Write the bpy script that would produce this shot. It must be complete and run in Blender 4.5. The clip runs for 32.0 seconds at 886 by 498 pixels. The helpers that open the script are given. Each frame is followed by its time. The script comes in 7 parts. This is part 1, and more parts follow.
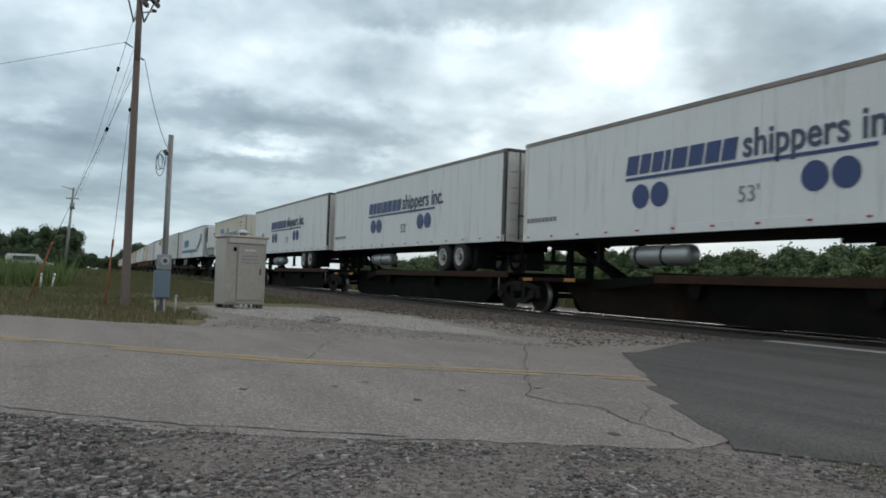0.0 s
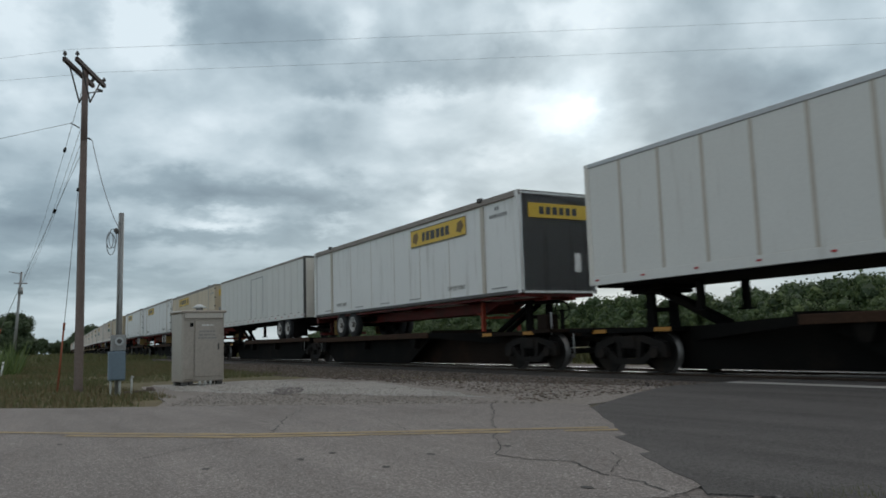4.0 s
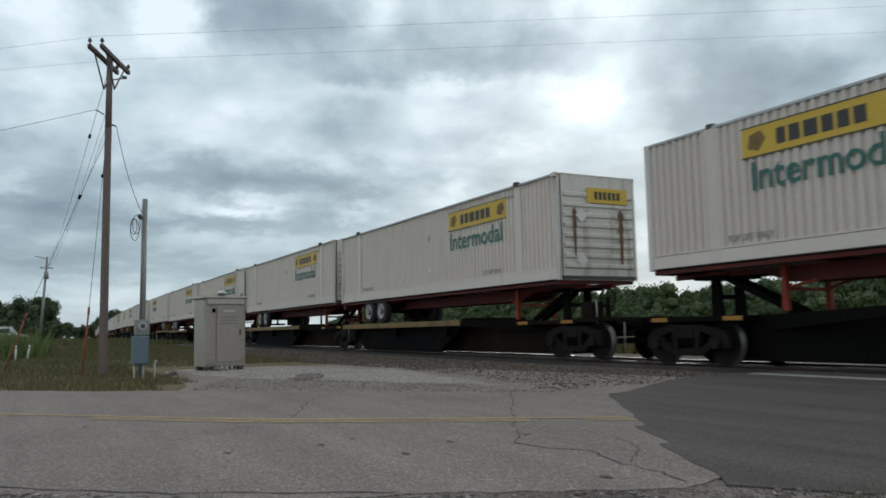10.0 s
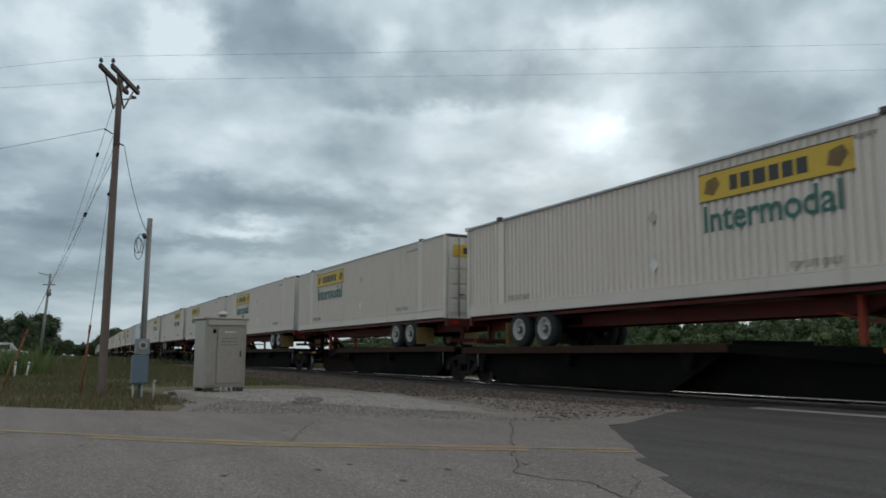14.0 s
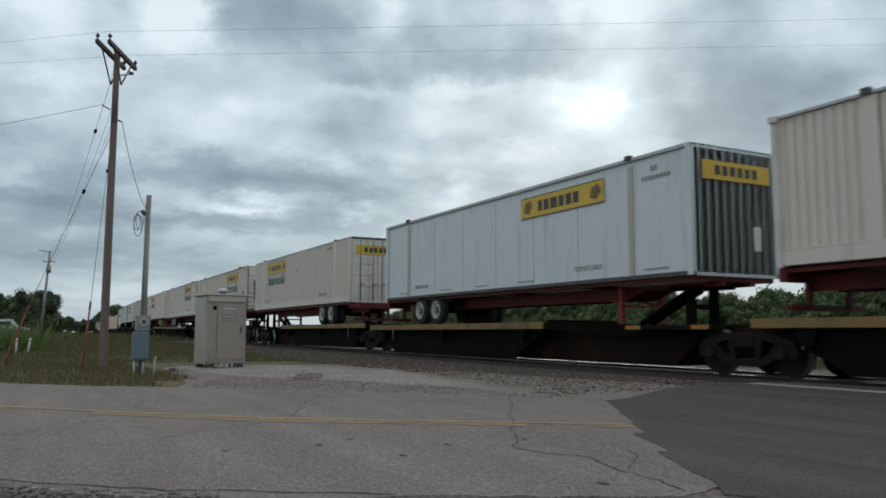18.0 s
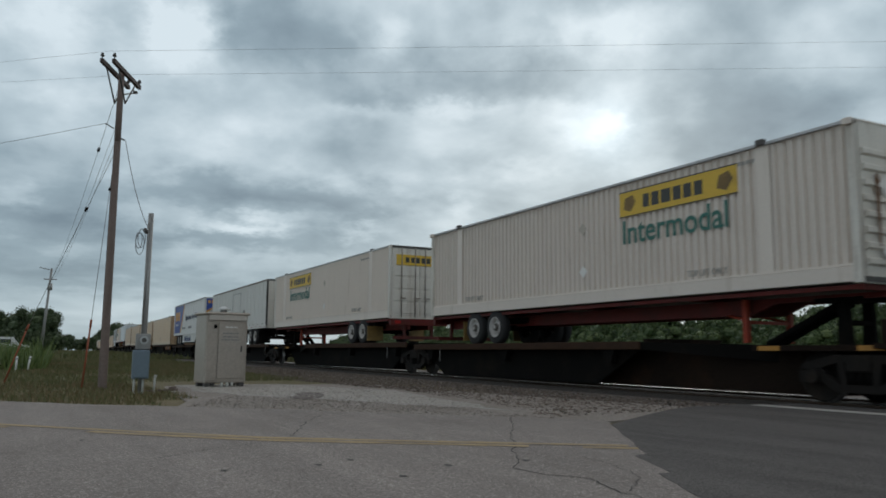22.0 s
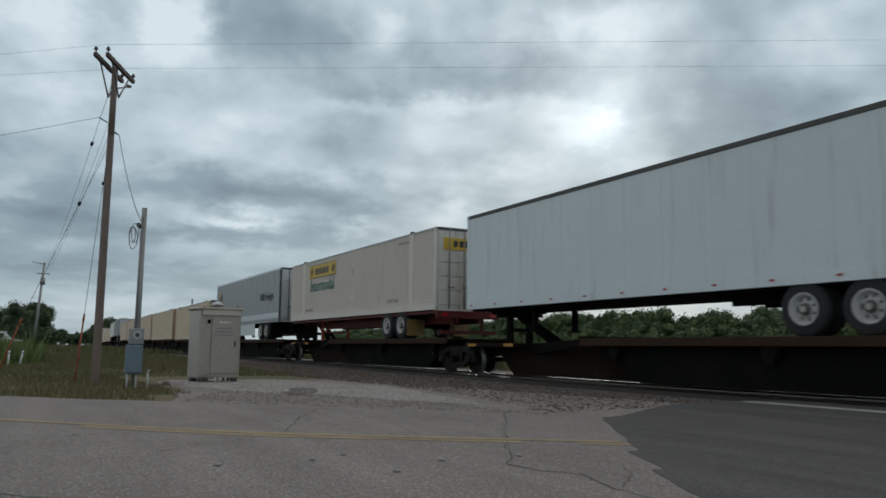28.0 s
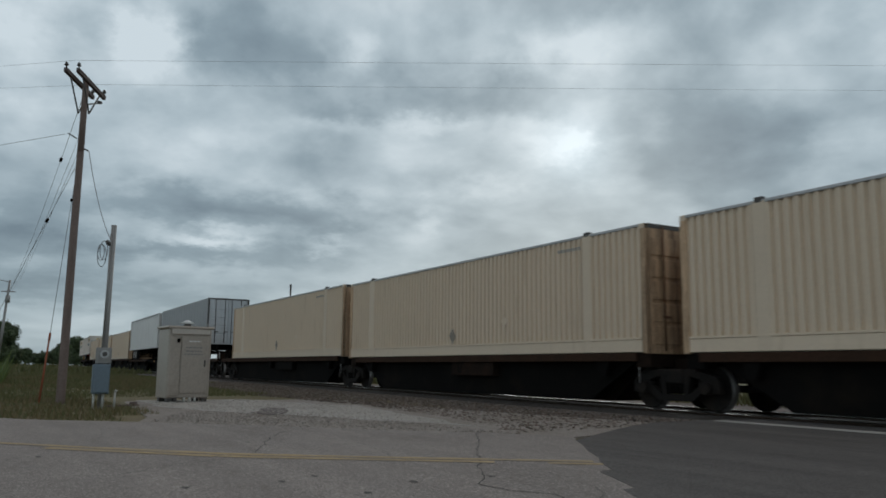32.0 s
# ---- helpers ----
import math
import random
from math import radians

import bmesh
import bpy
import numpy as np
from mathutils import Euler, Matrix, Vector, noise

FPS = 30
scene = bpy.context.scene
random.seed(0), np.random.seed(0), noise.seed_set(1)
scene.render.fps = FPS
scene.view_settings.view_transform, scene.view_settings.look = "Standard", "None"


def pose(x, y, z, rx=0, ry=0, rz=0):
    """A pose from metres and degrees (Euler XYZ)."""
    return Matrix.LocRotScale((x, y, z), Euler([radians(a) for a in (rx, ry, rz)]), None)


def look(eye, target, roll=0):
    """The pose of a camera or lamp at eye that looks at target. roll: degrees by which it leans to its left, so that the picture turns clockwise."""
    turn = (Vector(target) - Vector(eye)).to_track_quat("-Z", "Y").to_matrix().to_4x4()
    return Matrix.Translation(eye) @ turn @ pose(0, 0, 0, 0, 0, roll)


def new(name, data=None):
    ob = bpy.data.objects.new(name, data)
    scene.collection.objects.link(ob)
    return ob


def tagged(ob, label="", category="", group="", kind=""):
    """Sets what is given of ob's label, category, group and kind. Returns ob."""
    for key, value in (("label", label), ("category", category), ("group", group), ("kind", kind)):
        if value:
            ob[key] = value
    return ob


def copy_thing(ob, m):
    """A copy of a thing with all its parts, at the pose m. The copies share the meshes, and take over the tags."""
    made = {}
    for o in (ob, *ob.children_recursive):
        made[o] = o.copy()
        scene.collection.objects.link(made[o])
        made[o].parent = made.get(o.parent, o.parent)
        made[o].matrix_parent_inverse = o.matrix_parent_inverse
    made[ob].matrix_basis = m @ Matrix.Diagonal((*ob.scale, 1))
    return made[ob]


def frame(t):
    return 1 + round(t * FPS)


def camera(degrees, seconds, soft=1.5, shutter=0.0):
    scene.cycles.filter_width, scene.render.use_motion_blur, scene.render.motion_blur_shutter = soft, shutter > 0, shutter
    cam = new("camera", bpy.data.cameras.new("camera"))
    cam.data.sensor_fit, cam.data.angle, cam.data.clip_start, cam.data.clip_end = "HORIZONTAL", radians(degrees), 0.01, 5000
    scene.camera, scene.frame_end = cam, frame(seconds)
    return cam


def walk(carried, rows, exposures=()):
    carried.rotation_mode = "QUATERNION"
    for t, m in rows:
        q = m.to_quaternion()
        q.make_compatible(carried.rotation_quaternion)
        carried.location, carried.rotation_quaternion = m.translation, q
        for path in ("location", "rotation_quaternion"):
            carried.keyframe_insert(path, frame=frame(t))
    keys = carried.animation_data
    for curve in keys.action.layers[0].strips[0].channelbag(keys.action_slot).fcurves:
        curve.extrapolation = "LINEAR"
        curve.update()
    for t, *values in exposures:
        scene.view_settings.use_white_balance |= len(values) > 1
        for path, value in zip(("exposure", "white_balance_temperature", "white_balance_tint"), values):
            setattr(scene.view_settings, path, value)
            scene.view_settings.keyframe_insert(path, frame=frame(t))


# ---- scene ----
# ---------------------------------------------------------------- camera
# world: x along the track (the train runs towards +x), y across it, z up; the road surface is z = 0
EYE = (0.0, 0.0, 0.9)
PATH = [  # seconds, yaw, pitch, roll
(0.0, 63.36, 2.30, 1.95), (0.5, 61.80, 2.39, 1.06), (1.0, 62.50, 3.27, 0.58), (1.5, 61.18, 4.33, -0.24), (2.0, 60.44, 5.50, -0.53), (2.5, 60.90, 6.18, -1.89), (3.0, 59.99, 6.31, -2.09), (3.5, 59.89, 7.10, -2.36), (4.0, 60.36, 6.71, -1.78), (4.5, 61.21, 6.81, -0.58), (6.5, 60.26, 6.75, 0.16), (7.0, 59.64, 6.45, 0.69), (7.5, 60.33, 5.39, 1.05), (8.0, 60.88, 5.27, 1.20), (8.5, 60.96, 5.22, 0.49), (9.0, 61.43, 4.95, 0.44), (9.5, 62.19, 4.94, 0.01), (10.0, 61.87, 5.89, -1.17), (10.5, 61.05, 6.58, -1.82), (11.0, 61.11, 6.95, -1.92), (11.5, 60.59, 7.52, -1.10), (12.0, 60.75, 8.15, -1.77), (12.5, 61.77, 7.15, -1.96), (13.0, 62.42, 6.87, -1.37), (13.5, 62.97, 7.44, -0.79), (14.0, 62.08, 7.78, 0.20), (14.5, 61.54, 7.20, 0.36), (15.0, 61.26, 6.17, 0.98), (15.5, 62.99, 3.75, 0.91), (17.5, 62.52, 5.72, 0.70), (18.0, 62.04, 6.08, 0.14), (18.5, 61.71, 6.86, -0.16), (19.0, 61.82, 7.17, -0.15), (19.5, 62.10, 7.35, -0.07), (20.0, 62.32, 7.65, -0.08), (20.5, 62.01, 8.04, -0.10), (21.0, 61.88, 8.09, 0.09), (21.5, 62.19, 7.68, 0.35), (22.0, 62.15, 7.49, 0.41), (22.5, 61.61, 7.25, 0.46), (23.0, 61.19, 7.20, 0.60), (23.5, 60.92, 7.11, 0.46), (24.0, 60.76, 7.18, 0.57), (24.5, 60.80, 7.27, 0.54), (25.0, 60.93, 7.43, 0.20), (25.5, 61.10, 7.66, 0.10), (26.0, 61.10, 7.41, 0.75), (26.5, 61.90, 7.15, 0.53), (28.5, 61.49, 7.27, 0.71), (29.0, 60.55, 7.46, 0.28), (29.5, 60.39, 7.98, 0.08), (30.0, 60.66, 7.70, 0.50), (30.5, 60.55, 7.44, 0.29), (31.0, 60.34, 7.78, 0.14), (31.5, 60.01, 8.24, 0.32), (32.0, 59.78, 8.60, 0.59)]


def aim(yaw, pitch, roll):
    a, b = radians(yaw), radians(pitch)
    way = Vector((-math.sin(a) * math.cos(b), math.cos(a) * math.cos(b), math.sin(b)))
    return look(EYE, Vector(EYE) + way, roll)


cam = camera(58.5, 32.0, soft=1.7, shutter=0.1)
EXPOSURES = [(0.0, 0.2), (1.0, 0.27), (2.0, 0.12), (2.4, 0.0), (3.0, -0.05), (4.0, -0.12), (6.5, -0.15), (7.0, -0.12), (8.0, 0.1), (9.0, 0.1), (9.5, 0.08), (10.5, -0.02), (11.0, -0.06), (13.0, -0.2), (14.0, -0.22), (15.0, -0.22), (15.5, -0.18), (17.5, -0.08), (18.0, -0.08), (19.0, -0.08), (20.0, -0.15), (22.0, -0.22), (24.0, -0.2), (25.0, -0.2), (26.0, -0.34), (29.0, -0.22), (30.0, -0.26), (32.0, -0.42)]
walk(cam, [(t, aim(a, b, c)) for t, a, b, c in PATH], EXPOSURES)

# ---------------------------------------------------------------- sky and sun
SUN_WAY = Vector((-0.739, 0.617, 0.27)).normalized()
CLOUD_SEED, CLOUD_BASE, CLOUD_YAW = 3.4, 0.44, radians(61.9)
# masses in the overcast: azimuth to the right, height, half width, half height (degrees), density
DARK_CLOUDS = [(-11.8, 22.5, 4.5, 2.3, 0.16), (-7.7, 21.3, 1.8, 1.0, 0.05), (3.8, 19.9, 6.1, 2.0, 0.17), (0.8, 23.9, 3.7, 0.8, 0.03), (-3.9, 18.3, 4.5, 0.8, 0.09), (-23.9, 22.3, 2.5, 0.8, 0.06), (20.5, 15.6, 6.0, 2.6, 0.15), (27, 16.5, 5, 1.6, 0.08), (-14.7, 11.2, 7.0, 1.1, 0.16), (-6.3, 11.0, 4.0, 1.4, 0.16), (-18.1, 7.8, 9.4, 0.8, 0.2), (-25.1, 5.1, 7, 1.0, 0.17), (-28.5, 8.4, 3.7, 1.0, 0.1), (-22, 10.8, 7, 1.2, 0.08), (-14, 4.5, 8, 1.2, 0.08), (-11, 14.2, 4, 0.8, 0.05)]
BRIGHT_CLOUDS = [(11.0, 15.8, 2.2, 0.9, -0.17), (8.5, 17.3, 1.6, 0.7, -0.08), (1.2, 17.6, 3.7, 0.6, -0.13), (-6.8, 17.4, 2.5, 0.6, -0.08), (4.5, 12.9, 4.5, 0.8, -0.09), (1.3, 10.8, 1.1, 0.9, -0.1), (-14.7, 8.9, 2.9, 0.45, -0.16), (-6.3, 8.7, 1.8, 0.5, -0.14), (-4.3, 22.3, 1.4, 1.6, -0.09), (10.5, 22.8, 4, 1.8, -0.13), (-19.4, 21.8, 2.0, 2.0, -0.26), (-27.9, 20.4, 2.9, 2.0, -0.12), (-28.9, 9.8, 1.1, 0.9, -0.1), (-27.5, 17.0, 3.0, 1.2, -0.09), (29.3, 15.9, 2.0, 2.5, -0.05), (16, 23.5, 5, 1.4, -0.06), (-18, 15.5, 5, 1.2, -0.04)]
world = bpy.data.worlds.new("overcast_sky")
scene.world = world
world.use_nodes = True


def sky_nodes():
    nt = world.node_tree
    nt.nodes.clear()
    n, k = nt.nodes.new, nt.links.new

    def math_node(op, a, b=None, clamp=False):
        m = n("ShaderNodeMath")
        m.operation, m.use_clamp = op, clamp
        for i, v in enumerate((a, b)):
            if v is None:
                continue
            if isinstance(v, (int, float)):
                m.inputs[i].default_value = v
            else:
                k(v, m.inputs[i])
        return m.outputs[0]

    tc = n("ShaderNodeTexCoord")
    sep = n("ShaderNodeSeparateXYZ")
    k(tc.outputs["Generated"], sep.inputs[0])
    # cloud layers: azimuth on a ring, height stretched towards the horizon
    z = math_node("MAXIMUM", sep.outputs[2], 0.0)
    ring = math_node("MAXIMUM", math_node("SQRT", math_node("SUBTRACT", 1.0, math_node("MULTIPLY", z, z))), 0.05)
    px, py = math_node("MULTIPLY", math_node("DIVIDE", sep.outputs[0], ring), 4.2), math_node("MULTIPLY", math_node("DIVIDE", sep.outputs[1], ring), 4.2)
    pz = math_node("MULTIPLY", math_node("LOGARITHM", math_node("ADD", z, 0.16), 2.718), 3.3)

    def clouds(scale, detail, rough, w, lift=0.0, distortion=0.0):
        comb = n("ShaderNodeCombineXYZ")
        k(px, comb.inputs[0]), k(py, comb.inputs[1]), k(math_node("ADD", pz, lift), comb.inputs[2])
        t = n("ShaderNodeTexNoise")
        t.noise_dimensions = "4D"
        t.inputs["W"].default_value, t.inputs["Scale"].default_value = w, scale
        t.inputs["Detail"].default_value, t.inputs["Roughness"].default_value = detail, rough
        t.inputs["Distortion"].default_value = distortion
        k(comb.outputs[0], t.inputs["Vector"])
        return t

    here, above = clouds(1.9, 5, 0.5, CLOUD_SEED, 0.0, 0.1).outputs[0], clouds(1.9, 5, 0.5, CLOUD_SEED, 0.16, 0.1).outputs[0]
    under = math_node("MULTIPLY", math_node("SUBTRACT", above, here), 0.9)
    c = math_node("ADD", math_node("MULTIPLY", math_node("SUBTRACT", math_node("ADD", here, under), 0.5), 0.62), CLOUD_BASE)
    # the large masses: azimuth and height, ragged by noise
    way = n("ShaderNodeCombineXYZ")
    k(math_node("SUBTRACT", CLOUD_YAW, math_node("ARCTAN2", math_node("MULTIPLY", sep.outputs[0], -1.0), sep.outputs[1])), way.inputs[0])
    k(math_node("ARCSINE", sep.outputs[2]), way.inputs[1])
    ragged = n("ShaderNodeVectorMath")
    ragged.operation = "MULTIPLY_ADD"
    k(clouds(3.4, 5, 0.58, CLOUD_SEED + 5.0).outputs["Color"], ragged.inputs[0])
    ragged.inputs[1].default_value = (0.13, 0.075, 0.0)
    shift = n("ShaderNodeVectorMath")
    shift.operation = "ADD"
    k(way.outputs[0], shift.inputs[0])
    shift.inputs[1].default_value = (-0.065, -0.0375, 0.0)
    k(shift.outputs[0], ragged.inputs[2])
    for u, v, w, h, a in DARK_CLOUDS + BRIGHT_CLOUDS:
        d, e, q = n("ShaderNodeVectorMath"), n("ShaderNodeVectorMath"), n("ShaderNodeVectorMath")
        d.operation, e.operation, q.operation = "SUBTRACT", "MULTIPLY", "DOT_PRODUCT"
        k(ragged.outputs[0], d.inputs[0])
        d.inputs[1].default_value = (radians(u), radians(v), 0)
        k(d.outputs[0], e.inputs[0])
        e.inputs[1].default_value = (1 / radians(w), 1 / radians(h), 0)
        k(e.outputs[0], q.inputs[0]), k(e.outputs[0], q.inputs[1])
        c = math_node("ADD", c, math_node("MULTIPLY", math_node("POWER", 0.45, q.outputs["Value"]), a))
    ramp = n("ShaderNodeValToRGB")
    k(c, ramp.inputs[0])
    cr = ramp.color_ramp
    cr.elements[0].position, cr.elements[0].color = 0.30, (0.78, 0.895, 0.965, 1)
    cr.elements[1].position, cr.elements[1].color = 0.72, (0.196, 0.268, 0.33, 1)
    e = cr.elements.new(0.42)
    e.color = (0.538, 0.655, 0.727, 1)
    e = cr.elements.new(0.55)
    e.color = (0.326, 0.427, 0.495, 1)
    # the veiled sun behind the clouds
    dot = n("ShaderNodeVectorMath")
    dot.operation = "DOT_PRODUCT"
    dot.inputs[1].default_value = SUN_WAY
    k(tc.outputs["Generated"], dot.inputs[0])
    d = math_node("MAXIMUM", dot.outputs["Value"], 0.0)
    glow = math_node("ADD", math_node("MULTIPLY", math_node("POWER", d, 900.0), 0.3), math_node("MULTIPLY", math_node("POWER", d, 60.0), 0.06))
    bright = math_node("ADD", glow, 1.0)
    # paler towards the horizon
    low = math_node("POWER", math_node("SUBTRACT", 1.0, math_node("MAXIMUM", sep.outputs[2], 0.0), True), 14.0)
    pale = n("ShaderNodeMix")
    pale.data_type = "RGBA"
    k(math_node("MULTIPLY", low, 0.62), pale.inputs["Factor"])
    k(ramp.outputs[0], pale.inputs["A"])
    pale.inputs["B"].default_value = (0.42, 0.53, 0.57, 1)
    high = n("ShaderNodeMapRange")
    k(z, high.inputs["Value"])
    high.inputs["From Min"].default_value, high.inputs["From Max"].default_value, high.inputs["To Max"].default_value = 0.42, 0.8, 0.85
    over = n("ShaderNodeMix")
    over.data_type = "RGBA"
    k(high.outputs[0], over.inputs["Factor"]), k(pale.outputs["Result"], over.inputs["A"])
    over.inputs["B"].default_value = (0.475, 0.435, 0.425, 1)
    scl = n("ShaderNodeVectorMath")
    scl.operation = "SCALE"
    k(over.outputs["Result"], scl.inputs[0]), k(bright, scl.inputs["Scale"])
    sky = n("ShaderNodeTexSky")
    sky.sky_type, sky.sun_disc = "NISHITA", False
    sky.sun_elevation = math.asin(SUN_WAY.z)
    sky.sun_rotation = math.atan2(SUN_WAY.x, SUN_WAY.y)
    b1, b2, add, out = n("ShaderNodeBackground"), n("ShaderNodeBackground"), n("ShaderNodeAddShader"), n("ShaderNodeOutputWorld")
    k(sky.outputs[0], b1.inputs[0])
    b1.inputs[1].default_value = 0.004
    k(scl.outputs[0], b2.inputs[0])
    b2.inputs[1].default_value = 1.0
    k(b1.outputs[0], add.inputs[0]), k(b2.outputs[0], add.inputs[1]), k(add.outputs[0], out.inputs[0])


sky_nodes()
sun = new("sun", bpy.data.lights.new("sun", "SUN"))
sun.data.energy, sun.data.angle, sun.data.color = 0.5, radians(25), (1.0, 0.96, 0.9)
sun.matrix_basis = look(SUN_WAY * 100, (0, 0, 0))

# ---------------------------------------------------------------- materials


def mat(name, base, rough=0.6, metal=0.0, var=0.12, coarse=0.8, fine=18.0, bump=0.15, dirt=None, dirt_amount=0.5, streak=0.0, rnd=0.0, coat=0.0, spec=0.5):
    """Paint, metal, stone: colour varied at two scales, an optional dirt colour in patches or in streaks that run down."""
    m = bpy.data.materials.new(name)
    m.use_nodes = True
    nt = m.node_tree
    n, k = nt.nodes.new, nt.links.new
    bs = nt.nodes["Principled BSDF"]
    bs.inputs["Roughness"].default_value, bs.inputs["Metallic"].default_value = rough, metal
    bs.inputs["Coat Weight"].default_value, bs.inputs["Specular IOR Level"].default_value = coat, spec
    tc = n("ShaderNodeTexCoord")
    a, b = n("ShaderNodeTexNoise"), n("ShaderNodeTexNoise")
    for t, s, dt in ((a, coarse, 4), (b, fine, 3)):
        k(tc.outputs["Object"], t.inputs["Vector"])
        t.inputs["Scale"].default_value, t.inputs["Detail"].default_value = s, dt
    mix1 = n("ShaderNodeMix")
    mix1.data_type = "RGBA"
    k(a.outputs[0], mix1.inputs["Factor"])
    mix1.inputs["A"].default_value = (*[c * (1 - var) for c in base], 1)
    mix1.inputs["B"].default_value = (*[min(1, c * (1 + var)) for c in base], 1)
    mix2 = n("ShaderNodeMix")
    mix2.data_type, mix2.blend_type = "RGBA", "MULTIPLY"
    mix2.inputs["Factor"].default_value = 1.0
    ramp = n("ShaderNodeMapRange")
    k(b.outputs[0], ramp.inputs["Value"])
    ramp.inputs["From Min"].default_value, ramp.inputs["From Max"].default_value = 0.3, 0.7
    ramp.inputs["To Min"].default_value, ramp.inputs["To Max"].default_value = 1 - var * 0.8, 1 + var * 0.4
    k(mix1.outputs["Result"], mix2.inputs["A"]), k(ramp.outputs[0], mix2.inputs["B"])
    col = mix2.outputs["Result"]
    if dirt:
        mp = n("ShaderNodeMapping")
        k(tc.outputs["Object"], mp.inputs["Vector"])
        mp.inputs["Scale"].default_value = (2.6, 2.6, 0.25) if streak else (0.7, 0.7, 0.7)
        t = n("ShaderNodeTexNoise")
        t.inputs["Scale"].default_value, t.inputs["Detail"].default_value, t.inputs["Roughness"].default_value = 1.3, 6, 0.65
        k(mp.outputs[0], t.inputs["Vector"])
        r = n("ShaderNodeMapRange")
        k(t.outputs[0], r.inputs["Value"])
        r.inputs["From Min"].default_value, r.inputs["From Max"].default_value = 0.62 - 0.25 * dirt_amount, 0.8 - 0.2 * dirt_amount
        r.inputs["To Max"].default_value = 0.35 + 0.5 * dirt_amount
        mx = n("ShaderNodeMix")
        mx.data_type = "RGBA"
        k(r.outputs[0], mx.inputs["Factor"]), k(col, mx.inputs["A"])
        mx.inputs["B"].default_value = (*dirt, 1)
        col = mx.outputs["Result"]
    if rnd:
        oi, hv = n("ShaderNodeObjectInfo"), n("ShaderNodeHueSaturation")
        r = n("ShaderNodeMapRange")
        k(oi.outputs["Random"], r.inputs["Value"])
        r.inputs["To Min"].default_value, r.inputs["To Max"].default_value = 1 - rnd, 1 + rnd
        k(r.outputs[0], hv.inputs["Value"]), k(col, hv.inputs["Color"])
        col = hv.outputs["Color"]
    k(col, bs.inputs["Base Color"])
    if bump:
        bp = n("ShaderNodeBump")
        bp.inputs["Strength"].default_value, bp.inputs["Distance"].default_value = bump, 0.02
        k(b.outputs[0], bp.inputs["Height"]), k(bp.outputs[0], bs.inputs["Normal"])
    return m


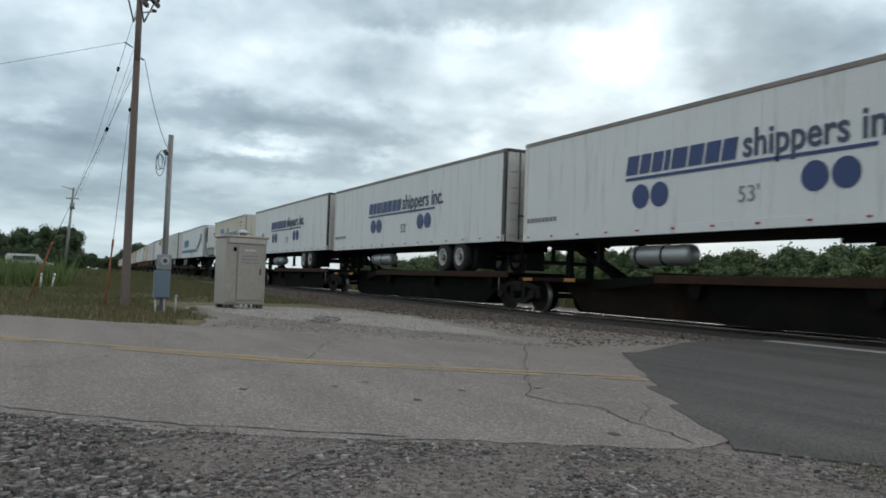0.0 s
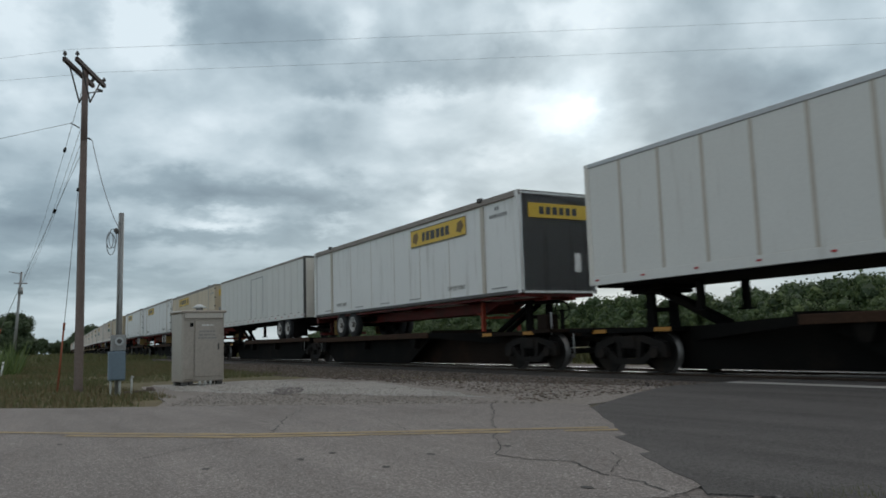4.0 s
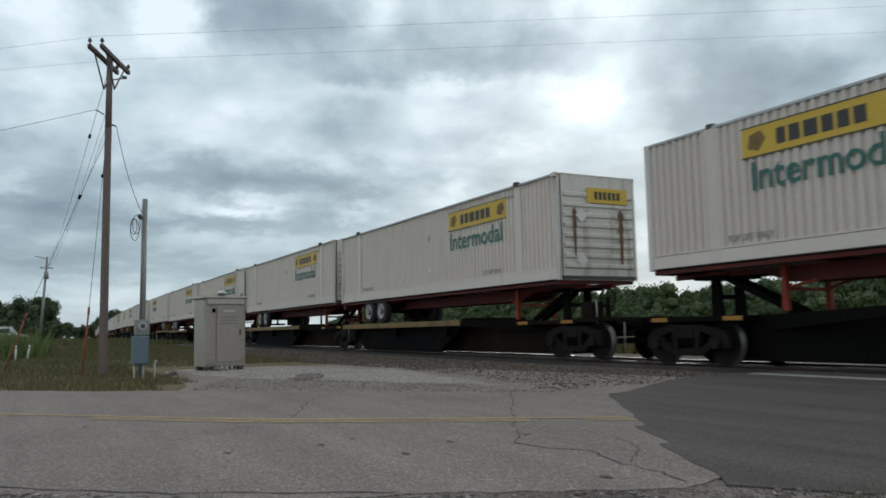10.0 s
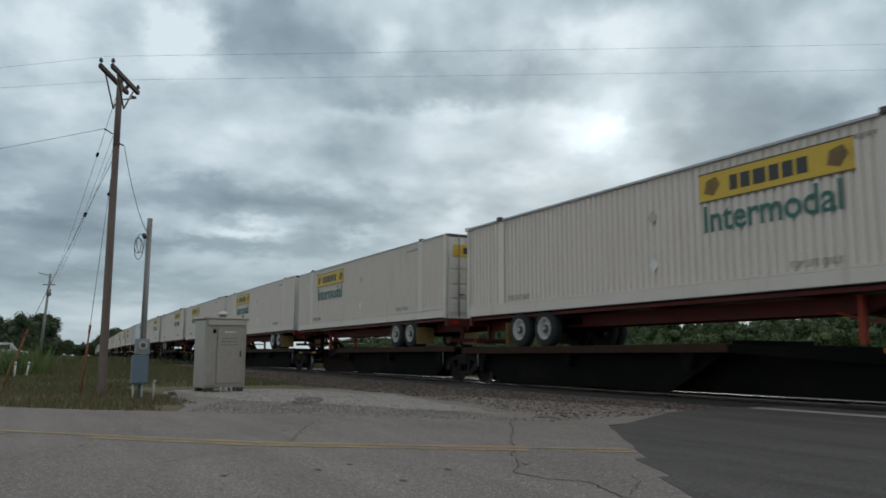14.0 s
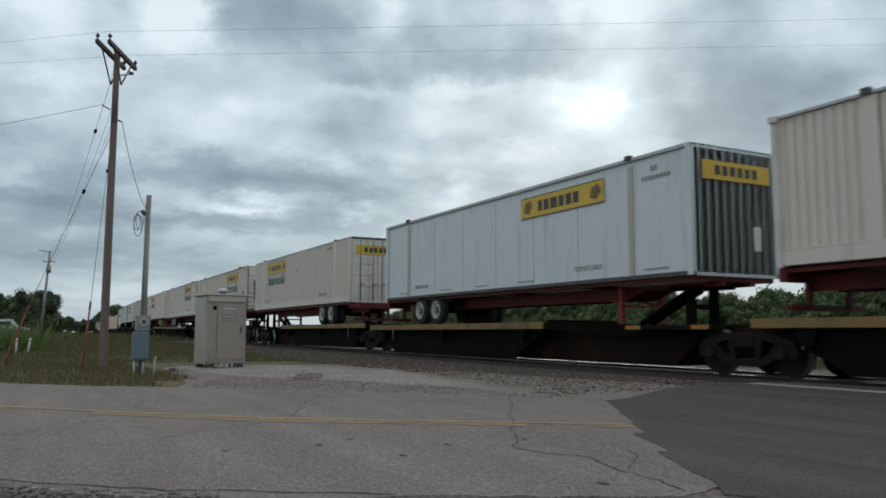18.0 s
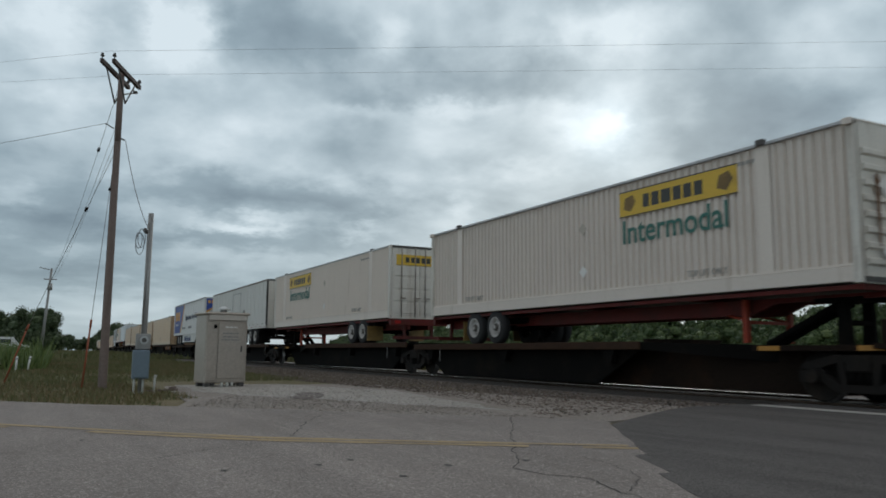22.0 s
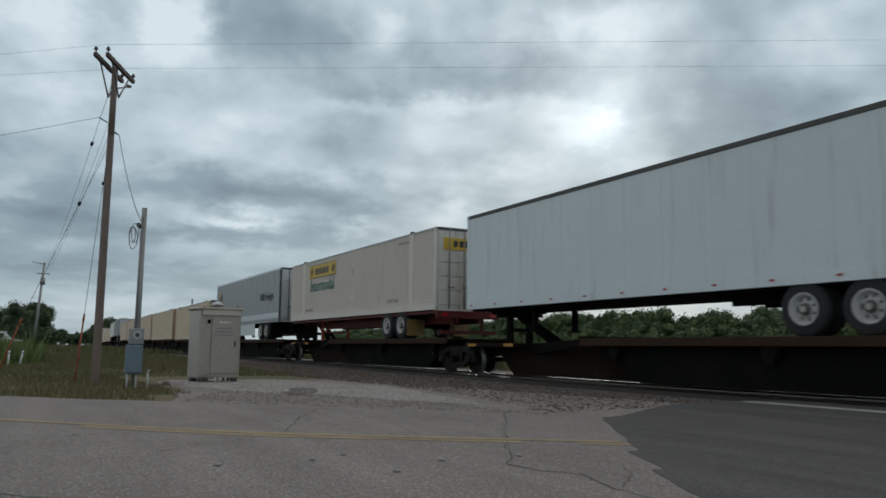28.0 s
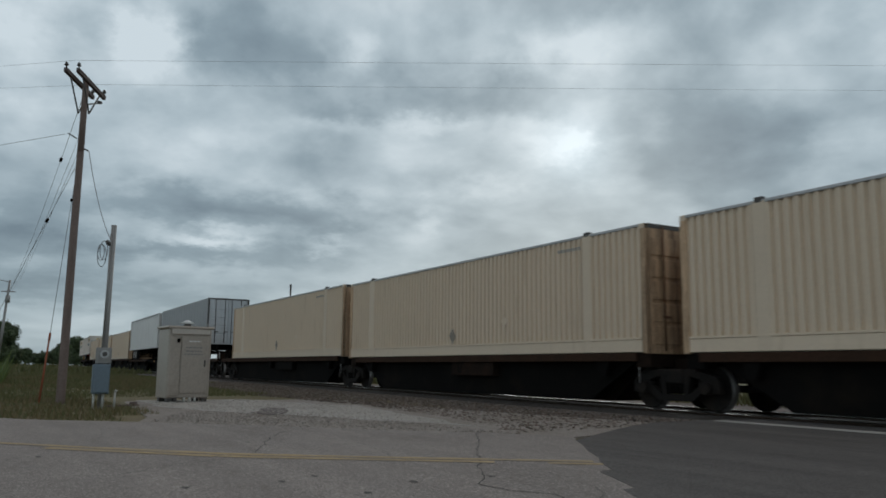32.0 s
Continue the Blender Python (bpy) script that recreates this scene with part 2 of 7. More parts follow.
M = {
    "white": mat("white_trailer_paint", (0.765, 0.765, 0.745), 0.42, var=0.05, dirt=(0.34, 0.31, 0.26), dirt_amount=0.25, streak=1, bump=0.03),
    "grimy": mat("grimy_cream_door_paint", (0.72, 0.69, 0.63), 0.55, var=0.1, dirt=(0.26, 0.18, 0.11), dirt_amount=0.45, streak=1, bump=0.06),
    "rail": mat("bright_aluminium_rail", (0.68, 0.69, 0.70), 0.35, 0.5, var=0.05, bump=0.02),
    "navystripe": mat("navy_stripe_paint", (0.02, 0.065, 0.19), 0.42, var=0.05, bump=0),
    "brownshield": mat("brown_emblem_paint", (0.085, 0.04, 0.02), 0.45, var=0.05, bump=0),
    "gold": mat("gold_emblem_paint", (0.55, 0.32, 0.08), 0.45, var=0.08, bump=0),
    "hub": mat("oily_dark_hub", (0.10, 0.09, 0.08), 0.6, 0.2, var=0.3),
    "rustsill": mat("rusty_brown_sill_paint", (0.048, 0.026, 0.016), 0.85, var=0.3, dirt=(0.026, 0.018, 0.013), dirt_amount=0.5, spec=0.15),
    "wornorange": mat("worn_orange_panel_paint", (0.25, 0.105, 0.03), 0.75, var=0.25, dirt=(0.06, 0.033, 0.02), dirt_amount=0.6),
    "wornyellow": mat("worn_orange_yellow_patch", (0.42, 0.20, 0.03), 0.65, var=0.2, dirt=(0.09, 0.05, 0.025), dirt_amount=0.45),
    "faded": mat("faded_tan_emblem", (0.52, 0.47, 0.40), 0.55, var=0.12, bump=0),
    "placard": mat("gray_brown_placard", (0.27, 0.235, 0.19), 0.55, var=0.1, bump=0),
    "armwood": mat("dark_crossarm_wood", (0.075, 0.055, 0.05), 0.85, var=0.25, fine=30, bump=0.3),
    "ivory": mat("ivory_container_paint", (0.74, 0.70, 0.585), 0.5, var=0.05, dirt=(0.36, 0.30, 0.22), dirt_amount=0.25, streak=1, bump=0.04),
    "taupe": mat("grimy_taupe_rail_paint", (0.27, 0.235, 0.205), 0.55, var=0.15, dirt=(0.13, 0.10, 0.08), dirt_amount=0.45),
    "oldcream": mat("yellowed_cream_paint", (0.62, 0.515, 0.365), 0.5, var=0.07, dirt=(0.26, 0.20, 0.14), dirt_amount=0.4, streak=1, bump=0.03),
    "sticker": mat("white_diamond_sticker", (0.82, 0.81, 0.78), 0.5, var=0.05, bump=0),
    "cream": mat("cream_container_paint", (0.755, 0.678, 0.605), 0.5, var=0.05, dirt=(0.40, 0.32, 0.24), dirt_amount=0.15, streak=1, bump=0.04, rnd=0.05),
    "offwhite": mat("grimy_white_container_paint", (0.70, 0.695, 0.66), 0.5, var=0.05, dirt=(0.40, 0.36, 0.30), dirt_amount=0.12, streak=1, bump=0.04, rnd=0.06),
    "tan": mat("tan_container_paint", (0.735, 0.605, 0.455), 0.5, var=0.05, dirt=(0.42, 0.31, 0.19), dirt_amount=0.15, streak=1, bump=0.04, rnd=0.05),
    "rusty": mat("rusted_tan_door_paint", (0.62, 0.43, 0.27), 0.7, var=0.22, dirt=(0.04, 0.021, 0.012), dirt_amount=0.85, streak=1, bump=0.1),
    "bluish": mat("pale_blue_white_paint", (0.69, 0.745, 0.76), 0.42, var=0.05, dirt=(0.36, 0.36, 0.34), dirt_amount=0.25, streak=1, bump=0.03),
    "silver": mat("brushed_aluminium_panel", (0.50, 0.52, 0.54), 0.38, 0.55, var=0.06, dirt=(0.3, 0.3, 0.29), dirt_amount=0.3, streak=1, bump=0.03),
    "steelgray": mat("gray_trailer_paint", (0.35, 0.36, 0.37), 0.45, 0.1, var=0.06, bump=0.03),
    "edge": mat("aluminium_edge_rail", (0.42, 0.42, 0.42), 0.4, 0.6, var=0.1, bump=0.05),
    "darkedge": mat("dark_grimy_rail", (0.09, 0.085, 0.08), 0.6, 0.2, var=0.2),
    "blue": mat("navy_lettering_paint", (0.03, 0.055, 0.17), 0.45, var=0.06, bump=0),
    "royal": mat("royal_blue_paint", (0.03, 0.07, 0.30), 0.42, var=0.05, bump=0),
    "teal": mat("teal_stripe_paint", (0.02, 0.22, 0.34), 0.42, var=0.05, bump=0),
    "green": mat("green_lettering_paint", (0.03, 0.15, 0.12), 0.5, var=0.05, bump=0),
    "yellow": mat("yellow_sign_paint", (0.72, 0.47, 0.05), 0.5, var=0.08, dirt=(0.35, 0.2, 0.04), dirt_amount=0.25, bump=0),
    "ochre": mat("worn_yellow_sill_paint", (0.25, 0.155, 0.045), 0.6, var=0.2, dirt=(0.07, 0.05, 0.03), dirt_amount=0.6),
    "dark": mat("dark_sign_lettering", (0.045, 0.045, 0.04), 0.5, var=0.05, bump=0),
    "gray_ink": mat("faded_gray_lettering", (0.27, 0.27, 0.265), 0.55, var=0.06, bump=0),
    "stencil_ink": mat("worn_stencil_ink", (0.33, 0.32, 0.30), 0.6, var=0.25, coarse=6.0, bump=0),
    "rust_bar": mat("rusty_lock_rod", (0.20, 0.11, 0.06), 0.75, var=0.3, dirt=(0.05, 0.03, 0.02), dirt_amount=0.5),
    "slate": mat("slate_blue_lettering", (0.06, 0.075, 0.13), 0.5, var=0.05, bump=0),
    "orange": mat("orange_letter_paint", (0.75, 0.36, 0.04), 0.45, var=0.05, bump=0),
    # frame red holds the shade under the box in its colour; legs stay brighter
    "red": mat("shaded_red_chassis_paint", (0.135, 0.016, 0.012), 0.6, var=0.25, dirt=(0.04, 0.018, 0.013), dirt_amount=0.65, spec=0.3),
    "redleg": mat("red_leg_paint", (0.36, 0.05, 0.022), 0.55, var=0.2, dirt=(0.07, 0.02, 0.014), dirt_amount=0.4, spec=0.3),
    "redlens": mat("red_marker_lens", (0.42, 0.02, 0.02), 0.25, var=0.03, bump=0),
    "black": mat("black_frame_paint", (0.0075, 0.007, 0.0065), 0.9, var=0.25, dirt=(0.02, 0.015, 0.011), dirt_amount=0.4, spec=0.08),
    "carbrown": mat("grimy_brown_car_steel", (0.018, 0.012, 0.009), 0.9, var=0.3, dirt=(0.045, 0.023, 0.013), dirt_amount=0.4, spec=0.1),
    "truck": mat("dusty_cast_steel", (0.011, 0.009, 0.0075), 0.9, var=0.35, dirt=(0.04, 0.026, 0.016), dirt_amount=0.45, spec=0.3),
    "mossy": mat("faded_green_flange_paint", (0.10, 0.115, 0.075), 0.65, var=0.25, dirt=(0.06, 0.05, 0.04), dirt_amount=0.4),
    "rubber": mat("tyre_rubber", (0.022, 0.022, 0.023), 0.85, var=0.2, dirt=(0.07, 0.065, 0.055), dirt_amount=0.3),
    "rim": mat("white_wheel_rim", (0.52, 0.51, 0.49), 0.55, var=0.1, dirt=(0.20, 0.17, 0.14), dirt_amount=0.55),
    "wheelsteel": mat("rubbed_wheel_tread", (0.20, 0.19, 0.18), 0.42, 0.7, var=0.15, bump=0.03),
    "railtop": mat("polished_rail_head", (0.62, 0.62, 0.61), 0.22, 0.9, var=0.06, bump=0.02),
    "railside": mat("rusty_rail_web", (0.075, 0.05, 0.035), 0.8, 0.3, var=0.25),
    "tie": mat("creosoted_tie_wood", (0.06, 0.05, 0.042), 0.9, var=0.3, fine=30),
    "tank": mat("aluminium_fuel_tank", (0.40, 0.40, 0.39), 0.42, 0.6, var=0.08),
    "cabinet": mat("weathered_aluminium_cabinet", (0.47, 0.42, 0.365), 0.4, 0.45, var=0.12, dirt=(0.26, 0.225, 0.185), dirt_amount=0.5, bump=0.05),
    "pole": mat("weathered_pole_wood", (0.215, 0.165, 0.145), 0.9, var=0.2, coarse=1.2, fine=26, bump=0.4, dirt=(0.08, 0.06, 0.05), dirt_amount=0.4, streak=1),
    "post": mat("gray_galvanised_post", (0.33, 0.33, 0.32), 0.55, 0.4, var=0.1),
    "meterbox": mat("blue_gray_box_paint", (0.16, 0.215, 0.26), 0.5, 0.1, var=0.08),
    "glass": mat("meter_glass", (0.5, 0.52, 0.52), 0.12, 0.0, var=0.02, bump=0),
    "conduit": mat("pale_conduit", (0.55, 0.55, 0.52), 0.5, var=0.1),
    "stake": mat("faded_orange_stake", (0.34, 0.095, 0.045), 0.7, var=0.15),
    "wire": mat("gray_wire", (0.27, 0.28, 0.29), 0.6, 0.2, var=0.05, bump=0),
    "concrete": mat("pale_concrete", (0.46, 0.44, 0.41), 0.85, var=0.12, fine=30, bump=0.3),
    "vanwhite": mat("white_car_paint", (0.75, 0.75, 0.74), 0.3, var=0.03, bump=0, coat=0.5),
    "window": mat("dark_window_glass", (0.02, 0.025, 0.03), 0.08, var=0.02, bump=0),
    "bark": mat("tree_bark", (0.075, 0.058, 0.042), 0.9, var=0.25, bump=0.4),
}


def ground_mat(name, dark, light, scale, bump, tint=None, tint_scale=0.5, rough=0.9, fleck=None, fleck_scale=60.0, streak=0.0):
    """Loose or worn ground: cells of stones in many greys, patches of another tint."""
    m = bpy.data.materials.new(name)
    m.use_nodes = True
    nt = m.node_tree
    n, k = nt.nodes.new, nt.links.new
    bs = nt.nodes["Principled BSDF"]
    bs.inputs["Roughness"].default_value = rough
    tc = n("ShaderNodeTexCoord")
    vo, no, big = n("ShaderNodeTexVoronoi"), n("ShaderNodeTexNoise"), n("ShaderNodeTexNoise")
    vo.inputs["Scale"].default_value = scale
    no.inputs["Scale"].default_value, no.inputs["Detail"].default_value = scale * 1.6, 4
    big.inputs["Scale"].default_value, big.inputs["Detail"].default_value, big.inputs["Roughness"].default_value = tint_scale, 6, 0.6
    for t in (vo, no, big):
        k(tc.outputs["Object"], t.inputs["Vector"])
    sep = n("ShaderNodeSeparateColor")
    k(vo.outputs["Color"], sep.inputs[0])
    avg = n("ShaderNodeMath")
    avg.operation = "MULTIPLY_ADD"
    k(no.outputs[0], avg.inputs[0])
    avg.inputs[1].default_value = 0.9
    k(sep.outputs[0], avg.inputs[2])
    r = n("ShaderNodeMapRange")
    k(avg.outputs[0], r.inputs["Value"])
    r.inputs["From Min"].default_value, r.inputs["From Max"].default_value = 0.35, 1.4
    mx = n("ShaderNodeMix")
    mx.data_type = "RGBA"
    k(r.outputs[0], mx.inputs["Factor"])
    mx.inputs["A"].default_value, mx.inputs["B"].default_value = (*dark, 1), (*light, 1)
    col = mx.outputs["Result"]
    if tint:
        q = n("ShaderNodeMapRange")
        k(big.outputs[0], q.inputs["Value"])
        q.inputs["From Min"].default_value, q.inputs["From Max"].default_value, q.inputs["To Max"].default_value = 0.45, 0.68, 0.75
        my = n("ShaderNodeMix")
        my.data_type = "RGBA"
        k(q.outputs[0], my.inputs["Factor"]), k(col, my.inputs["A"])
        my.inputs["B"].default_value = (*tint, 1)
        col = my.outputs["Result"]
    if fleck:
        # pale stones worn free in the surface
        fv, fs, fr, fm = n("ShaderNodeTexVoronoi"), n("ShaderNodeSeparateColor"), n("ShaderNodeMapRange"), n("ShaderNodeMix")
        fv.inputs["Scale"].default_value = fleck_scale
        k(tc.outputs["Object"], fv.inputs["Vector"]), k(fv.outputs["Color"], fs.inputs[0]), k(fs.outputs[1], fr.inputs["Value"])
        fr.inputs["From Min"].default_value, fr.inputs["From Max"].default_value, fr.inputs["To Max"].default_value = 0.72, 1.0, 0.85
        fm.data_type = "RGBA"
        k(fr.outputs[0], fm.inputs["Factor"]), k(col, fm.inputs["A"])
        fm.inputs["B"].default_value = (*fleck, 1)
        col = fm.outputs["Result"]
    if streak:
        # tyre tracks drawn out along the road
        mp, sn, sr, sm = n("ShaderNodeMapping"), n("ShaderNodeTexNoise"), n("ShaderNodeMapRange"), n("ShaderNodeMix")
        mp.inputs["Rotation"].default_value, mp.inputs["Scale"].default_value = (0, 0, radians(-53)), (0.25, 2.2, 1.0)
        sn.inputs["Scale"].default_value, sn.inputs["Detail"].default_value = 1.0, 5
        k(tc.outputs["Object"], mp.inputs["Vector"]), k(mp.outputs[0], sn.inputs["Vector"]), k(sn.outputs[0], sr.inputs["Value"])
        sr.inputs["From Min"].default_value, sr.inputs["From Max"].default_value = 0.35, 0.68
        sr.inputs["To Min"].default_value, sr.inputs["To Max"].default_value = 1 - streak, 1 + streak
        sm.data_type, sm.blend_type = "RGBA", "MULTIPLY"
        sm.inputs["Factor"].default_value = 1.0
        k(col, sm.inputs["A"]), k(sr.outputs[0], sm.inputs["B"])
        col = sm.outputs["Result"]
    k(col, bs.inputs["Base Color"])
    bp = n("ShaderNodeBump")
    bp.inputs["Strength"].default_value, bp.inputs["Distance"].default_value = bump, 0.03
    k(avg.outputs[0], bp.inputs["Height"]), k(bp.outputs[0], bs.inputs["Normal"])
    return m


M["road"] = ground_mat("worn_pale_asphalt", (0.160, 0.142, 0.130), (0.336, 0.300, 0.276), 75, 0.5, (0.20, 0.178, 0.162), 0.45, fleck=(0.54, 0.49, 0.452), fleck_scale=85, streak=0.1)
M["patch"] = ground_mat("newer_dark_asphalt", (0.062, 0.058, 0.055), (0.155, 0.145, 0.137), 75, 0.7, (0.125, 0.117, 0.11), 0.5, fleck=(0.19, 0.178, 0.168), fleck_scale=90, streak=0.16)
M["gravel"] = ground_mat("gray_gravel", (0.105, 0.091, 0.082), (0.300, 0.264, 0.242), 32, 0.9, (0.150, 0.126, 0.100), 0.6)
M["palegravel"] = ground_mat("pale_packed_gravel", (0.30, 0.278, 0.255), (0.47, 0.44, 0.405), 45, 0.5, (0.27, 0.249, 0.222), 0.7, fleck=(0.56, 0.53, 0.49), fleck_scale=40)
M["midgravel"] = ground_mat("trodden_gray_gravel", (0.21, 0.185, 0.163), (0.40, 0.36, 0.325), 38, 0.8, (0.25, 0.215, 0.18), 0.7)
M["darkstone"] = ground_mat("black_ballast", (0.022, 0.019, 0.017), (0.075, 0.066, 0.058), 18, 1.0, (0.04, 0.034, 0.03), 0.5)
M["ballast"] = ground_mat("brown_gray_ballast", (0.075, 0.063, 0.058), (0.230, 0.197, 0.184), 16, 1.0, (0.110, 0.091, 0.079), 0.4)
M["grassland"] = ground_mat("grassy_soil", (0.092, 0.084, 0.036), (0.165, 0.146, 0.062), 8, 0.8, (0.19, 0.135, 0.07), 0.16)
M["paintline"] = mat("worn_yellow_road_paint", (0.46, 0.345, 0.19), 0.9, var=0.2, coarse=2.5, fine=40, dirt=(0.26, 0.23, 0.185), dirt_amount=0.62, bump=0.2)
M["crack"] = mat("tar_filled_crack", (0.085, 0.08, 0.075), 0.9, var=0.2)

# ---------------------------------------------------------------- geometry helpers


def box(bm, x0, x1, y0, y1, z0, z1, bevel=0.0):
    vs = [bm.verts.new((x, y, z)) for x in (x0, x1) for y in (y0, y1) for z in (z0, z1)]
    fs = [bm.faces.new([vs[i] for i in f]) for f in ((0, 1, 3, 2), (4, 6, 7, 5), (0, 4, 5, 1), (2, 3, 7, 6), (0, 2, 6, 4), (1, 5, 7, 3))]
    if bevel:
        es = list({e for f in fs for e in f.edges})
        bmesh.ops.bevel(bm, geom=es, offset=bevel, segments=1, affect="EDGES", profile=0.7)
    return bm


def rod(bm, a, b, r, seg=10, r2=None, cap=True):
    a, b = Vector(a), Vector(b)
    q = (b - a).to_track_quat("Z", "Y").to_matrix()
    r2 = r if r2 is None else r2
    rings = []
    for c, rr in ((a, r), (b, r2)):
        rings.append([bm.verts.new(c + q @ Vector((rr * math.cos(2 * math.pi * i / seg), rr * math.sin(2 * math.pi * i / seg), 0))) for i in range(seg)])
    for i in range(seg):
        f = bm.faces.new((rings[0][i], rings[0][(i + 1) % seg], rings[1][(i + 1) % seg], rings[1][i]))
        f.smooth = True
    if cap:
        bm.faces.new(rings[0][::-1]), bm.faces.new(rings[1])
    return bm


def lathe(bm, profile, seg=20, cap=True):
    """Turn (radius, offset) pairs about the y axis."""
    rings = []
    for r, o in profile:
        rings.append([bm.verts.new((r * math.cos(2 * math.pi * i / seg), o, r * math.sin(2 * math.pi * i / seg))) for i in range(seg)])
    for p, q in zip(rings, rings[1:]):
        for i in range(seg):
            f = bm.faces.new((p[i], p[(i + 1) % seg], q[(i + 1) % seg], q[i]))
            f.smooth = True
    if cap:
        bm.faces.new(rings[0]), bm.faces.new(rings[-1][::-1])
    return bm


def prism(bm, pts, y0, y1):
    """Extrude an outline of (x, z) points from y0 to y1."""
    a = [bm.verts.new((x, y0, z)) for x, z in pts]
    b = [bm.verts.new((x, y1, z)) for x, z in pts]
    bm.faces.new(a), bm.faces.new(b[::-1])
    for i in range(len(pts)):
        j = (i + 1) % len(pts)
        bm.faces.new((a[i], b[i], b[j], a[j]))
    return bm


def tube(bm, pts, r, seg=5):
    """A bent wire or rod of one piece."""
    pts = [Vector(p) for p in pts]
    prev = None
    for i, p in enumerate(pts):
        t = (pts[min(i + 1, len(pts) - 1)] - pts[max(i - 1, 0)]).normalized()
        a = t.cross(Vector((0.0, 0.0, 1.0)) if abs(t.z) < 0.9 else Vector((1.0, 0.0, 0.0))).normalized()
        b = t.cross(a)
        cur = [bm.verts.new(p + (a * math.cos(6.2832 * k / seg) + b * math.sin(6.2832 * k / seg)) * r) for k in range(seg)]
        if prev:
            for k in range(seg):
                bm.faces.new((prev[k], prev[(k + 1) % seg], cur[(k + 1) % seg], cur[k]))
        prev = cur
    return bm


def hang(a, b, sag, n=16):
    a, b = Vector(a), Vector(b)
    return [a.lerp(b, i / n) - Vector((0, 0, sag * 4 * (i / n) * (1 - i / n))) for i in range(n + 1)]


def mesh_of(name, bm, material):
    bmesh.ops.recalc_face_normals(bm, faces=bm.faces)
    me = bpy.data.meshes.new(name)
    bm.to_mesh(me)
    bm.free()
    me.materials.append(material)
    return me


def part(name, bm, material, parent=None, label="", at=None):
    ob = new(name, bm if isinstance(bm, bpy.types.Mesh) else mesh_of(name, bm, material))
    ob.parent = parent
    if at is not None:
        ob.matrix_basis = at
    if label:
        ob["label"] = label
    return ob


def thing(name, label, category, group="", m=None):
    ob = new(name)
    ob.empty_display_size = 0.2
    if m is not None:
        ob.matrix_basis = m
    return tagged(ob, label, category, group)


B = bmesh.new


def raw_mesh(name, verts, faces, material, smooth=False):
    me = bpy.data.meshes.new(name)
    me.from_pydata(verts, [], faces)
    me.materials.append(material)
    if smooth:
        me.polygons.foreach_set("use_smooth", [True] * len(me.polygons))
    return me


def letters(name, text, height, material, width=None, bold=0.0, lean=0.0):
    """Raised lettering in the xz plane that reads from -y, its left foot at the origin."""
    cu = bpy.data.curves.new(name, "FONT")
    cu.body, cu.size, cu.extrude, cu.offset, cu.shear = text, height * 1.4, 0.004, height * bold, lean
    cu.resolution_u = 3
    ob = bpy.data.objects.new(name, cu)
    scene.collection.objects.link(ob)
    me = bpy.data.meshes.new_from_object(ob.evaluated_get(bpy.context.evaluated_depsgraph_get()))
    bpy.data.objects.remove(ob)
    co = np.empty(len(me.vertices) * 3)
    me.vertices.foreach_get("co", co)
    co = co.reshape(-1, 3)
    co[:, 0] -= co[:, 0].min()
    if width:
        co[:, 0] *= width / co[:, 0].max()
    out = np.stack([co[:, 0], -co[:, 2], co[:, 1]], 1)
    me.vertices.foreach_set("co", out.ravel())
    me.materials.clear()
    me.materials.append(material)
    me.name = name
    return me


# ---------------------------------------------------------------- track line
TRACK_Y, RAIL_Z = 13.94, 0.06


def track(x):
    """Centre of the track at x: y, rail height, heading. A straight, then a slight bend and rise far off."""
    far, slope = max(0.0, -30 - x), 0.0
    if far <= 120:
        y, slope = far * far / 4000, far / 2000
    else:
        y, slope = 120 * 120 / 4000 + (far - 120) * 0.06, 0.06
    return TRACK_Y + y, RAIL_Z + rise(x), -math.degrees(math.atan(slope))


def rise(x):
    return 0.004 * min(135.0, max(0.0, -15 - x))


def along(name, xs, section, material, parent=None, closed=True):
    """Sweep a (y, z) section along the track."""
    vs, fs, n = [], [], len(section)
    for x in xs:
        y, z, _ = track(x)
        vs += [(x, y + a, z + b) for a, b in section]
    for i in range(len(xs) - 1):
        for j in range(n if closed else n - 1):
            k = (j + 1) % n
            fs.append((i * n + j, i * n + k, (i + 1) * n + k, (i + 1) * n + j))
    me = raw_mesh(name, vs, fs, material)
    return part(name, me, material, parent)


def track_xs(a, b, step=6.0):
    n = int(abs(b - a) / step) + 1
    return [a + (b - a) * i / n for i in range(n + 1)]


# ---------------------------------------------------------------- ground, road, track
def height(x, y):
    yc = track(x)[0]
    z = -0.04 + rise(x)
    bank = max(0.0, min(1.0, (-16 - x) / 12)) * max(0.0, min(1.0, (yc - 5.5 - y) / 3.5))
    bank *= max(max(0.0, min(1.0, (2.8 - y) / 1.5)), max(0.0, min(1.0, (-26 - x) / 4)))
    z += 0.10 * bank * (0.6 + 0.8 * noise.noise((x * 0.12, y * 0.12, 0.3)))
    if y > yc + 5:
        z += -0.3 * min(1.0, (y - yc - 5) / 6)
    return z


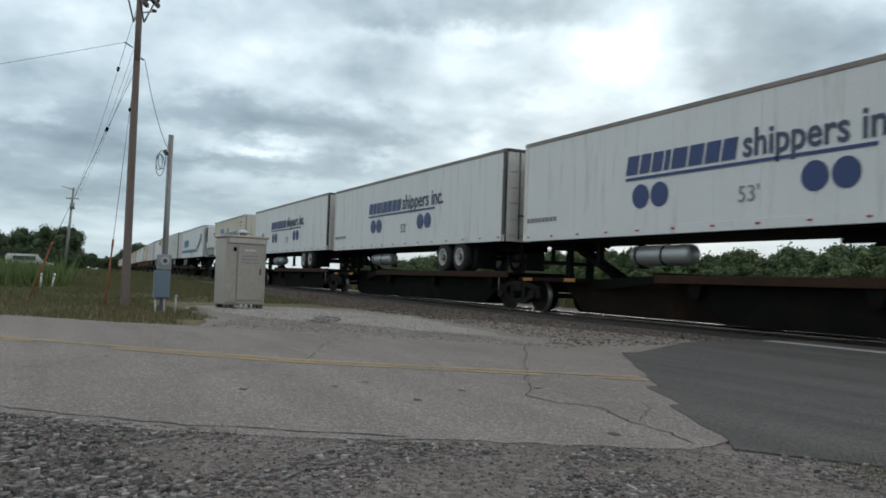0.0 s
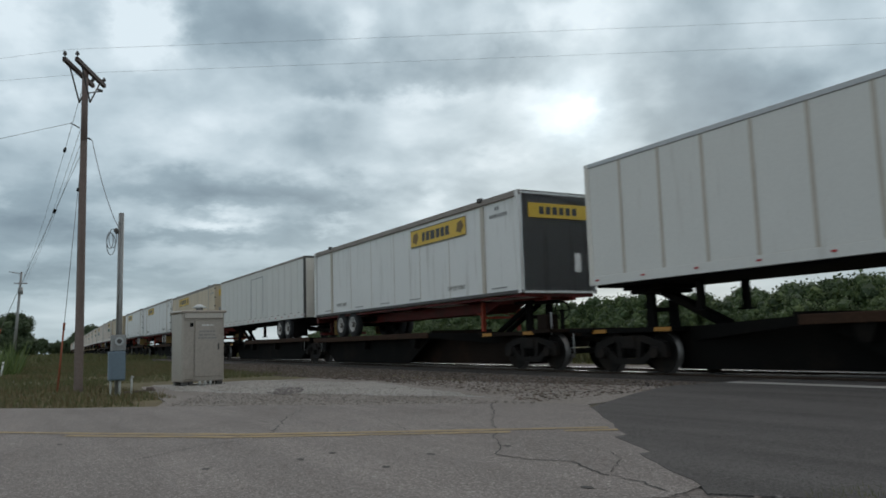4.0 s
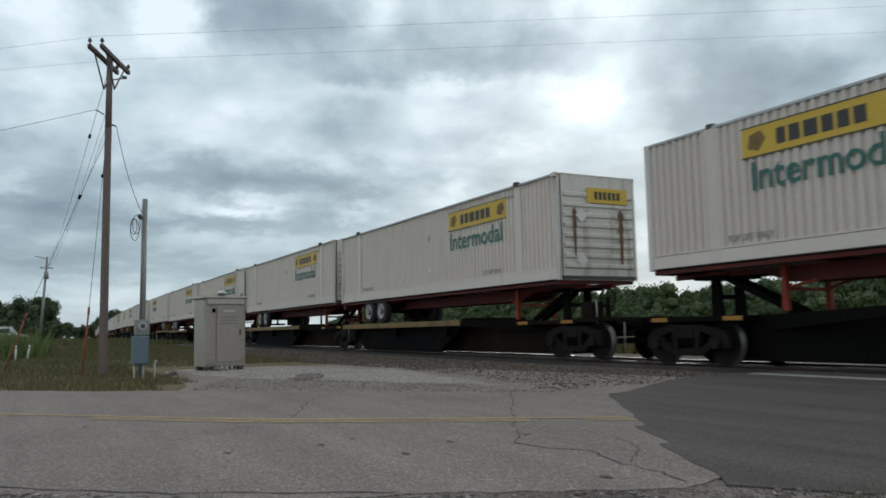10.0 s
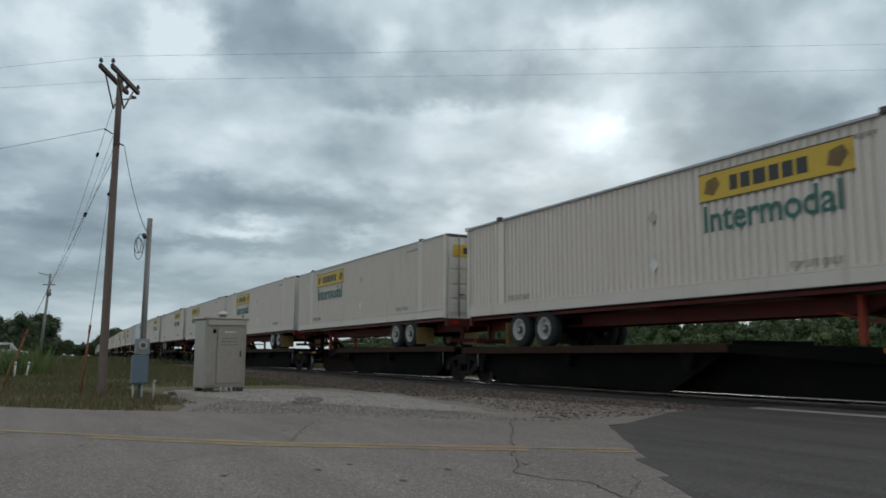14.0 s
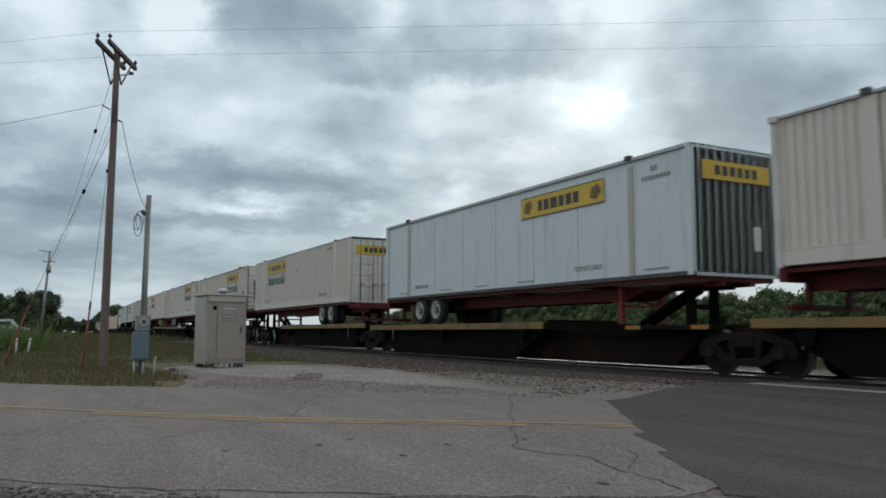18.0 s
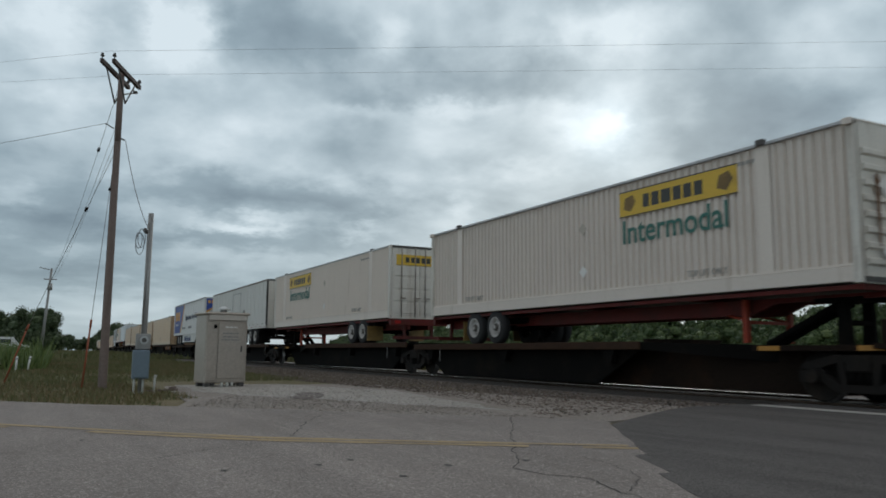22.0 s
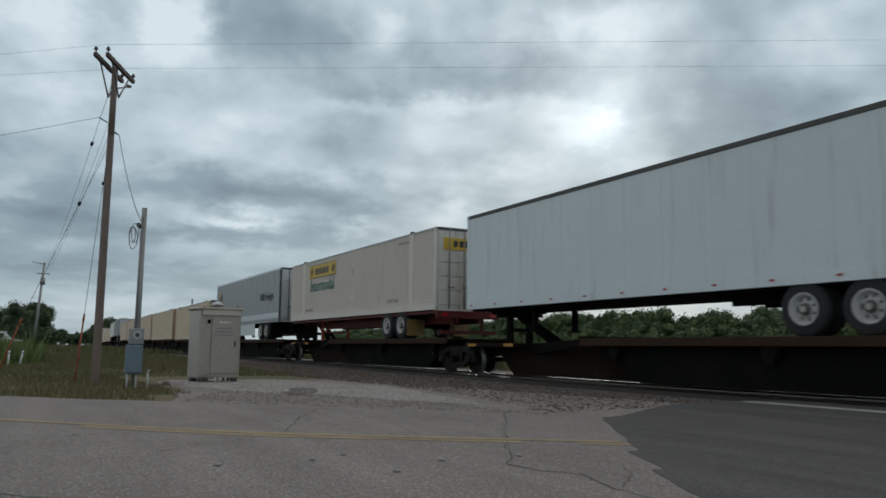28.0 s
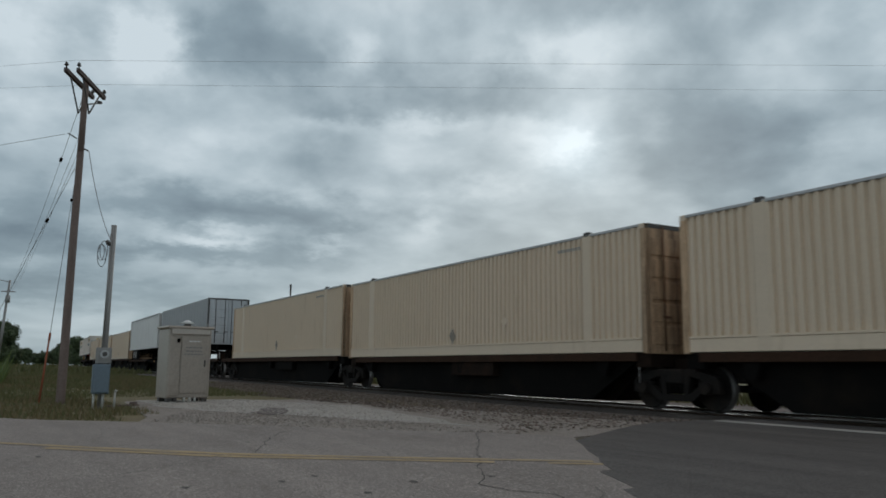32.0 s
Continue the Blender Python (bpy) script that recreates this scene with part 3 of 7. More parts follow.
def ground():
    def steps(lo, hi, near_lo, near_hi, fine):
        s = list(np.arange(near_lo, near_hi + 0.01, fine))
        d, g = fine, near_hi
        while g < hi:
            d *= 1.35
            g += d
            s.append(min(g, hi))
        d, g = fine, near_lo
        while g > lo:
            d *= 1.35
            g -= d
            s.insert(0, max(g, lo))
        return s
    xs, ys = steps(-3200, 3200, -70, 10, 0.8), steps(-3200, 3200, -12, 30, 0.8)
    vs = [(x, y, height(x, y)) for x in xs for y in ys]
    n = len(ys)
    fs = [(i * n + j, (i + 1) * n + j, (i + 1) * n + j + 1, i * n + j + 1) for i in range(len(xs) - 1) for j in range(n - 1)]
    ob = part("ground", raw_mesh("ground", vs, fs, M["grassland"], True), None)
    tagged(ob, "rough grassy ground with dry brown patches", "ground", kind="structure")


def sheet(name, pts, z, material, label, category, thick=0.05):
    """A flat slab with an irregular outline."""
    bm = B()
    f = bm.faces.new([bm.verts.new((x, y, z)) for x, y in pts])
    f.normal_update()
    if f.normal.z < 0:
        f.normal_flip()
    g = bmesh.ops.extrude_face_region(bm, geom=[f])
    low = [v for v in g["geom"] if isinstance(v, bmesh.types.BMVert)]
    for v in low:
        v.co.z -= thick
    bmesh.ops.triangulate(bm, faces=bm.faces[:])
    ob = part(name, bm, material)
    return tagged(ob, label, category, kind="structure")


def jag(a, b, n, amp, seed):
    r = random.Random(seed)
    a, b = Vector(a), Vector(b)
    t = (b - a).normalized()
    s = Vector((-t.y, t.x))
    return [tuple(a + (b - a) * (i / n) + s * r.uniform(-amp, amp)) for i in range(n)]


JOIN = jag((-8.17, 6.79), (-6.73, 5.81), 4, 0.015, 1) + jag((-6.73, 5.81), (-5.65, 5.11), 4, 0.02, 2) + [(-5.65, 5.11), (-5.62, 4.93)] + jag((-5.5, 4.87), (-4.7, 4.48), 4, 0.02, 3) + [(-4.7, 4.48), (-4.7, 4.36)] + jag((-4.62, 4.32), (-3.49, 3.71), 7, 0.02, 4) + [(-3.49, 3.71)]


def road():
    edge = [(-3.44, 3.59), (-3.37, 3.32), (-3.72, 2.66), (-4.03, 2.1), (-4.28, 1.4), (-4.58, 0.9), (-5.08, 0.2), (-5.66, -0.25), (-16.5, -17)]
    near = [q for i, (a, b) in enumerate(zip(edge, edge[1:])) for q in jag(a, b, max(3, int(math.dist(a, b) / 0.15)), 0.035, 60 + i)] + [edge[-1]]
    edge = [(-31, -16), (-16.5, -0.4), (-14.72, 1.15), (-13.7, 2.36), (-12.4, 3.8), (-10.9, 5.15), (-9.68, 6.4), (-8.8, 7.06), (-8.45, 7.0)]
    far = [q for i, (a, b) in enumerate(zip(edge, edge[1:])) for q in jag(a, b, max(3, int(math.dist(a, b) / 0.3)), 0.05, 80 + i)] + [edge[-1]]
    ob = sheet("road", JOIN + near + far, 0.0, M["road"], "cracked pale gray asphalt road with worn edges", "road")
    patch = JOIN[::-1] + [(-8.45, 7.2), (-8.84, 7.75), (-9.5, 8.75), (-10.0, 9.6), (-10.4, 10.4), (-10.5, 11.7), (-10.3, 13.1), (12, 13.1), (12, 9.0), (0.6, 6.6), (-2.0, 4.5), (-3.3, 3.55)]
    sheet("pavement_patch", patch, 0.004, M["patch"], "smooth dark newer asphalt at the rail crossing", "road")
    sheet("crossing_infill", [(-10.2, 13.36), (12, 13.36), (12, 14.52), (-10.2, 14.52)], 0.02, M["patch"], "dark asphalt between the rails of the crossing", "road")
    sheet("crossing_far_side", [(-10.2, 14.8), (12, 14.8), (12, 22), (-13, 22)], 0.0, M["patch"], "dark asphalt road beyond the tracks", "road")
    sheet("crossing_edge", [(-10.25, 11.72), (12, 11.72), (12, 12.02), (-10.25, 12.02)], 0.012, M["concrete"], "pale concrete edge strip along the crossing", "pavement", 0.06)
    # double centre line, worn thin
    bm = B()
    r = random.Random(9)
    knots = [(-25, -12.6), (-10.82, 0.0), (-9.5, 1.16), (-8.32, 2.26), (-7.5, 3.38), (-6.1, 5.38)]
    for off in (-0.11, 0.11):
        for a, b in zip(knots, knots[1:]):
            a, b = Vector(a), Vector(b)
            t = (b - a).normalized()
            s = Vector((-t.y, t.x))
            d, ln = 0.0, (b - a).length
            while d < ln:
                step = min(r.uniform(0.25, 0.7), ln - d)
                if r.random() < 0.93:
                    w0, w1 = 0.075 + r.uniform(-0.025, 0.012), 0.075 + r.uniform(-0.025, 0.012)
                    c = [a + t * d + s * (off - w0), a + t * (d + step) + s * (off - w1), a + t * (d + step) + s * (off + w1), a + t * d + s * (off + w0)]
                    bm.faces.new([bm.verts.new((v.x, v.y, 0.005)) for v in c])
                d += step + 0.004
    ob = part("road_line", bm, M["paintline"])
    tagged(ob, "worn double yellow centre line on the road", "road marking", kind="structure")


def track_bed():
    far = track_xs(30, -520)
    bed = along("track_bed", far, [(-5.2, -0.115), (-2.6, -0.09), (-1.9, -0.07), (1.9, -0.07), (2.6, -0.09), (8.0, -0.13), (9.5, -0.6)], M["ballast"], closed=False)
    tagged(bed, "brown-gray crushed stone ballast under the track", "ballast", kind="structure")
    # a darker strip of ballast, about 2 m to each side of the track centre
    darkstone = along("oily_ballast", track_xs(-10.6, -300), [(-2.05, -0.068), (-1.6, -0.058), (1.6, -0.058), (2.05, -0.068)], M["darkstone"], closed=False)
    tagged(darkstone, "black crushed stone close to the rails", "ballast", kind="structure")
    for s in (-1, 1):
        rail = tagged(along("rail", far, [(s * 0.75 - 0.036, -0.012), (s * 0.75 - 0.036, -0.03), (s * 0.75 - 0.01, -0.05), (s * 0.75 - 0.01, -0.13), (s * 0.75 + 0.01, -0.13), (s * 0.75 + 0.01, -0.05), (s * 0.75 + 0.036, -0.03), (s * 0.75 + 0.036, -0.012)], M["railside"]),
                      "rusty steel rail with a polished bright head", "rail", "running rails", "structure")
        along("rail_head", far, [(s * 0.75 - 0.036, -0.008), (s * 0.75 - 0.026, 0.0), (s * 0.75 + 0.026, 0.0), (s * 0.75 + 0.036, -0.008)], M["railtop"], rail)
    tie = mesh_of("tie", box(B(), -0.115, 0.115, -1.3, 1.3, -0.18, 0.0, 0.01), M["tie"])
    r = random.Random(3)
    for i in range(58):
        x = -10.6 - i * 0.55
        y, z, a = track(x)
        part("tie", tie, None, bed, at=pose(x, y + r.uniform(-0.03, 0.03), z - 0.055 + r.uniform(-0.01, 0.006), 0, 0, a + r.uniform(-1, 1)))


ground()
road()
track_bed()
sheet("gravel_verge", [(-3.9, 3.6), (-6.3, -0.1), (-13, -10.5), (-12, -11), (8, -11), (8, 6), (0.2, 6.2), (-1.9, 4.7), (-3.2, 3.7)], -0.008, M["gravel"], "loose gray gravel at the roadside", "gravel", 0.05)
sheet("gravel_strip", [(-8.6, 6.6), (-11.4, 3.0), (-13.3, 2.2), (-15.2, 2.75), (-17, 2.9), (-21.5, 3.3), (-25, 4.2), (-26, 7.0), (-24, 9.2), (-15, 9.6), (-10.1, 10.6), (-9.6, 9.2), (-8.8, 7.6)], -0.012, M["midgravel"], "gray gravel between the road and the track", "gravel", 0.05)
sheet("pale_gravel", jag((-10.9, 7.0), (-13.0, 6.0), 5, 0.1, 41) + jag((-13.0, 6.0), (-18.2, 3.6), 8, 0.18, 42) + jag((-18.2, 3.6), (-22.4, 3.7), 4, 0.15, 43) + jag((-22.4, 3.7), (-22.4, 6.6), 4, 0.2, 44) + jag((-22.4, 6.6), (-17.8, 8.0), 5, 0.2, 45) + jag((-17.8, 8.0), (-10.9, 7.0), 9, 0.12, 46), -0.004, M["palegravel"], "pale packed gravel pad beside the equipment cabinet", "gravel", 0.03)

sheet("damp_stain", [(-14.9, 4.9), (-15.3, 5.35), (-16.2, 5.75), (-17.2, 6.0), (-17.6, 5.75), (-17.0, 5.35), (-16.3, 5.2), (-15.8, 4.8)], 0.0, M["ballast"], "dark damp stain on the gravel pad", "stain", 0.012)

# ---------------------------------------------------------------- train


def wheel_pair(bm_t, bm_r, r, w):
    lathe(bm_t, [(r * 0.55, -w / 2), (r * 0.9, -w / 2), (r, -w / 2 + 0.04), (r, w / 2 - 0.04), (r * 0.9, w / 2), (r * 0.55, w / 2)], 22, False)
    lathe(bm_r, [(r * 0.12, -w / 2 - 0.02), (r * 0.2, -w / 2 - 0.01), (r * 0.24, -w / 2 + 0.06), (r * 0.30, -w / 2 + 0.07), (r * 0.46, -w / 2 + 0.12), (r * 0.50, -w / 2 + 0.02), (r * 0.56, -w / 2 - 0.012), (r * 0.6, -w / 2 - 0.012), (r * 0.6, w / 2)], 22)


def road_wheels():
    t, r = B(), B()
    wheel_pair(t, r, 0.51, 0.27)
    rim = mesh_of("rim", r, M["rim"])
    rim.materials.append(M["hub"])
    for p in rim.polygons:
        q = math.hypot(p.center.x, p.center.z)
        hole = 0.51 * 0.3 < q < 0.51 * 0.45 and int((math.atan2(p.center.z, p.center.x) + 3.1416) / 0.2857) % 3 == 0
        p.material_index = 1 if len(p.vertices) == 4 and (q < 0.51 * 0.25 or hole) else 0
    return mesh_of("tyre", t, M["rubber"]), rim


TYRE, RIM = road_wheels()


def bogie_parts(parent, xs, deck, facing=1):
    """Running gear of a trailer: axles, dual wheels with tyre and rim, springs."""
    for x in xs:
        part("axle", rod(B(), (x, -0.95, deck + 0.51), (x, 0.95, deck + 0.51), 0.07), M["black"], parent)
        for s in (-1, 1):
            for y in ((1.14, 0.82) if s * facing > 0 else (1.14,)):
                w = part("wheel", TYRE, None, parent, at=pose(x, s * y, deck + 0.51, 0, 0, 0 if s < 0 else 180))
                if y > 1:
                    part("rim", RIM, None, w)
    x0, x1 = min(xs), max(xs)
    part("suspension_frame", box(B(), x0 - 0.7, x1 + 0.7, -0.55, 0.55, deck + 0.62, deck + 0.8, 0.02), M["black"], parent)


def side_lines(parent, L, W, z, material, n, name="marker_light"):
    me = mesh_of(name, box(B(), -0.05, 0.05, -0.012, 0.012, -0.02, 0.02), material)
    for s in NEAR:
        for i in range(n):
            part(name, me, None, parent, at=pose(-L / 2 + 0.3 + (L - 0.6) * i / (n - 1), s * (W / 2 + 0.006), z))


def corrugated(L, W, z0, z1, pitch, depth):
    """Side walls of a steel container, folded in trapezes."""
    bm = B()
    n = int(L / pitch)
    p = L / n
    for s in (-1, 1):
        prev = None
        for i in range(n):
            for f, d in ((0.0, 0), (0.38, 0), (0.5, 1), (0.88, 1)):
                x, y = -L / 2 + (i + f) * p, s * (W / 2 - depth * d)
                cur = (bm.verts.new((x, y, z0)), bm.verts.new((x, y, z1)))
                if prev:
                    bm.faces.new((prev[0], cur[0], cur[1], prev[1]))
                prev = cur
        cur = (bm.verts.new((L / 2, s * W / 2, z0)), bm.verts.new((L / 2, s * W / 2, z1)))
        bm.faces.new((prev[0], cur[0], cur[1], prev[1]))
    return bm


def strip(bm, x0, x1, z0, z1, y):
    """A thin raised plate on a side wall."""
    return box(bm, x0, x1, y - 0.004, y + 0.004, z0, z1)


def lettering(parent, name, mesh, x, z, W=2.6, lift=0.006, mirror_x=None):
    """Lettering on the side that faces the road. x: left foot with the nose to the right; mirror_x: with the nose to the left."""
    for s in NEAR:
        part(name, mesh, None, parent, at=pose(x if s < 0 else mirror_x, s * (W / 2 + lift), z, 0, 0, 0 if s < 0 else 180))


def blocks(bm, x, z, h, widths, gap, slant=0.0):
    """A row of plain upright blocks that stand for a painted name."""
    for w in widths:
        vs = [bm.verts.new((x + dx + sl, 0, z + dz)) for dx, dz, sl in ((0, 0, 0), (w, 0, 0), (w, h, slant), (0, h, slant))]
        bm.faces.new(vs)
        x += w + gap
    return x


def bars(parent, x, z, h, widths, gap, material, m, slant=0.0, label=""):
    """The same row, each block a part of its own."""
    for w in widths:
        bm = B()
        blocks(bm, x, z, h, (w,), 0, slant)
        part("name_bar", bm, material, parent, label, at=m)
        x += w + gap


def blocks_yz(x, z):
    """A row of plain blocks on an end wall."""
    bm = B()
    for q in range(6):
        box(bm, x, x + 0.004, -0.5 + q * 0.17, -0.37 + q * 0.17, z, z + 0.2)
    return bm


NEAR = [-1]  # the long side of the load that faces the road: its markings are those that show
INTERMODAL = letters("lettering", "Intermodal", 0.57, M["green"], 3.22, 0.016)
FIFTYTHREE = letters("lettering", "53'", 0.34, M["gray_ink"])
SHIPPERS = letters("lettering", "shippers inc.", 0.58, M["slate"], 3.6, 0.02)
EXPERIENCE = letters("lettering", "Experience the Difference", 0.5, M["slate"], 8.0, 0.014, 0.2)
LOGISTICS = letters("lettering", "Logistics, Inc.", 0.24, M["white"], 1.7)
MULTIMODAL = letters("lettering", "Multi-Modal", 0.46, M["blue"], 3.4, 0.04)
TOPLIFT = letters("lettering", "TOP LIFT ONLY", 0.14, M["stencil_ink"], 1.12)
ISO = letters("lettering", "ISO 9001:2008", 0.26, M["slate"], 3.0, 0.015)
STD = letters("lettering", "52", 0.2, M["gray_ink"])
FREIGHT = letters("lettering", "Freight", 0.4, M["dark"], 1.6, 0.015)


def end_frames(c, L, W, z0, z1, wall, dark, louvre, post=None, bars=None, rusty=False):
    """Door end at -x with bars and hinges, nose end at +x, corner posts and castings."""
    h = z1 - z0
    bars = bars or dark
    for s in (-1, 1):
        leaf = part("door", box(B(), -L / 2 - 0.02, -L / 2 + 0.04, min(s * 0.01, s * (W / 2 - 0.09)), max(s * 0.01, s * (W / 2 - 0.09)), z0 + 0.12, z1 - 0.1, 0.01), wall, c)
        for k in range(5):
            z = z0 + 0.2 + k * (h - 0.42) / 5
            part("door_rib", box(B(), -L / 2 - 0.045, -L / 2 - 0.02, min(s * 0.06, s * (W / 2 - 0.15)), max(s * 0.06, s * (W / 2 - 0.15)), z, z + (h - 0.42) / 5 - 0.09, 0.012), wall, leaf)
        for y in (0.22, 0.82):
            part("lock_rod", rod(B(), (-L / 2 - 0.075, s * y, z0 + 0.06), (-L / 2 - 0.075, s * y, z1 - 0.06), 0.022, 8), bars, leaf)
            part("rod_handle", box(B(), -L / 2 - 0.1, -L / 2 - 0.06, s * y - 0.2, s * y + 0.04, z0 + 0.78, z0 + 0.83), bars, leaf)
        for e in (-1, 1):
            part("corner_post", box(B(), e * L / 2 - (0.0 if e < 0 else 0.16), e * L / 2 + (0.16 if e < 0 else 0.0), s * W / 2 - 0.075, s * W / 2 + 0.012, z0, z1, 0.012), post if post and e < 0 and (s not in NEAR or not rusty) else wall, c)
    part("header", box(B(), -L / 2 - 0.03, -L / 2 + 0.05, -W / 2 + 0.08, W / 2 - 0.08, z1 - 0.1, z1), dark, c)
    part("door_sill", box(B(), -L / 2 - 0.03, -L / 2 + 0.05, -W / 2 + 0.08, W / 2 - 0.08, z0, z0 + 0.12), wall, c)
    part("nose_wall", box(B(), L / 2 - 0.06, L / 2 - 0.02, -W / 2 + 0.07, W / 2 - 0.07, z0, z1), wall, c)
    n = 8 if louvre else 0
    for k in range(n):
        z = z0 + 0.3 + k * (h - 0.95) / (n - 1)
        part("nose_rib", prism(B(), [(L / 2 - 0.03, z), (L / 2 + 0.03, z + 0.04), (L / 2 + 0.03, z + 0.12), (L / 2 - 0.03, z + 0.16)], -W / 2 + 0.12, W / 2 - 0.12), wall, c)


def container(L, H, z0, wall, pitch, label, sign=False, doors=None, louvre=True, group="containers on the train", plain=False, lift=True):
    """A ribbed steel box: folded sides, roof, rails, posts, doors; nose towards +x."""
    W, z1 = 2.6, z0 + H
    c = thing("shipping_container", label, "container", group)
    low = 0.34
    part("side_wall", corrugated(L - 0.3, W, z0 + low, z1 - 0.055, pitch, 0.06), M[wall], c)
    part("roof", box(B(), -L / 2, L / 2, -W / 2 + 0.06, W / 2 - 0.06, z1 - 0.03, z1 - 0.005), M[wall], c)
    part("floor_pan", box(B(), -L / 2, L / 2, -W / 2 + 0.05, W / 2 - 0.05, z0 + 0.02, z0 + 0.12), M["darkedge"], c)
    for s in (-1, 1):
        part("bottom_rail", box(B(), -L / 2 + 0.16, L / 2 - 0.16, s * W / 2 - 0.05, s * W / 2 + 0.008, z0 + 0.03, z0 + low - 0.036, 0.012), M[wall], c)
        if s in NEAR:
            part("lower_lip", box(B(), -L / 2 + 0.16, L / 2 - 0.16, s * W / 2 - 0.04, s * W / 2 + 0.018, z0 + low - 0.03, z0 + low + 0.012), M[wall], c)
        part("top_rail", box(B(), -L / 2 + 0.1, L / 2 - 0.1, s * W / 2 - 0.06, s * W / 2 + 0.01, z1 - 0.065, z1, 0.01), M["edge"], c, "thin gray top rail")
        for e in (-1, 1):
            if L > 14:
                x = e * 6.1
                if s in NEAR:
                    part("lift_post", box(B(), x - 0.16, x + 0.16, s * W / 2 - 0.03, s * W / 2 + 0.012, z0 + 0.04, z1 - 0.02, 0.01), M[wall], c)
                part("lift_casting", box(B(), x - 0.09, x + 0.09, s * W / 2 - 0.12, s * W / 2 + 0.016, z1 - 0.06, z1 + 0.06, 0.012), M["darkedge"], c)
            x = e * (L / 2 - 0.09)
            part("corner_casting", box(B(), x - 0.09, x + 0.09, s * W / 2 - 0.15, s * W / 2 + 0.016, z1 - 0.12, z1, 0.012), M[wall], c)
    end_frames(c, L, W, z0, z1, M[doors or wall], M["darkedge"], louvre, M["rustsill"] if doors == "rusty" else None, M["rust_bar" if doors == "rusty" else "taupe"], doors == "rusty")
    if not plain:
        for s in NEAR:
            for x in (-5.75, 4.0) if lift else ():
                part("lettering", TOPLIFT, None, c, at=pose(-s * x if s > 0 else x, s * (W / 2 + 0.008), z0 + 0.42, 0, 0, 0 if s < 0 else 180))
            bm = B()
            blocks(bm, 5.0, z1 - 0.34, 0.08, (0.08,) * 8, 0.035)
            part("number_bar", bm, M["stencil_ink"], c, at=pose(0, s * (W / 2 + 0.008), 0, 0, 0, 0 if s < 0 else 180))
            for x, z, q in ((0.4, z0 + 0.85, "sticker"), (0.4, z0 + 1.95, "faded")) if lift else ((2.6, z0 + 0.95, wall),):
                bm = B()
                box(bm, -0.115, 0.115, -0.002, 0.002, -0.115, 0.115)
                bmesh.ops.rotate(bm, verts=bm.verts, cent=(0, 0, 0), matrix=Matrix.Rotation(radians(45), 3, "Y"))
                bmesh.ops.translate(bm, verts=bm.verts, vec=(x, 0, z))
                part("placard_holder", bm, M[q], c, at=pose(0, s * (W / 2 + 0.01), 0, 0, 0, 0 if s < 0 else 180))
    if sign:
        yellow_sign(c, L / 2 - 6.4, z0 + 2.02, W)
        lettering(c, "lettering", INTERMODAL, L / 2 - 6.12, z0 + 1.38, W, mirror_x=L / 2 - 3.0)
        nose_sign(c, L, z1, True)
    return c


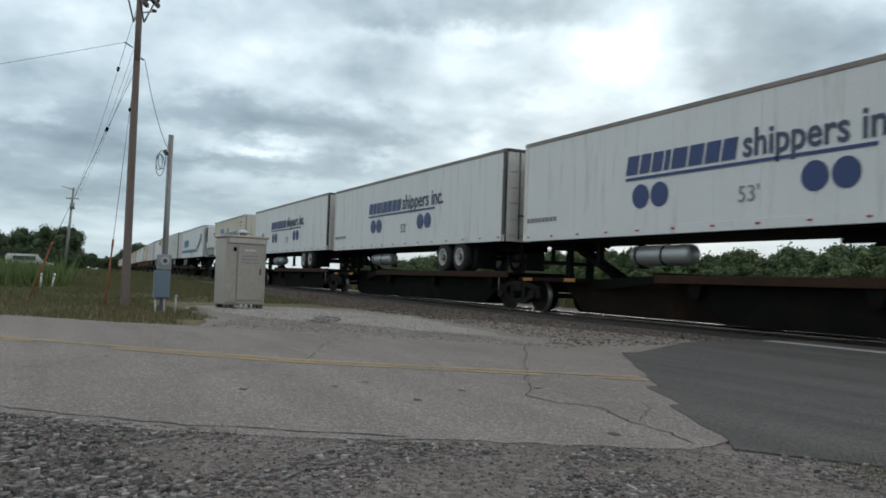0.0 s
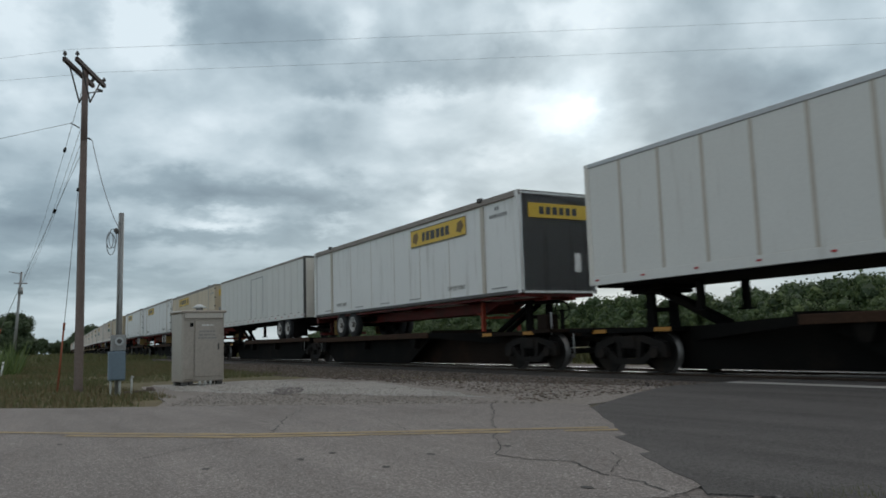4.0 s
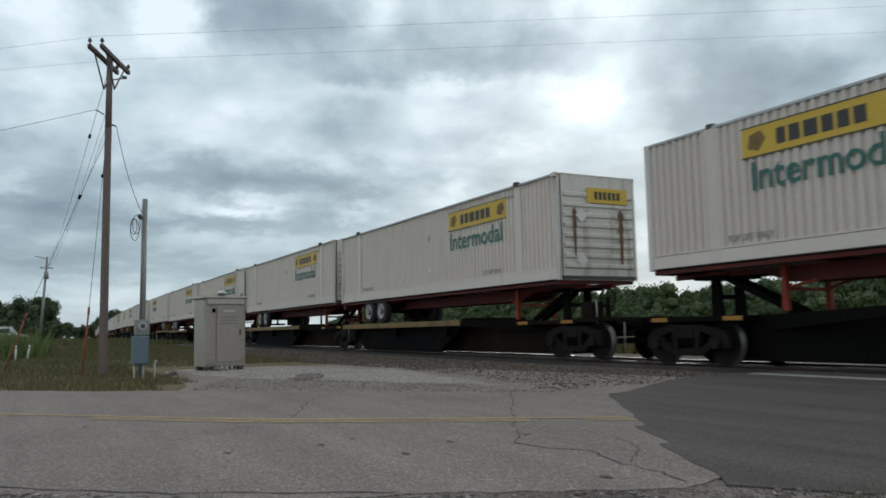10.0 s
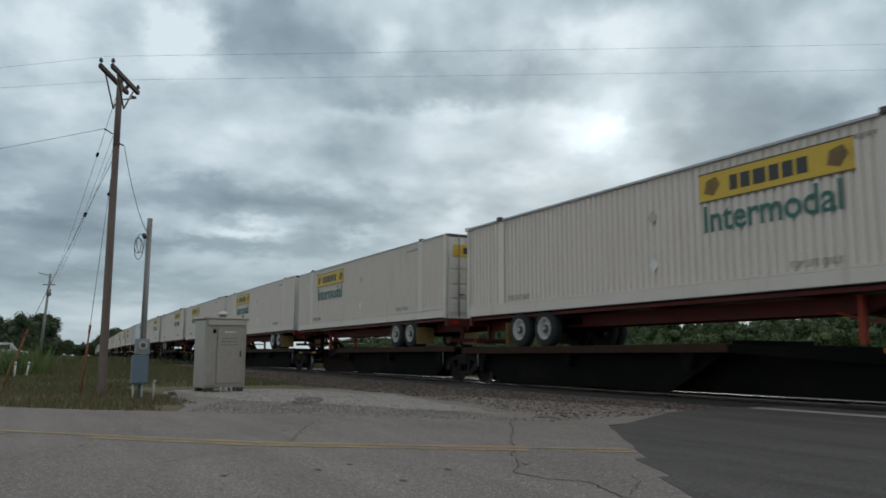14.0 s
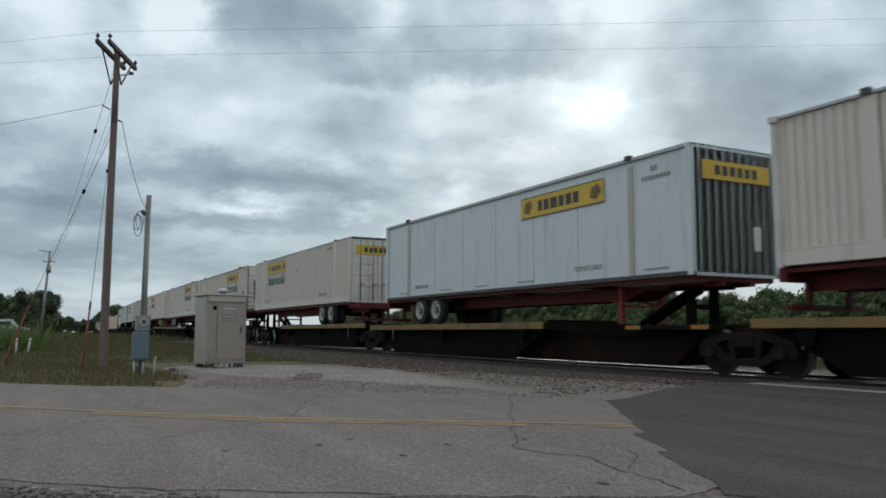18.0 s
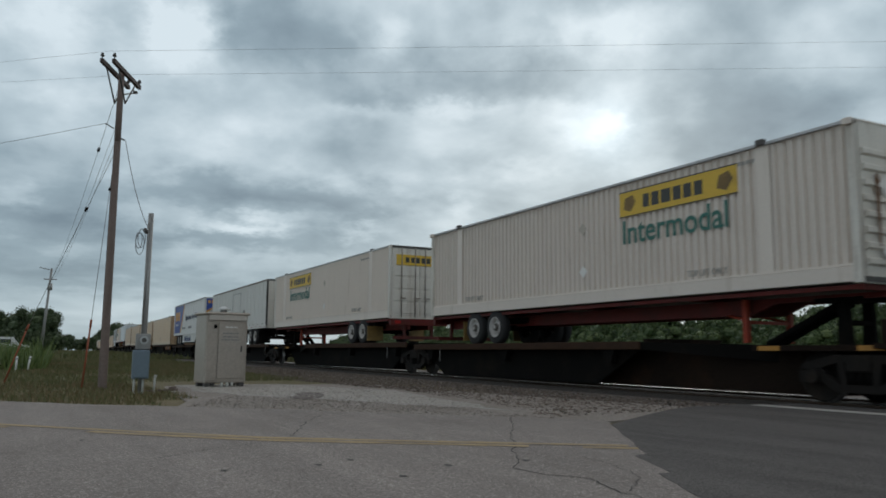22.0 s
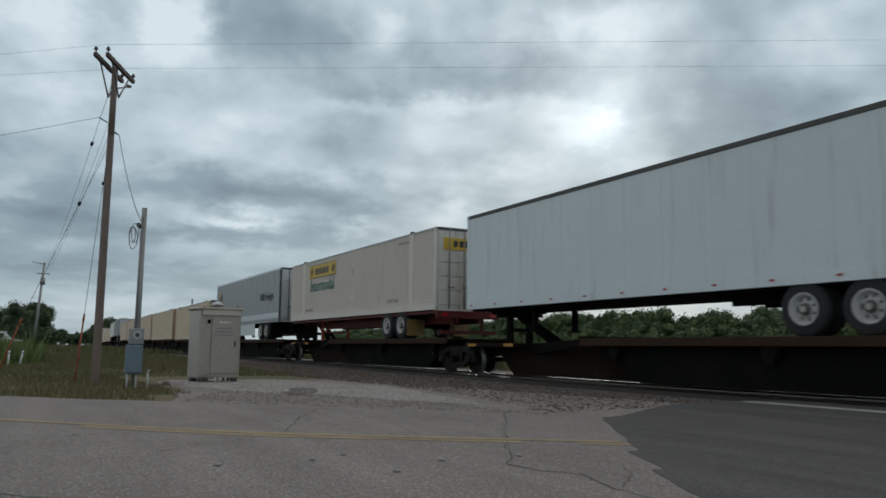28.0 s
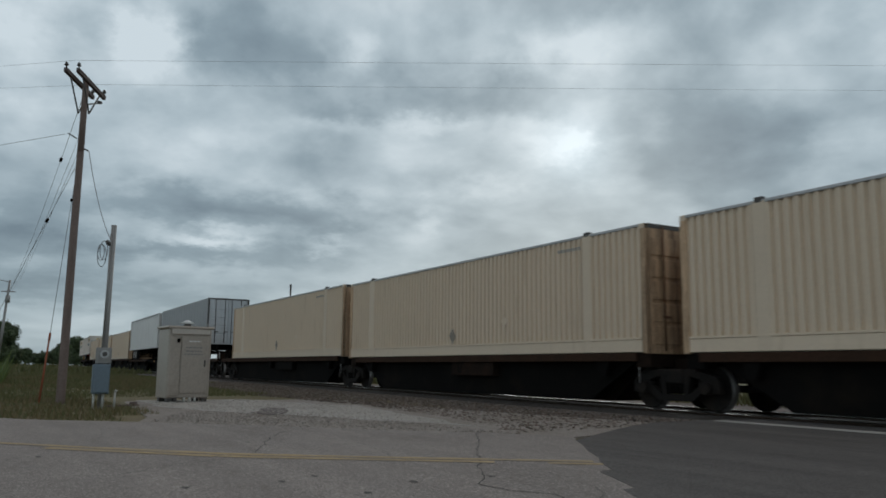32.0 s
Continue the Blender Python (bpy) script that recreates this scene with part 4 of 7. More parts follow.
def smooth_container(wall, label, L=16.15):
    """A smooth-sided domestic box with taupe rails, lifting posts and hinges; nose towards +x."""
    W, z0, z1 = 2.6, 2.08, 4.98
    q = L / 2 - 1.975
    c = thing("shipping_container", label, "container", "containers on the train")
    part("body", box(B(), -L / 2 + 0.02, L / 2 - 0.02, -W / 2 + 0.012, W / 2 - 0.012, z0 + 0.04, z1 - 0.06, 0.03), M[wall], c)
    part("roof", box(B(), -L / 2 + 0.02, L / 2 - 0.02, -W / 2 + 0.06, W / 2 - 0.06, z1 - 0.04, z1 - 0.01), M[wall], c)
    seam = bpy.data.meshes.get("panel_seam_" + wall) or mesh_of("panel_seam_" + wall, box(B(), -0.011, 0.011, -0.004, 0.004, z0 + 0.1, z1 - 0.2), M["faded"])
    for s in (-1, 1):
        part("top_rail", box(B(), -L / 2, L / 2, s * W / 2 - 0.06, s * W / 2 + 0.014, z1 - (0.09 if wall == "bluish" else 0.17), z1, 0.01), M["edge" if wall == "bluish" else "taupe"], c, "grimy top rail")
        part("bottom_rail", box(B(), -L / 2, L / 2, s * W / 2 - 0.06, s * W / 2 + 0.01, z0, z0 + 0.1, 0.01), M["darkedge"], c)
        for i in range(1, 8) if s in NEAR else ():
            part("panel_seam", seam, None, c, at=pose(-L / 2 + L * i / 8, s * (W / 2 - 0.009), 0))
        for e in (-1, 1):
            part("lift_post", box(B(), e * q - 0.085, e * q + 0.085, s * W / 2 - 0.03, s * W / 2 + 0.016, z0 + 0.02, z1 - 0.2, 0.01), M["faded"], c)
            part("lift_casting", box(B(), e * q - 0.09, e * q + 0.09, s * W / 2 - 0.12, s * W / 2 + 0.02, z1 - 0.06, z1 + 0.06, 0.012), M["darkedge"], c)
        if s not in NEAR:
            continue
        m = pose(0, s * (W / 2 + 0.006), 0, 0, 0, 0 if s < 0 else 180)
        for x in (-5.6, 3.9):
            part("lettering", TOPLIFT, None, c, at=m @ pose(x, 0, z0 + 0.34))
        bm = B()
        for x in (-6.9, -3.6, -1.2, 1.2, 6.5):
            box(bm, x, x + 0.8, -0.003, 0.003, z0 + 0.2, z0 + 0.235)
        part("handling_mark", bm, M["gray_ink"], c, at=m)
        bm = B()
        blocks(bm, 6.5, z1 - 0.62, 0.1, (0.08,) * 8, 0.04)
        blocks(bm, 6.8, z1 - 0.42, 0.12, (0.08, 0.08), 0.04)
        part("number_bar", bm, M["gray_ink"], c, at=m)
        for k in range(5):
            part("hinge", box(B(), -L / 2 - 0.03, -L / 2 + 0.12, s * W / 2 - 0.05, s * W / 2 + 0.022, z0 + 0.25 + k * 0.58, z0 + 0.33 + k * 0.58, 0.006), M["darkedge"], c)
    end_frames(c, L, W, z0, z1, M[wall], M["taupe"], False)
    part("nose_notice", box(B(), L / 2 - 0.022, L / 2 - 0.014, 0.55, 0.78, z0 + 0.6, z0 + 1.15), M["sticker"], c, "small white notice")
    yellow_sign(c, L / 2 - 6.8, z0 + 2.0, 2.63, 3.7, 0.6)
    nose_sign(c, L, z1)
    return c


def yellow_sign(c, x, z, W, w=3.6, h=0.62):
    """The carrier's yellow board with a plain dark row for its name and two emblem shapes."""
    for s in NEAR:
        m = pose(x + w / 2 + (0.18 if s < 0 else 0.0), s * (W / 2 + 0.005), z, 0, 0, 0 if s < 0 else 180)
        board = part("sign_board", box(B(), -w / 2, w / 2, -0.006, 0.006, 0, h, 0.003), M["yellow"], c, "yellow name board", at=m)
        q = -w * 0.27
        for width in (0.2, 0.24, 0.3, 0.24, 0.24, 0.24):
            bm = B()
            box(bm, q, q + width, -0.002, 0.002, h * 0.24, h * 0.74)
            part("name_bar", bm, M["dark"], board, at=pose(0, -0.009, 0))
            q += width + 0.075
        bm = B()
        for cx in (-w * 0.40, w * 0.41):
            bm.faces.new([bm.verts.new((cx + 0.22 * a, 0, h * 0.5 + 0.2 * b)) for a, b in ((-1, -0.6), (0.2, -1), (1, 0.1), (0.5, 1), (-0.7, 0.7))])
        part("emblem", bm, M["ochre"], board, at=pose(0, -0.009, 0))
        bm = B()
        for z2 in (0.0, h - 0.025):
            box(bm, -w / 2, w / 2, -0.002, 0.002, z2, z2 + 0.025)
        part("border", bm, M["dark"], board, at=pose(0, -0.009, 0))


def nose_sign(c, L, z1, short=False):
    for e in (-1, 1):
        x = e * (L / 2 + (0.05 if e < 0 else 0.035))
        lo, hi = (-1.05, 1.05) if e < 0 or not short else sorted((NEAR[0] * 0.4, NEAR[0] * -1.0))
        part("end_sign", box(B(), x - 0.006, x + 0.006, lo, hi, z1 - 0.78, z1 - 0.36), M["yellow"], c, "yellow name board")
        step = (hi - lo) / 9
        for i in range(6):
            y = lo + (1.6 + i) * step
            part("end_name_bar", box(B(), x - 0.009, x + 0.009, y, y + step * 0.7, z1 - 0.68, z1 - 0.46), M["dark"], c)
    for y, w, h in ((0.85, 0.1, 1.3), (-0.75, 0.14, 1.5)) if short else ():
        bm = B()
        k = 9
        pts = [(w * (0.35 + 0.65 * abs(math.sin(i * 1.7))) * (1 - i / k * 0.6), -h * i / k) for i in range(k + 1)]
        bm.faces.new([bm.verts.new((0, q, v)) for q, v in pts] + [bm.verts.new((0, -q * 0.8, v)) for q, v in pts[::-1]])
        part("rust_streak", bm, M["rust_bar"], c, "brown rust streak", at=pose(L / 2 + 0.034, NEAR[0] * y, z1 - 0.95))
    for z in (z1 - 1.15, z1 - 2.35) if short else ():
        bm = box(B(), -0.004, 0.004, -0.14, 0.14, -0.14, 0.14)
        bmesh.ops.rotate(bm, verts=bm.verts, cent=(0, 0, 0), matrix=Matrix.Rotation(radians(45), 3, "X"))
        part("end_placard", bm, M["sticker"], c, "white diamond sticker", at=pose(L / 2 + 0.04, NEAR[0] * 0.62, z))


def chassis(L, z0, label="red steel container chassis with twin axles and white wheels", paint="red", slide=0.0):
    """The wheeled frame under a container: nose towards +x, axles at the back."""
    c = thing("container_chassis", label, "trailer chassis", "chassis on the train")
    d = 1.12
    leg = M["redleg" if paint == "red" else paint]
    for s in (-1, 1):
        part("frame_rail", prism(B(), [(-L / 2, z0 - 0.1), (-L / 2, z0 - 0.42), (L / 2 - 3.1, z0 - 0.42), (L / 2 - 2.5, z0 - 0.2), (L / 2, z0 - 0.2), (L / 2, z0 - 0.1)], s * 0.45 - 0.06, s * 0.45 + 0.06), M[paint], c)
        part("landing_leg", box(B(), L / 2 - 3.16, L / 2 - 3.05, s * 0.66 - 0.055, s * 0.66 + 0.055, d - 0.03, z0 - 0.1), leg, c)
        part("landing_brace", rod(B(), (L / 2 - 3.1, s * 0.62, d + 0.42), (L / 2 - 3.9, s * 0.45, z0 - 0.36), 0.03, 6), leg, c)
        part("side_skirt_rail", box(B(), -L / 2 + 0.2, L / 2 - 0.2, s * 1.2 - 0.03, s * 1.2 + 0.03, z0 - 0.09, z0 - 0.01), M[paint], c)
        part("mud_flap", box(B(), -L / 2 + 2.2, -L / 2 + 2.23, s * 0.95 - 0.35, s * 0.95 + 0.35, d + 0.12, d + 0.72), M["ochre"], c, "yellow mud flap")
        part("bumper_post", box(B(), -L / 2 + 0.05, -L / 2 + 0.15, s * 0.6 - 0.05, s * 0.6 + 0.05, z0 - 0.75, z0 - 0.1), M[paint], c)
    for i in range(5):
        x = -L / 2 + 0.15 + i * (L - 0.3) / 4
        part("cross_member", box(B(), x - 0.06, x + 0.06, -1.22, 1.22, z0 - 0.1, z0 + 0.0), M[paint], c)
    part("rear_bolster", box(B(), -L / 2 - 0.04, -L / 2 + 0.12, -1.26, 1.26, z0 - 0.26, z0 + 0.0, 0.01), M[paint], c)
    part("landing_bar", box(B(), L / 2 - 3.14, L / 2 - 3.07, -0.66, 0.66, d + 0.36, d + 0.43), leg, c)
    part("rear_bumper", box(B(), -L / 2 - 0.02, -L / 2 + 0.1, -1.1, 1.1, z0 - 0.8, z0 - 0.68), M[paint], c)
    for s in (-1, 1):
        part("tail_light", box(B(), -L / 2 - 0.055, -L / 2 - 0.04, s * 0.95 - 0.12, s * 0.95 + 0.12, z0 - 0.2, z0 - 0.08), M["redlens"], c)
    part("kingpin_plate", box(B(), L / 2 - 1.6, L / 2 - 0.3, -0.55, 0.55, z0 - 0.16, z0 - 0.1), M[paint], c)
    bogie_parts(c, (-L / 2 + 2.85 + slide, -L / 2 + 4.1 + slide), d)
    return c


def semi_trailer(L, H, wall, label, front=None, posts=0, reefer=False, tank=False, skirt=False, edge="edge", markers=12, doors=None):
    """A box trailer, nose towards +x: smooth side panels with seams, rails, doors, running gear, landing legs."""
    W, z0, d = 2.6, 2.08, 1.12
    z1 = z0 + H
    c = thing("semi_trailer", label, "trailer", "trailers on the train")
    part("body", box(B(), -L / 2 + 0.02, L / 2 - 0.02, -W / 2 + 0.012, W / 2 - 0.012, z0 + 0.2, z1 - 0.06, 0.03), M[wall], c)
    n = posts or 13
    seam = mesh_of("side_post", box(B(), -(0.035 if posts else 0.012), 0.035 if posts else 0.012, -(0.014 if posts else 0.004), 0.014 if posts else 0.004, z0 + 0.22, z1 - 0.1), M["faded" if posts and posts < 15 else wall])
    for s in (-1, 1):
        part("top_rail", box(B(), -L / 2, L / 2, s * W / 2 - 0.06, s * W / 2 + 0.012, z1 - 0.11, z1, 0.01), M[edge], c)
        part("bottom_rail", box(B(), -L / 2, L / 2, s * W / 2 - 0.06, s * W / 2 + 0.012, z0, z0 + 0.22, 0.01), M[wall], c)
        for i in range(1, n) if s in NEAR else ():
            part("side_post", seam, None, c, at=pose(-L / 2 + L * i / n, s * (W / 2 - 0.008), 0))
        part("landing_leg", box(B(), L / 2 - 3.0, L / 2 - 2.86, s * 0.72 - 0.07, s * 0.72 + 0.07, d + 0.28, z0), M["black"], c)
        part("landing_foot", box(B(), L / 2 - 3.08, L / 2 - 2.78, s * 0.72 - 0.12, s * 0.72 + 0.12, d + 0.24, d + 0.28), M["black"], c)
        part("frame_rail", box(B(), -L / 2 + 0.3, -L / 2 + 6.2, s * 0.5 - 0.05, s * 0.5 + 0.05, z0 - 0.28, z0), M["black"], c)
        part("mud_flap", box(B(), -L / 2 + 1.6, -L / 2 + 1.62, s * 0.95 - 0.35, s * 0.95 + 0.35, d + 0.1, d + 0.8), M["black"], c)
    part("roof", box(B(), -L / 2 + 0.02, L / 2 - 0.02, -W / 2 + 0.06, W / 2 - 0.06, z1 - 0.04, z1 - 0.01), M[wall], c)
    part("underframe", box(B(), -L / 2 + 0.1, L / 2 - 0.1, -1.15, 1.15, z0 - 0.05, z0 + 0.05), M["black"], c)
    part("kingpin_plate", box(B(), L / 2 - 1.7, L / 2 - 0.4, -0.6, 0.6, z0 - 0.14, z0 - 0.05), M["black"], c)
    side_lines(c, L, W + 0.03, z0 + 0.12, M["redlens"], markers)
    end_frames(c, L, W, z0, z1, M[doors or wall], M["darkedge" if doors else "edge"], False, M["darkedge"] if doors else None)
    part("rear_bumper", box(B(), -L / 2 - 0.02, -L / 2 + 0.1, -1.1, 1.1, d + 0.3, d + 0.42), M["black"], c)
    for s in (-1, 1):
        part("bumper_post", box(B(), -L / 2, -L / 2 + 0.1, s * 0.6 - 0.05, s * 0.6 + 0.05, d + 0.4, z0), M["black"], c)
    q = 0.3 if tank else 0.0
    bogie_parts(c, (-L / 2 + 2.65 + q, -L / 2 + 3.92 + q), d)
    if tank:
        x, s = L / 2 - 5.5, NEAR[0]
        part("fuel_tank", lathe(B(), [(0.02, -1.0), (0.2, -0.98), (0.245, -0.92), (0.245, 0.92), (0.2, 0.98), (0.02, 1.0)], 20), M["tank"], c, "aluminium fuel tank", at=pose(x, s * 0.85, z0 - 0.46, 0, 0, 90))
        for q in (-0.15, 0.75):
            part("tank_strap", rod(B(), (x + q - 0.03, s * 0.85, z0 - 0.46), (x + q + 0.03, s * 0.85, z0 - 0.46), 0.255, 20), M["black"], c)
    if reefer:
        u = part("cooling_unit", box(B(), L / 2, L / 2 + 0.5, -1.05, 1.05, z0 + 0.75, z1 - 0.12, 0.08), M["white"], c, "white refrigeration unit")
        part("grille", box(B(), L / 2 + 0.49, L / 2 + 0.52, -0.85, 0.85, z0 + 1.5, z1 - 0.5, 0.02), M["white"], u)
        for s in (-1, 1):
            part("side_vent", box(B(), L / 2 + 0.06, L / 2 + 0.44, s * 1.05 - 0.01, s * 1.05 + 0.01, z0 + 1.35, z1 - 0.3, 0.004), M["black"], u)
        part("engine_cover", box(B(), L / 2 + 0.46, L / 2 + 0.53, -0.85, 0.85, z0 + 0.85, z0 + 1.4, 0.03), M["white"], u)
        part("lower_shroud", box(B(), L / 2, L / 2 + 0.42, -1.0, 1.0, z0 + 0.12, z0 + 0.72, 0.06), M["edge"], u)
        part("name_bar", blocks_yz(L / 2 + 0.525, z0 + 2.0), M["dark"], u)
    if skirt:
        for s in (-1, 1):
            part("side_skirt", prism(B(), [(-L / 2 + 5.2, z0), (-L / 2 + 5.2, d + 0.28), (L / 2 - 4.4, d + 0.28), (L / 2 - 3.4, z0)], s * (W / 2 - 0.02) - 0.012, s * (W / 2 - 0.02) + 0.012), M[skirt], c, "plain aerodynamic side skirt")
    return c


# rail trucks
def truck_meshes():
    out = {}
    bm = B()
    bars = [[(-1.18, 0.52), (-1.12, 0.64), (-0.45, 0.80), (0.45, 0.80), (1.12, 0.64), (1.18, 0.52), (0.95, 0.50), (0.42, 0.66), (-0.42, 0.66), (-0.95, 0.50)],
            [(-1.0, 0.50), (-0.8, 0.53), (-0.36, 0.26), (-0.36, 0.13), (-0.5, 0.15)], [(1.0, 0.50), (0.8, 0.53), (0.36, 0.26), (0.36, 0.13), (0.5, 0.15)],
            [(-0.38, 0.13), (0.38, 0.13), (0.38, 0.27), (-0.38, 0.27)], [(-0.42, 0.66), (-0.28, 0.66), (-0.24, 0.27), (-0.36, 0.27)], [(0.42, 0.66), (0.28, 0.66), (0.24, 0.27), (0.36, 0.27)],
            [(-1.2, 0.3), (-1.2, 0.56), (-0.98, 0.52), (-0.98, 0.3)], [(1.2, 0.3), (1.2, 0.56), (0.98, 0.52), (0.98, 0.3)], [(-0.78, 0.3), (-0.78, 0.56), (-0.66, 0.5), (-0.66, 0.3)], [(0.78, 0.3), (0.78, 0.56), (0.66, 0.5), (0.66, 0.3)]]
    for k, q in enumerate(bars):
        prism(bm, q, -0.07 - 0.002 * (k % 3), 0.07 + 0.002 * (k % 3))
    out["side_frame"] = mesh_of("side_frame", bm, M["truck"])
    bm = B()
    for x in (-0.16, 0.0, 0.16):
        rod(bm, (x, 0, 0.26), (x, 0, 0.66), 0.065, 10)
    out["spring_nest"] = mesh_of("spring_nest", bm, M["black"])
    bm = B()
    lathe(bm, [(0.1, -0.08), (0.12, -0.09), (0.36, -0.03), (0.42, -0.06), (0.455, -0.06), (0.465, 0.03), (0.49, 0.055), (0.49, 0.075), (0.1, 0.075)], 26)
    out["rail_wheel"] = me = mesh_of("rail_wheel", bm, M["truck"])
    me.materials.append(M["wheelsteel"])
    for f in me.polygons:
        if math.hypot(f.center[0], f.center[2]) > 0.45:
            f.material_index = 1
    out["bearing_cap"] = mesh_of("bearing_cap", rod(B(), (0, -0.09, 0), (0, 0.09, 0), 0.13, 12), M["truck"])
    out["axle"] = mesh_of("axle", rod(B(), (0, -1.05, 0), (0, 1.05, 0), 0.08, 10), M["truck"])
    out["bolster"] = mesh_of("bolster", box(B(), -0.25, 0.25, -1.1, 1.1, 0.55, 0.86, 0.03), M["truck"])
    return out


TRUCK = truck_meshes()


def rail_truck(car, x):
    """A two-axle truck under a car at x; the wheels stand on the rails."""
    t = part("rail_truck", TRUCK["bolster"], None, car, "dusty cast-steel two-axle truck", at=pose(x, 0, 0))
    for s in (-1, 1):
        if s < 0:
            part("side_frame", TRUCK["side_frame"], None, t, at=pose(0, s * 1.0, 0.06))
            part("spring_nest", TRUCK["spring_nest"], None, t, at=pose(0, s * 1.0, 0.08))
        for e in (-0.88, 0.88):
            part("rail_wheel", TRUCK["rail_wheel"], None, t, at=pose(e, s * 0.79, 0.455, 0, 0, 0 if s < 0 else 180))
            if s < 0:
                part("bearing_cap", TRUCK["bearing_cap"], None, t, at=pose(e, s * 1.08, 0.47))
    for e in (-0.88, 0.88):
        part("axle", TRUCK["axle"], None, t, at=pose(e, 0, 0.455))


CAR_CACHE = {}


def spine_car(low, nose, front, rear, tone, fl, rl):
    """One platform of an intermodal spine car: centre sill, wheel deck with side sills and yellow patches, hitch, trucks.
    nose: +1 if the load's nose is towards +x. front, rear: a coupled end there, else the joint is articulated.
    fl, rl: from the middle to the joint ahead and behind."""
    key = (low, nose, front, rear, tone, fl, rl)
    if key in CAR_CACHE:
        return CAR_CACHE[key]
    c = thing("spine_car", ("ochre-sided" if tone == 2 else "rusty brown" if tone == 3 else "grimy dark brown") + " intermodal spine car with yellow sill patches", "rail car", "cars of the train")
    d = 1.19 if low else 1.12
    b = -nose
    steel = M["carbrown"] if tone != 1 else M["black"]
    sill = M["ochre"] if tone == 2 and not low else M["rustsill"]
    part("centre_sill", prism(B(), [(-rl, 0.86), (-rl, d - 0.1), (fl, d - 0.1), (fl, 0.86), (fl - 1.6, 0.84), (fl - 2.5, 0.09), (-rl + 2.5, 0.09), (-rl + 1.6, 0.84)], -0.5, 0.5), steel, c)
    if low:
        x0, x1 = -rl + 0.9, fl - 0.9
    else:
        x0, x1 = sorted((b * ((fl if b > 0 else rl) - 0.3), b * -2.4))
    part("deck", box(B(), x0, x1, -1.24, 1.24, d - 0.06, d, 0.01), steel, c)
    n = 3
    for s in (-1, 1):
        part("side_sill", box(B(), x0, x1, s * 1.24 - 0.05, s * 1.24 + 0.03, d - 0.17, d + 0.02, 0.012), sill, c)
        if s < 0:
            # added black sheet, no real car part: stands in for shade below the deck
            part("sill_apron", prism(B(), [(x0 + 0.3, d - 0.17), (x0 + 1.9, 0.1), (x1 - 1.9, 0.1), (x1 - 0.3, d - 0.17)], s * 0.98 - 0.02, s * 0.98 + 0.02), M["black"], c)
        if not low:
            # the side sill tapers into the spine towards the hitch
            x = b * -2.4
            bm = B()
            vs = [bm.verts.new(q) for q in ((x, s * 1.24, d - 0.17), (x, s * 1.24, d), (x - b * 3.2, s * 0.5, d - 0.1), (x - b * 3.2, s * 0.5, d - 0.42), (x, s * 1.18, d - 0.17), (x, s * 1.18, d), (x - b * 3.2, s * 0.44, d - 0.1), (x - b * 3.2, s * 0.44, d - 0.42))]
            for f in ((0, 1, 2, 3), (4, 5, 6, 7), (0, 1, 5, 4), (1, 2, 6, 5), (2, 3, 7, 6), (3, 0, 4, 7)):
                bm.faces.new([vs[q] for q in f])
            part("tapered_sill", bm, M["black"], c)
    for x in (x0 + 0.5, (x0 + x1) / 2 - 1.2, (x0 + x1) / 2 + 2.0, x1 - 0.6):
        part("yellow_patch", box(B(), x - 0.32, x + 0.32, -1.275, -1.269, d - 0.16, d - 0.01), M["wornyellow"], c)
    if tone == 2 and not low:
        stencil = bpy.data.meshes.get("stencil_mark") or mesh_of("stencil_mark", box(B(), -0.06, 0.06, -0.003, 0.003, -0.045, 0.045), M["sticker"])
        for k in range(10):
            if k not in (3, 4, 7):
                part("stencil_mark", stencil, None, c, at=pose((x0 + x1) / 2 - 1.9 + k * 0.2, -1.275, d - 0.08))
    part("ladder_rail", rod(B(), (b * 7.7, -1.2, 0.55), (b * 7.7, -1.2, d), 0.018, 6), M["post"], c)
    for i in range(n):
        x = x0 + 1.2 + i * (x1 - x0 - 2.4) / (n - 1)
        part("sill_bracket", prism(B(), [(x - 0.22, d - 0.17), (x + 0.22, d - 0.17), (x + 0.1, d - 0.5), (x - 0.1, d - 0.5)], -1.22, -1.0), M["black"], c)
    if low:
        part("top_flange", box(B(), -7.4, 7.4, -1.27, 1.27, d + 0.02, d + 0.03), M["mossy"], c)
        for e in (-1, 1):
            part("container_pedestal", box(B(), e * 7.85 - 0.22, e * 7.85 + 0.22, -1.22, 1.22, d - 0.3, d, 0.01), steel, c)
        if tone == 3:
            part("end_panel", box(B(), 4.5, 8.2, -1.3, -1.24, 0.7, 0.98, 0.012), M["wornorange"], c, "worn orange end panel")
            mark = bpy.data.meshes.get("panel_mark") or mesh_of("panel_mark", box(B(), -0.13, 0.13, -0.003, 0.003, -0.085, 0.085), M["darkedge"])
            for q in range(4):
                part("panel_mark", mark, None, c, at=pose(6.1 + q * 0.32, -1.302, 0.84))
            part("panel_lip", box(B(), 4.5, 8.1, -1.31, -1.2, 0.64, 0.68), M["rustsill"], c)
        part("tool_box", box(B(), -0.4, 1.9, -1.22, -0.95, 0.62, d - 0.17, 0.02), steel, c)
    else:
        x = nose * 7.0
        h = part("trailer_hitch", box(B(), x - 0.5, x + 0.5, -0.55, 0.55, 1.84, 1.93, 0.02), M["black"], c, "black folding trailer hitch")
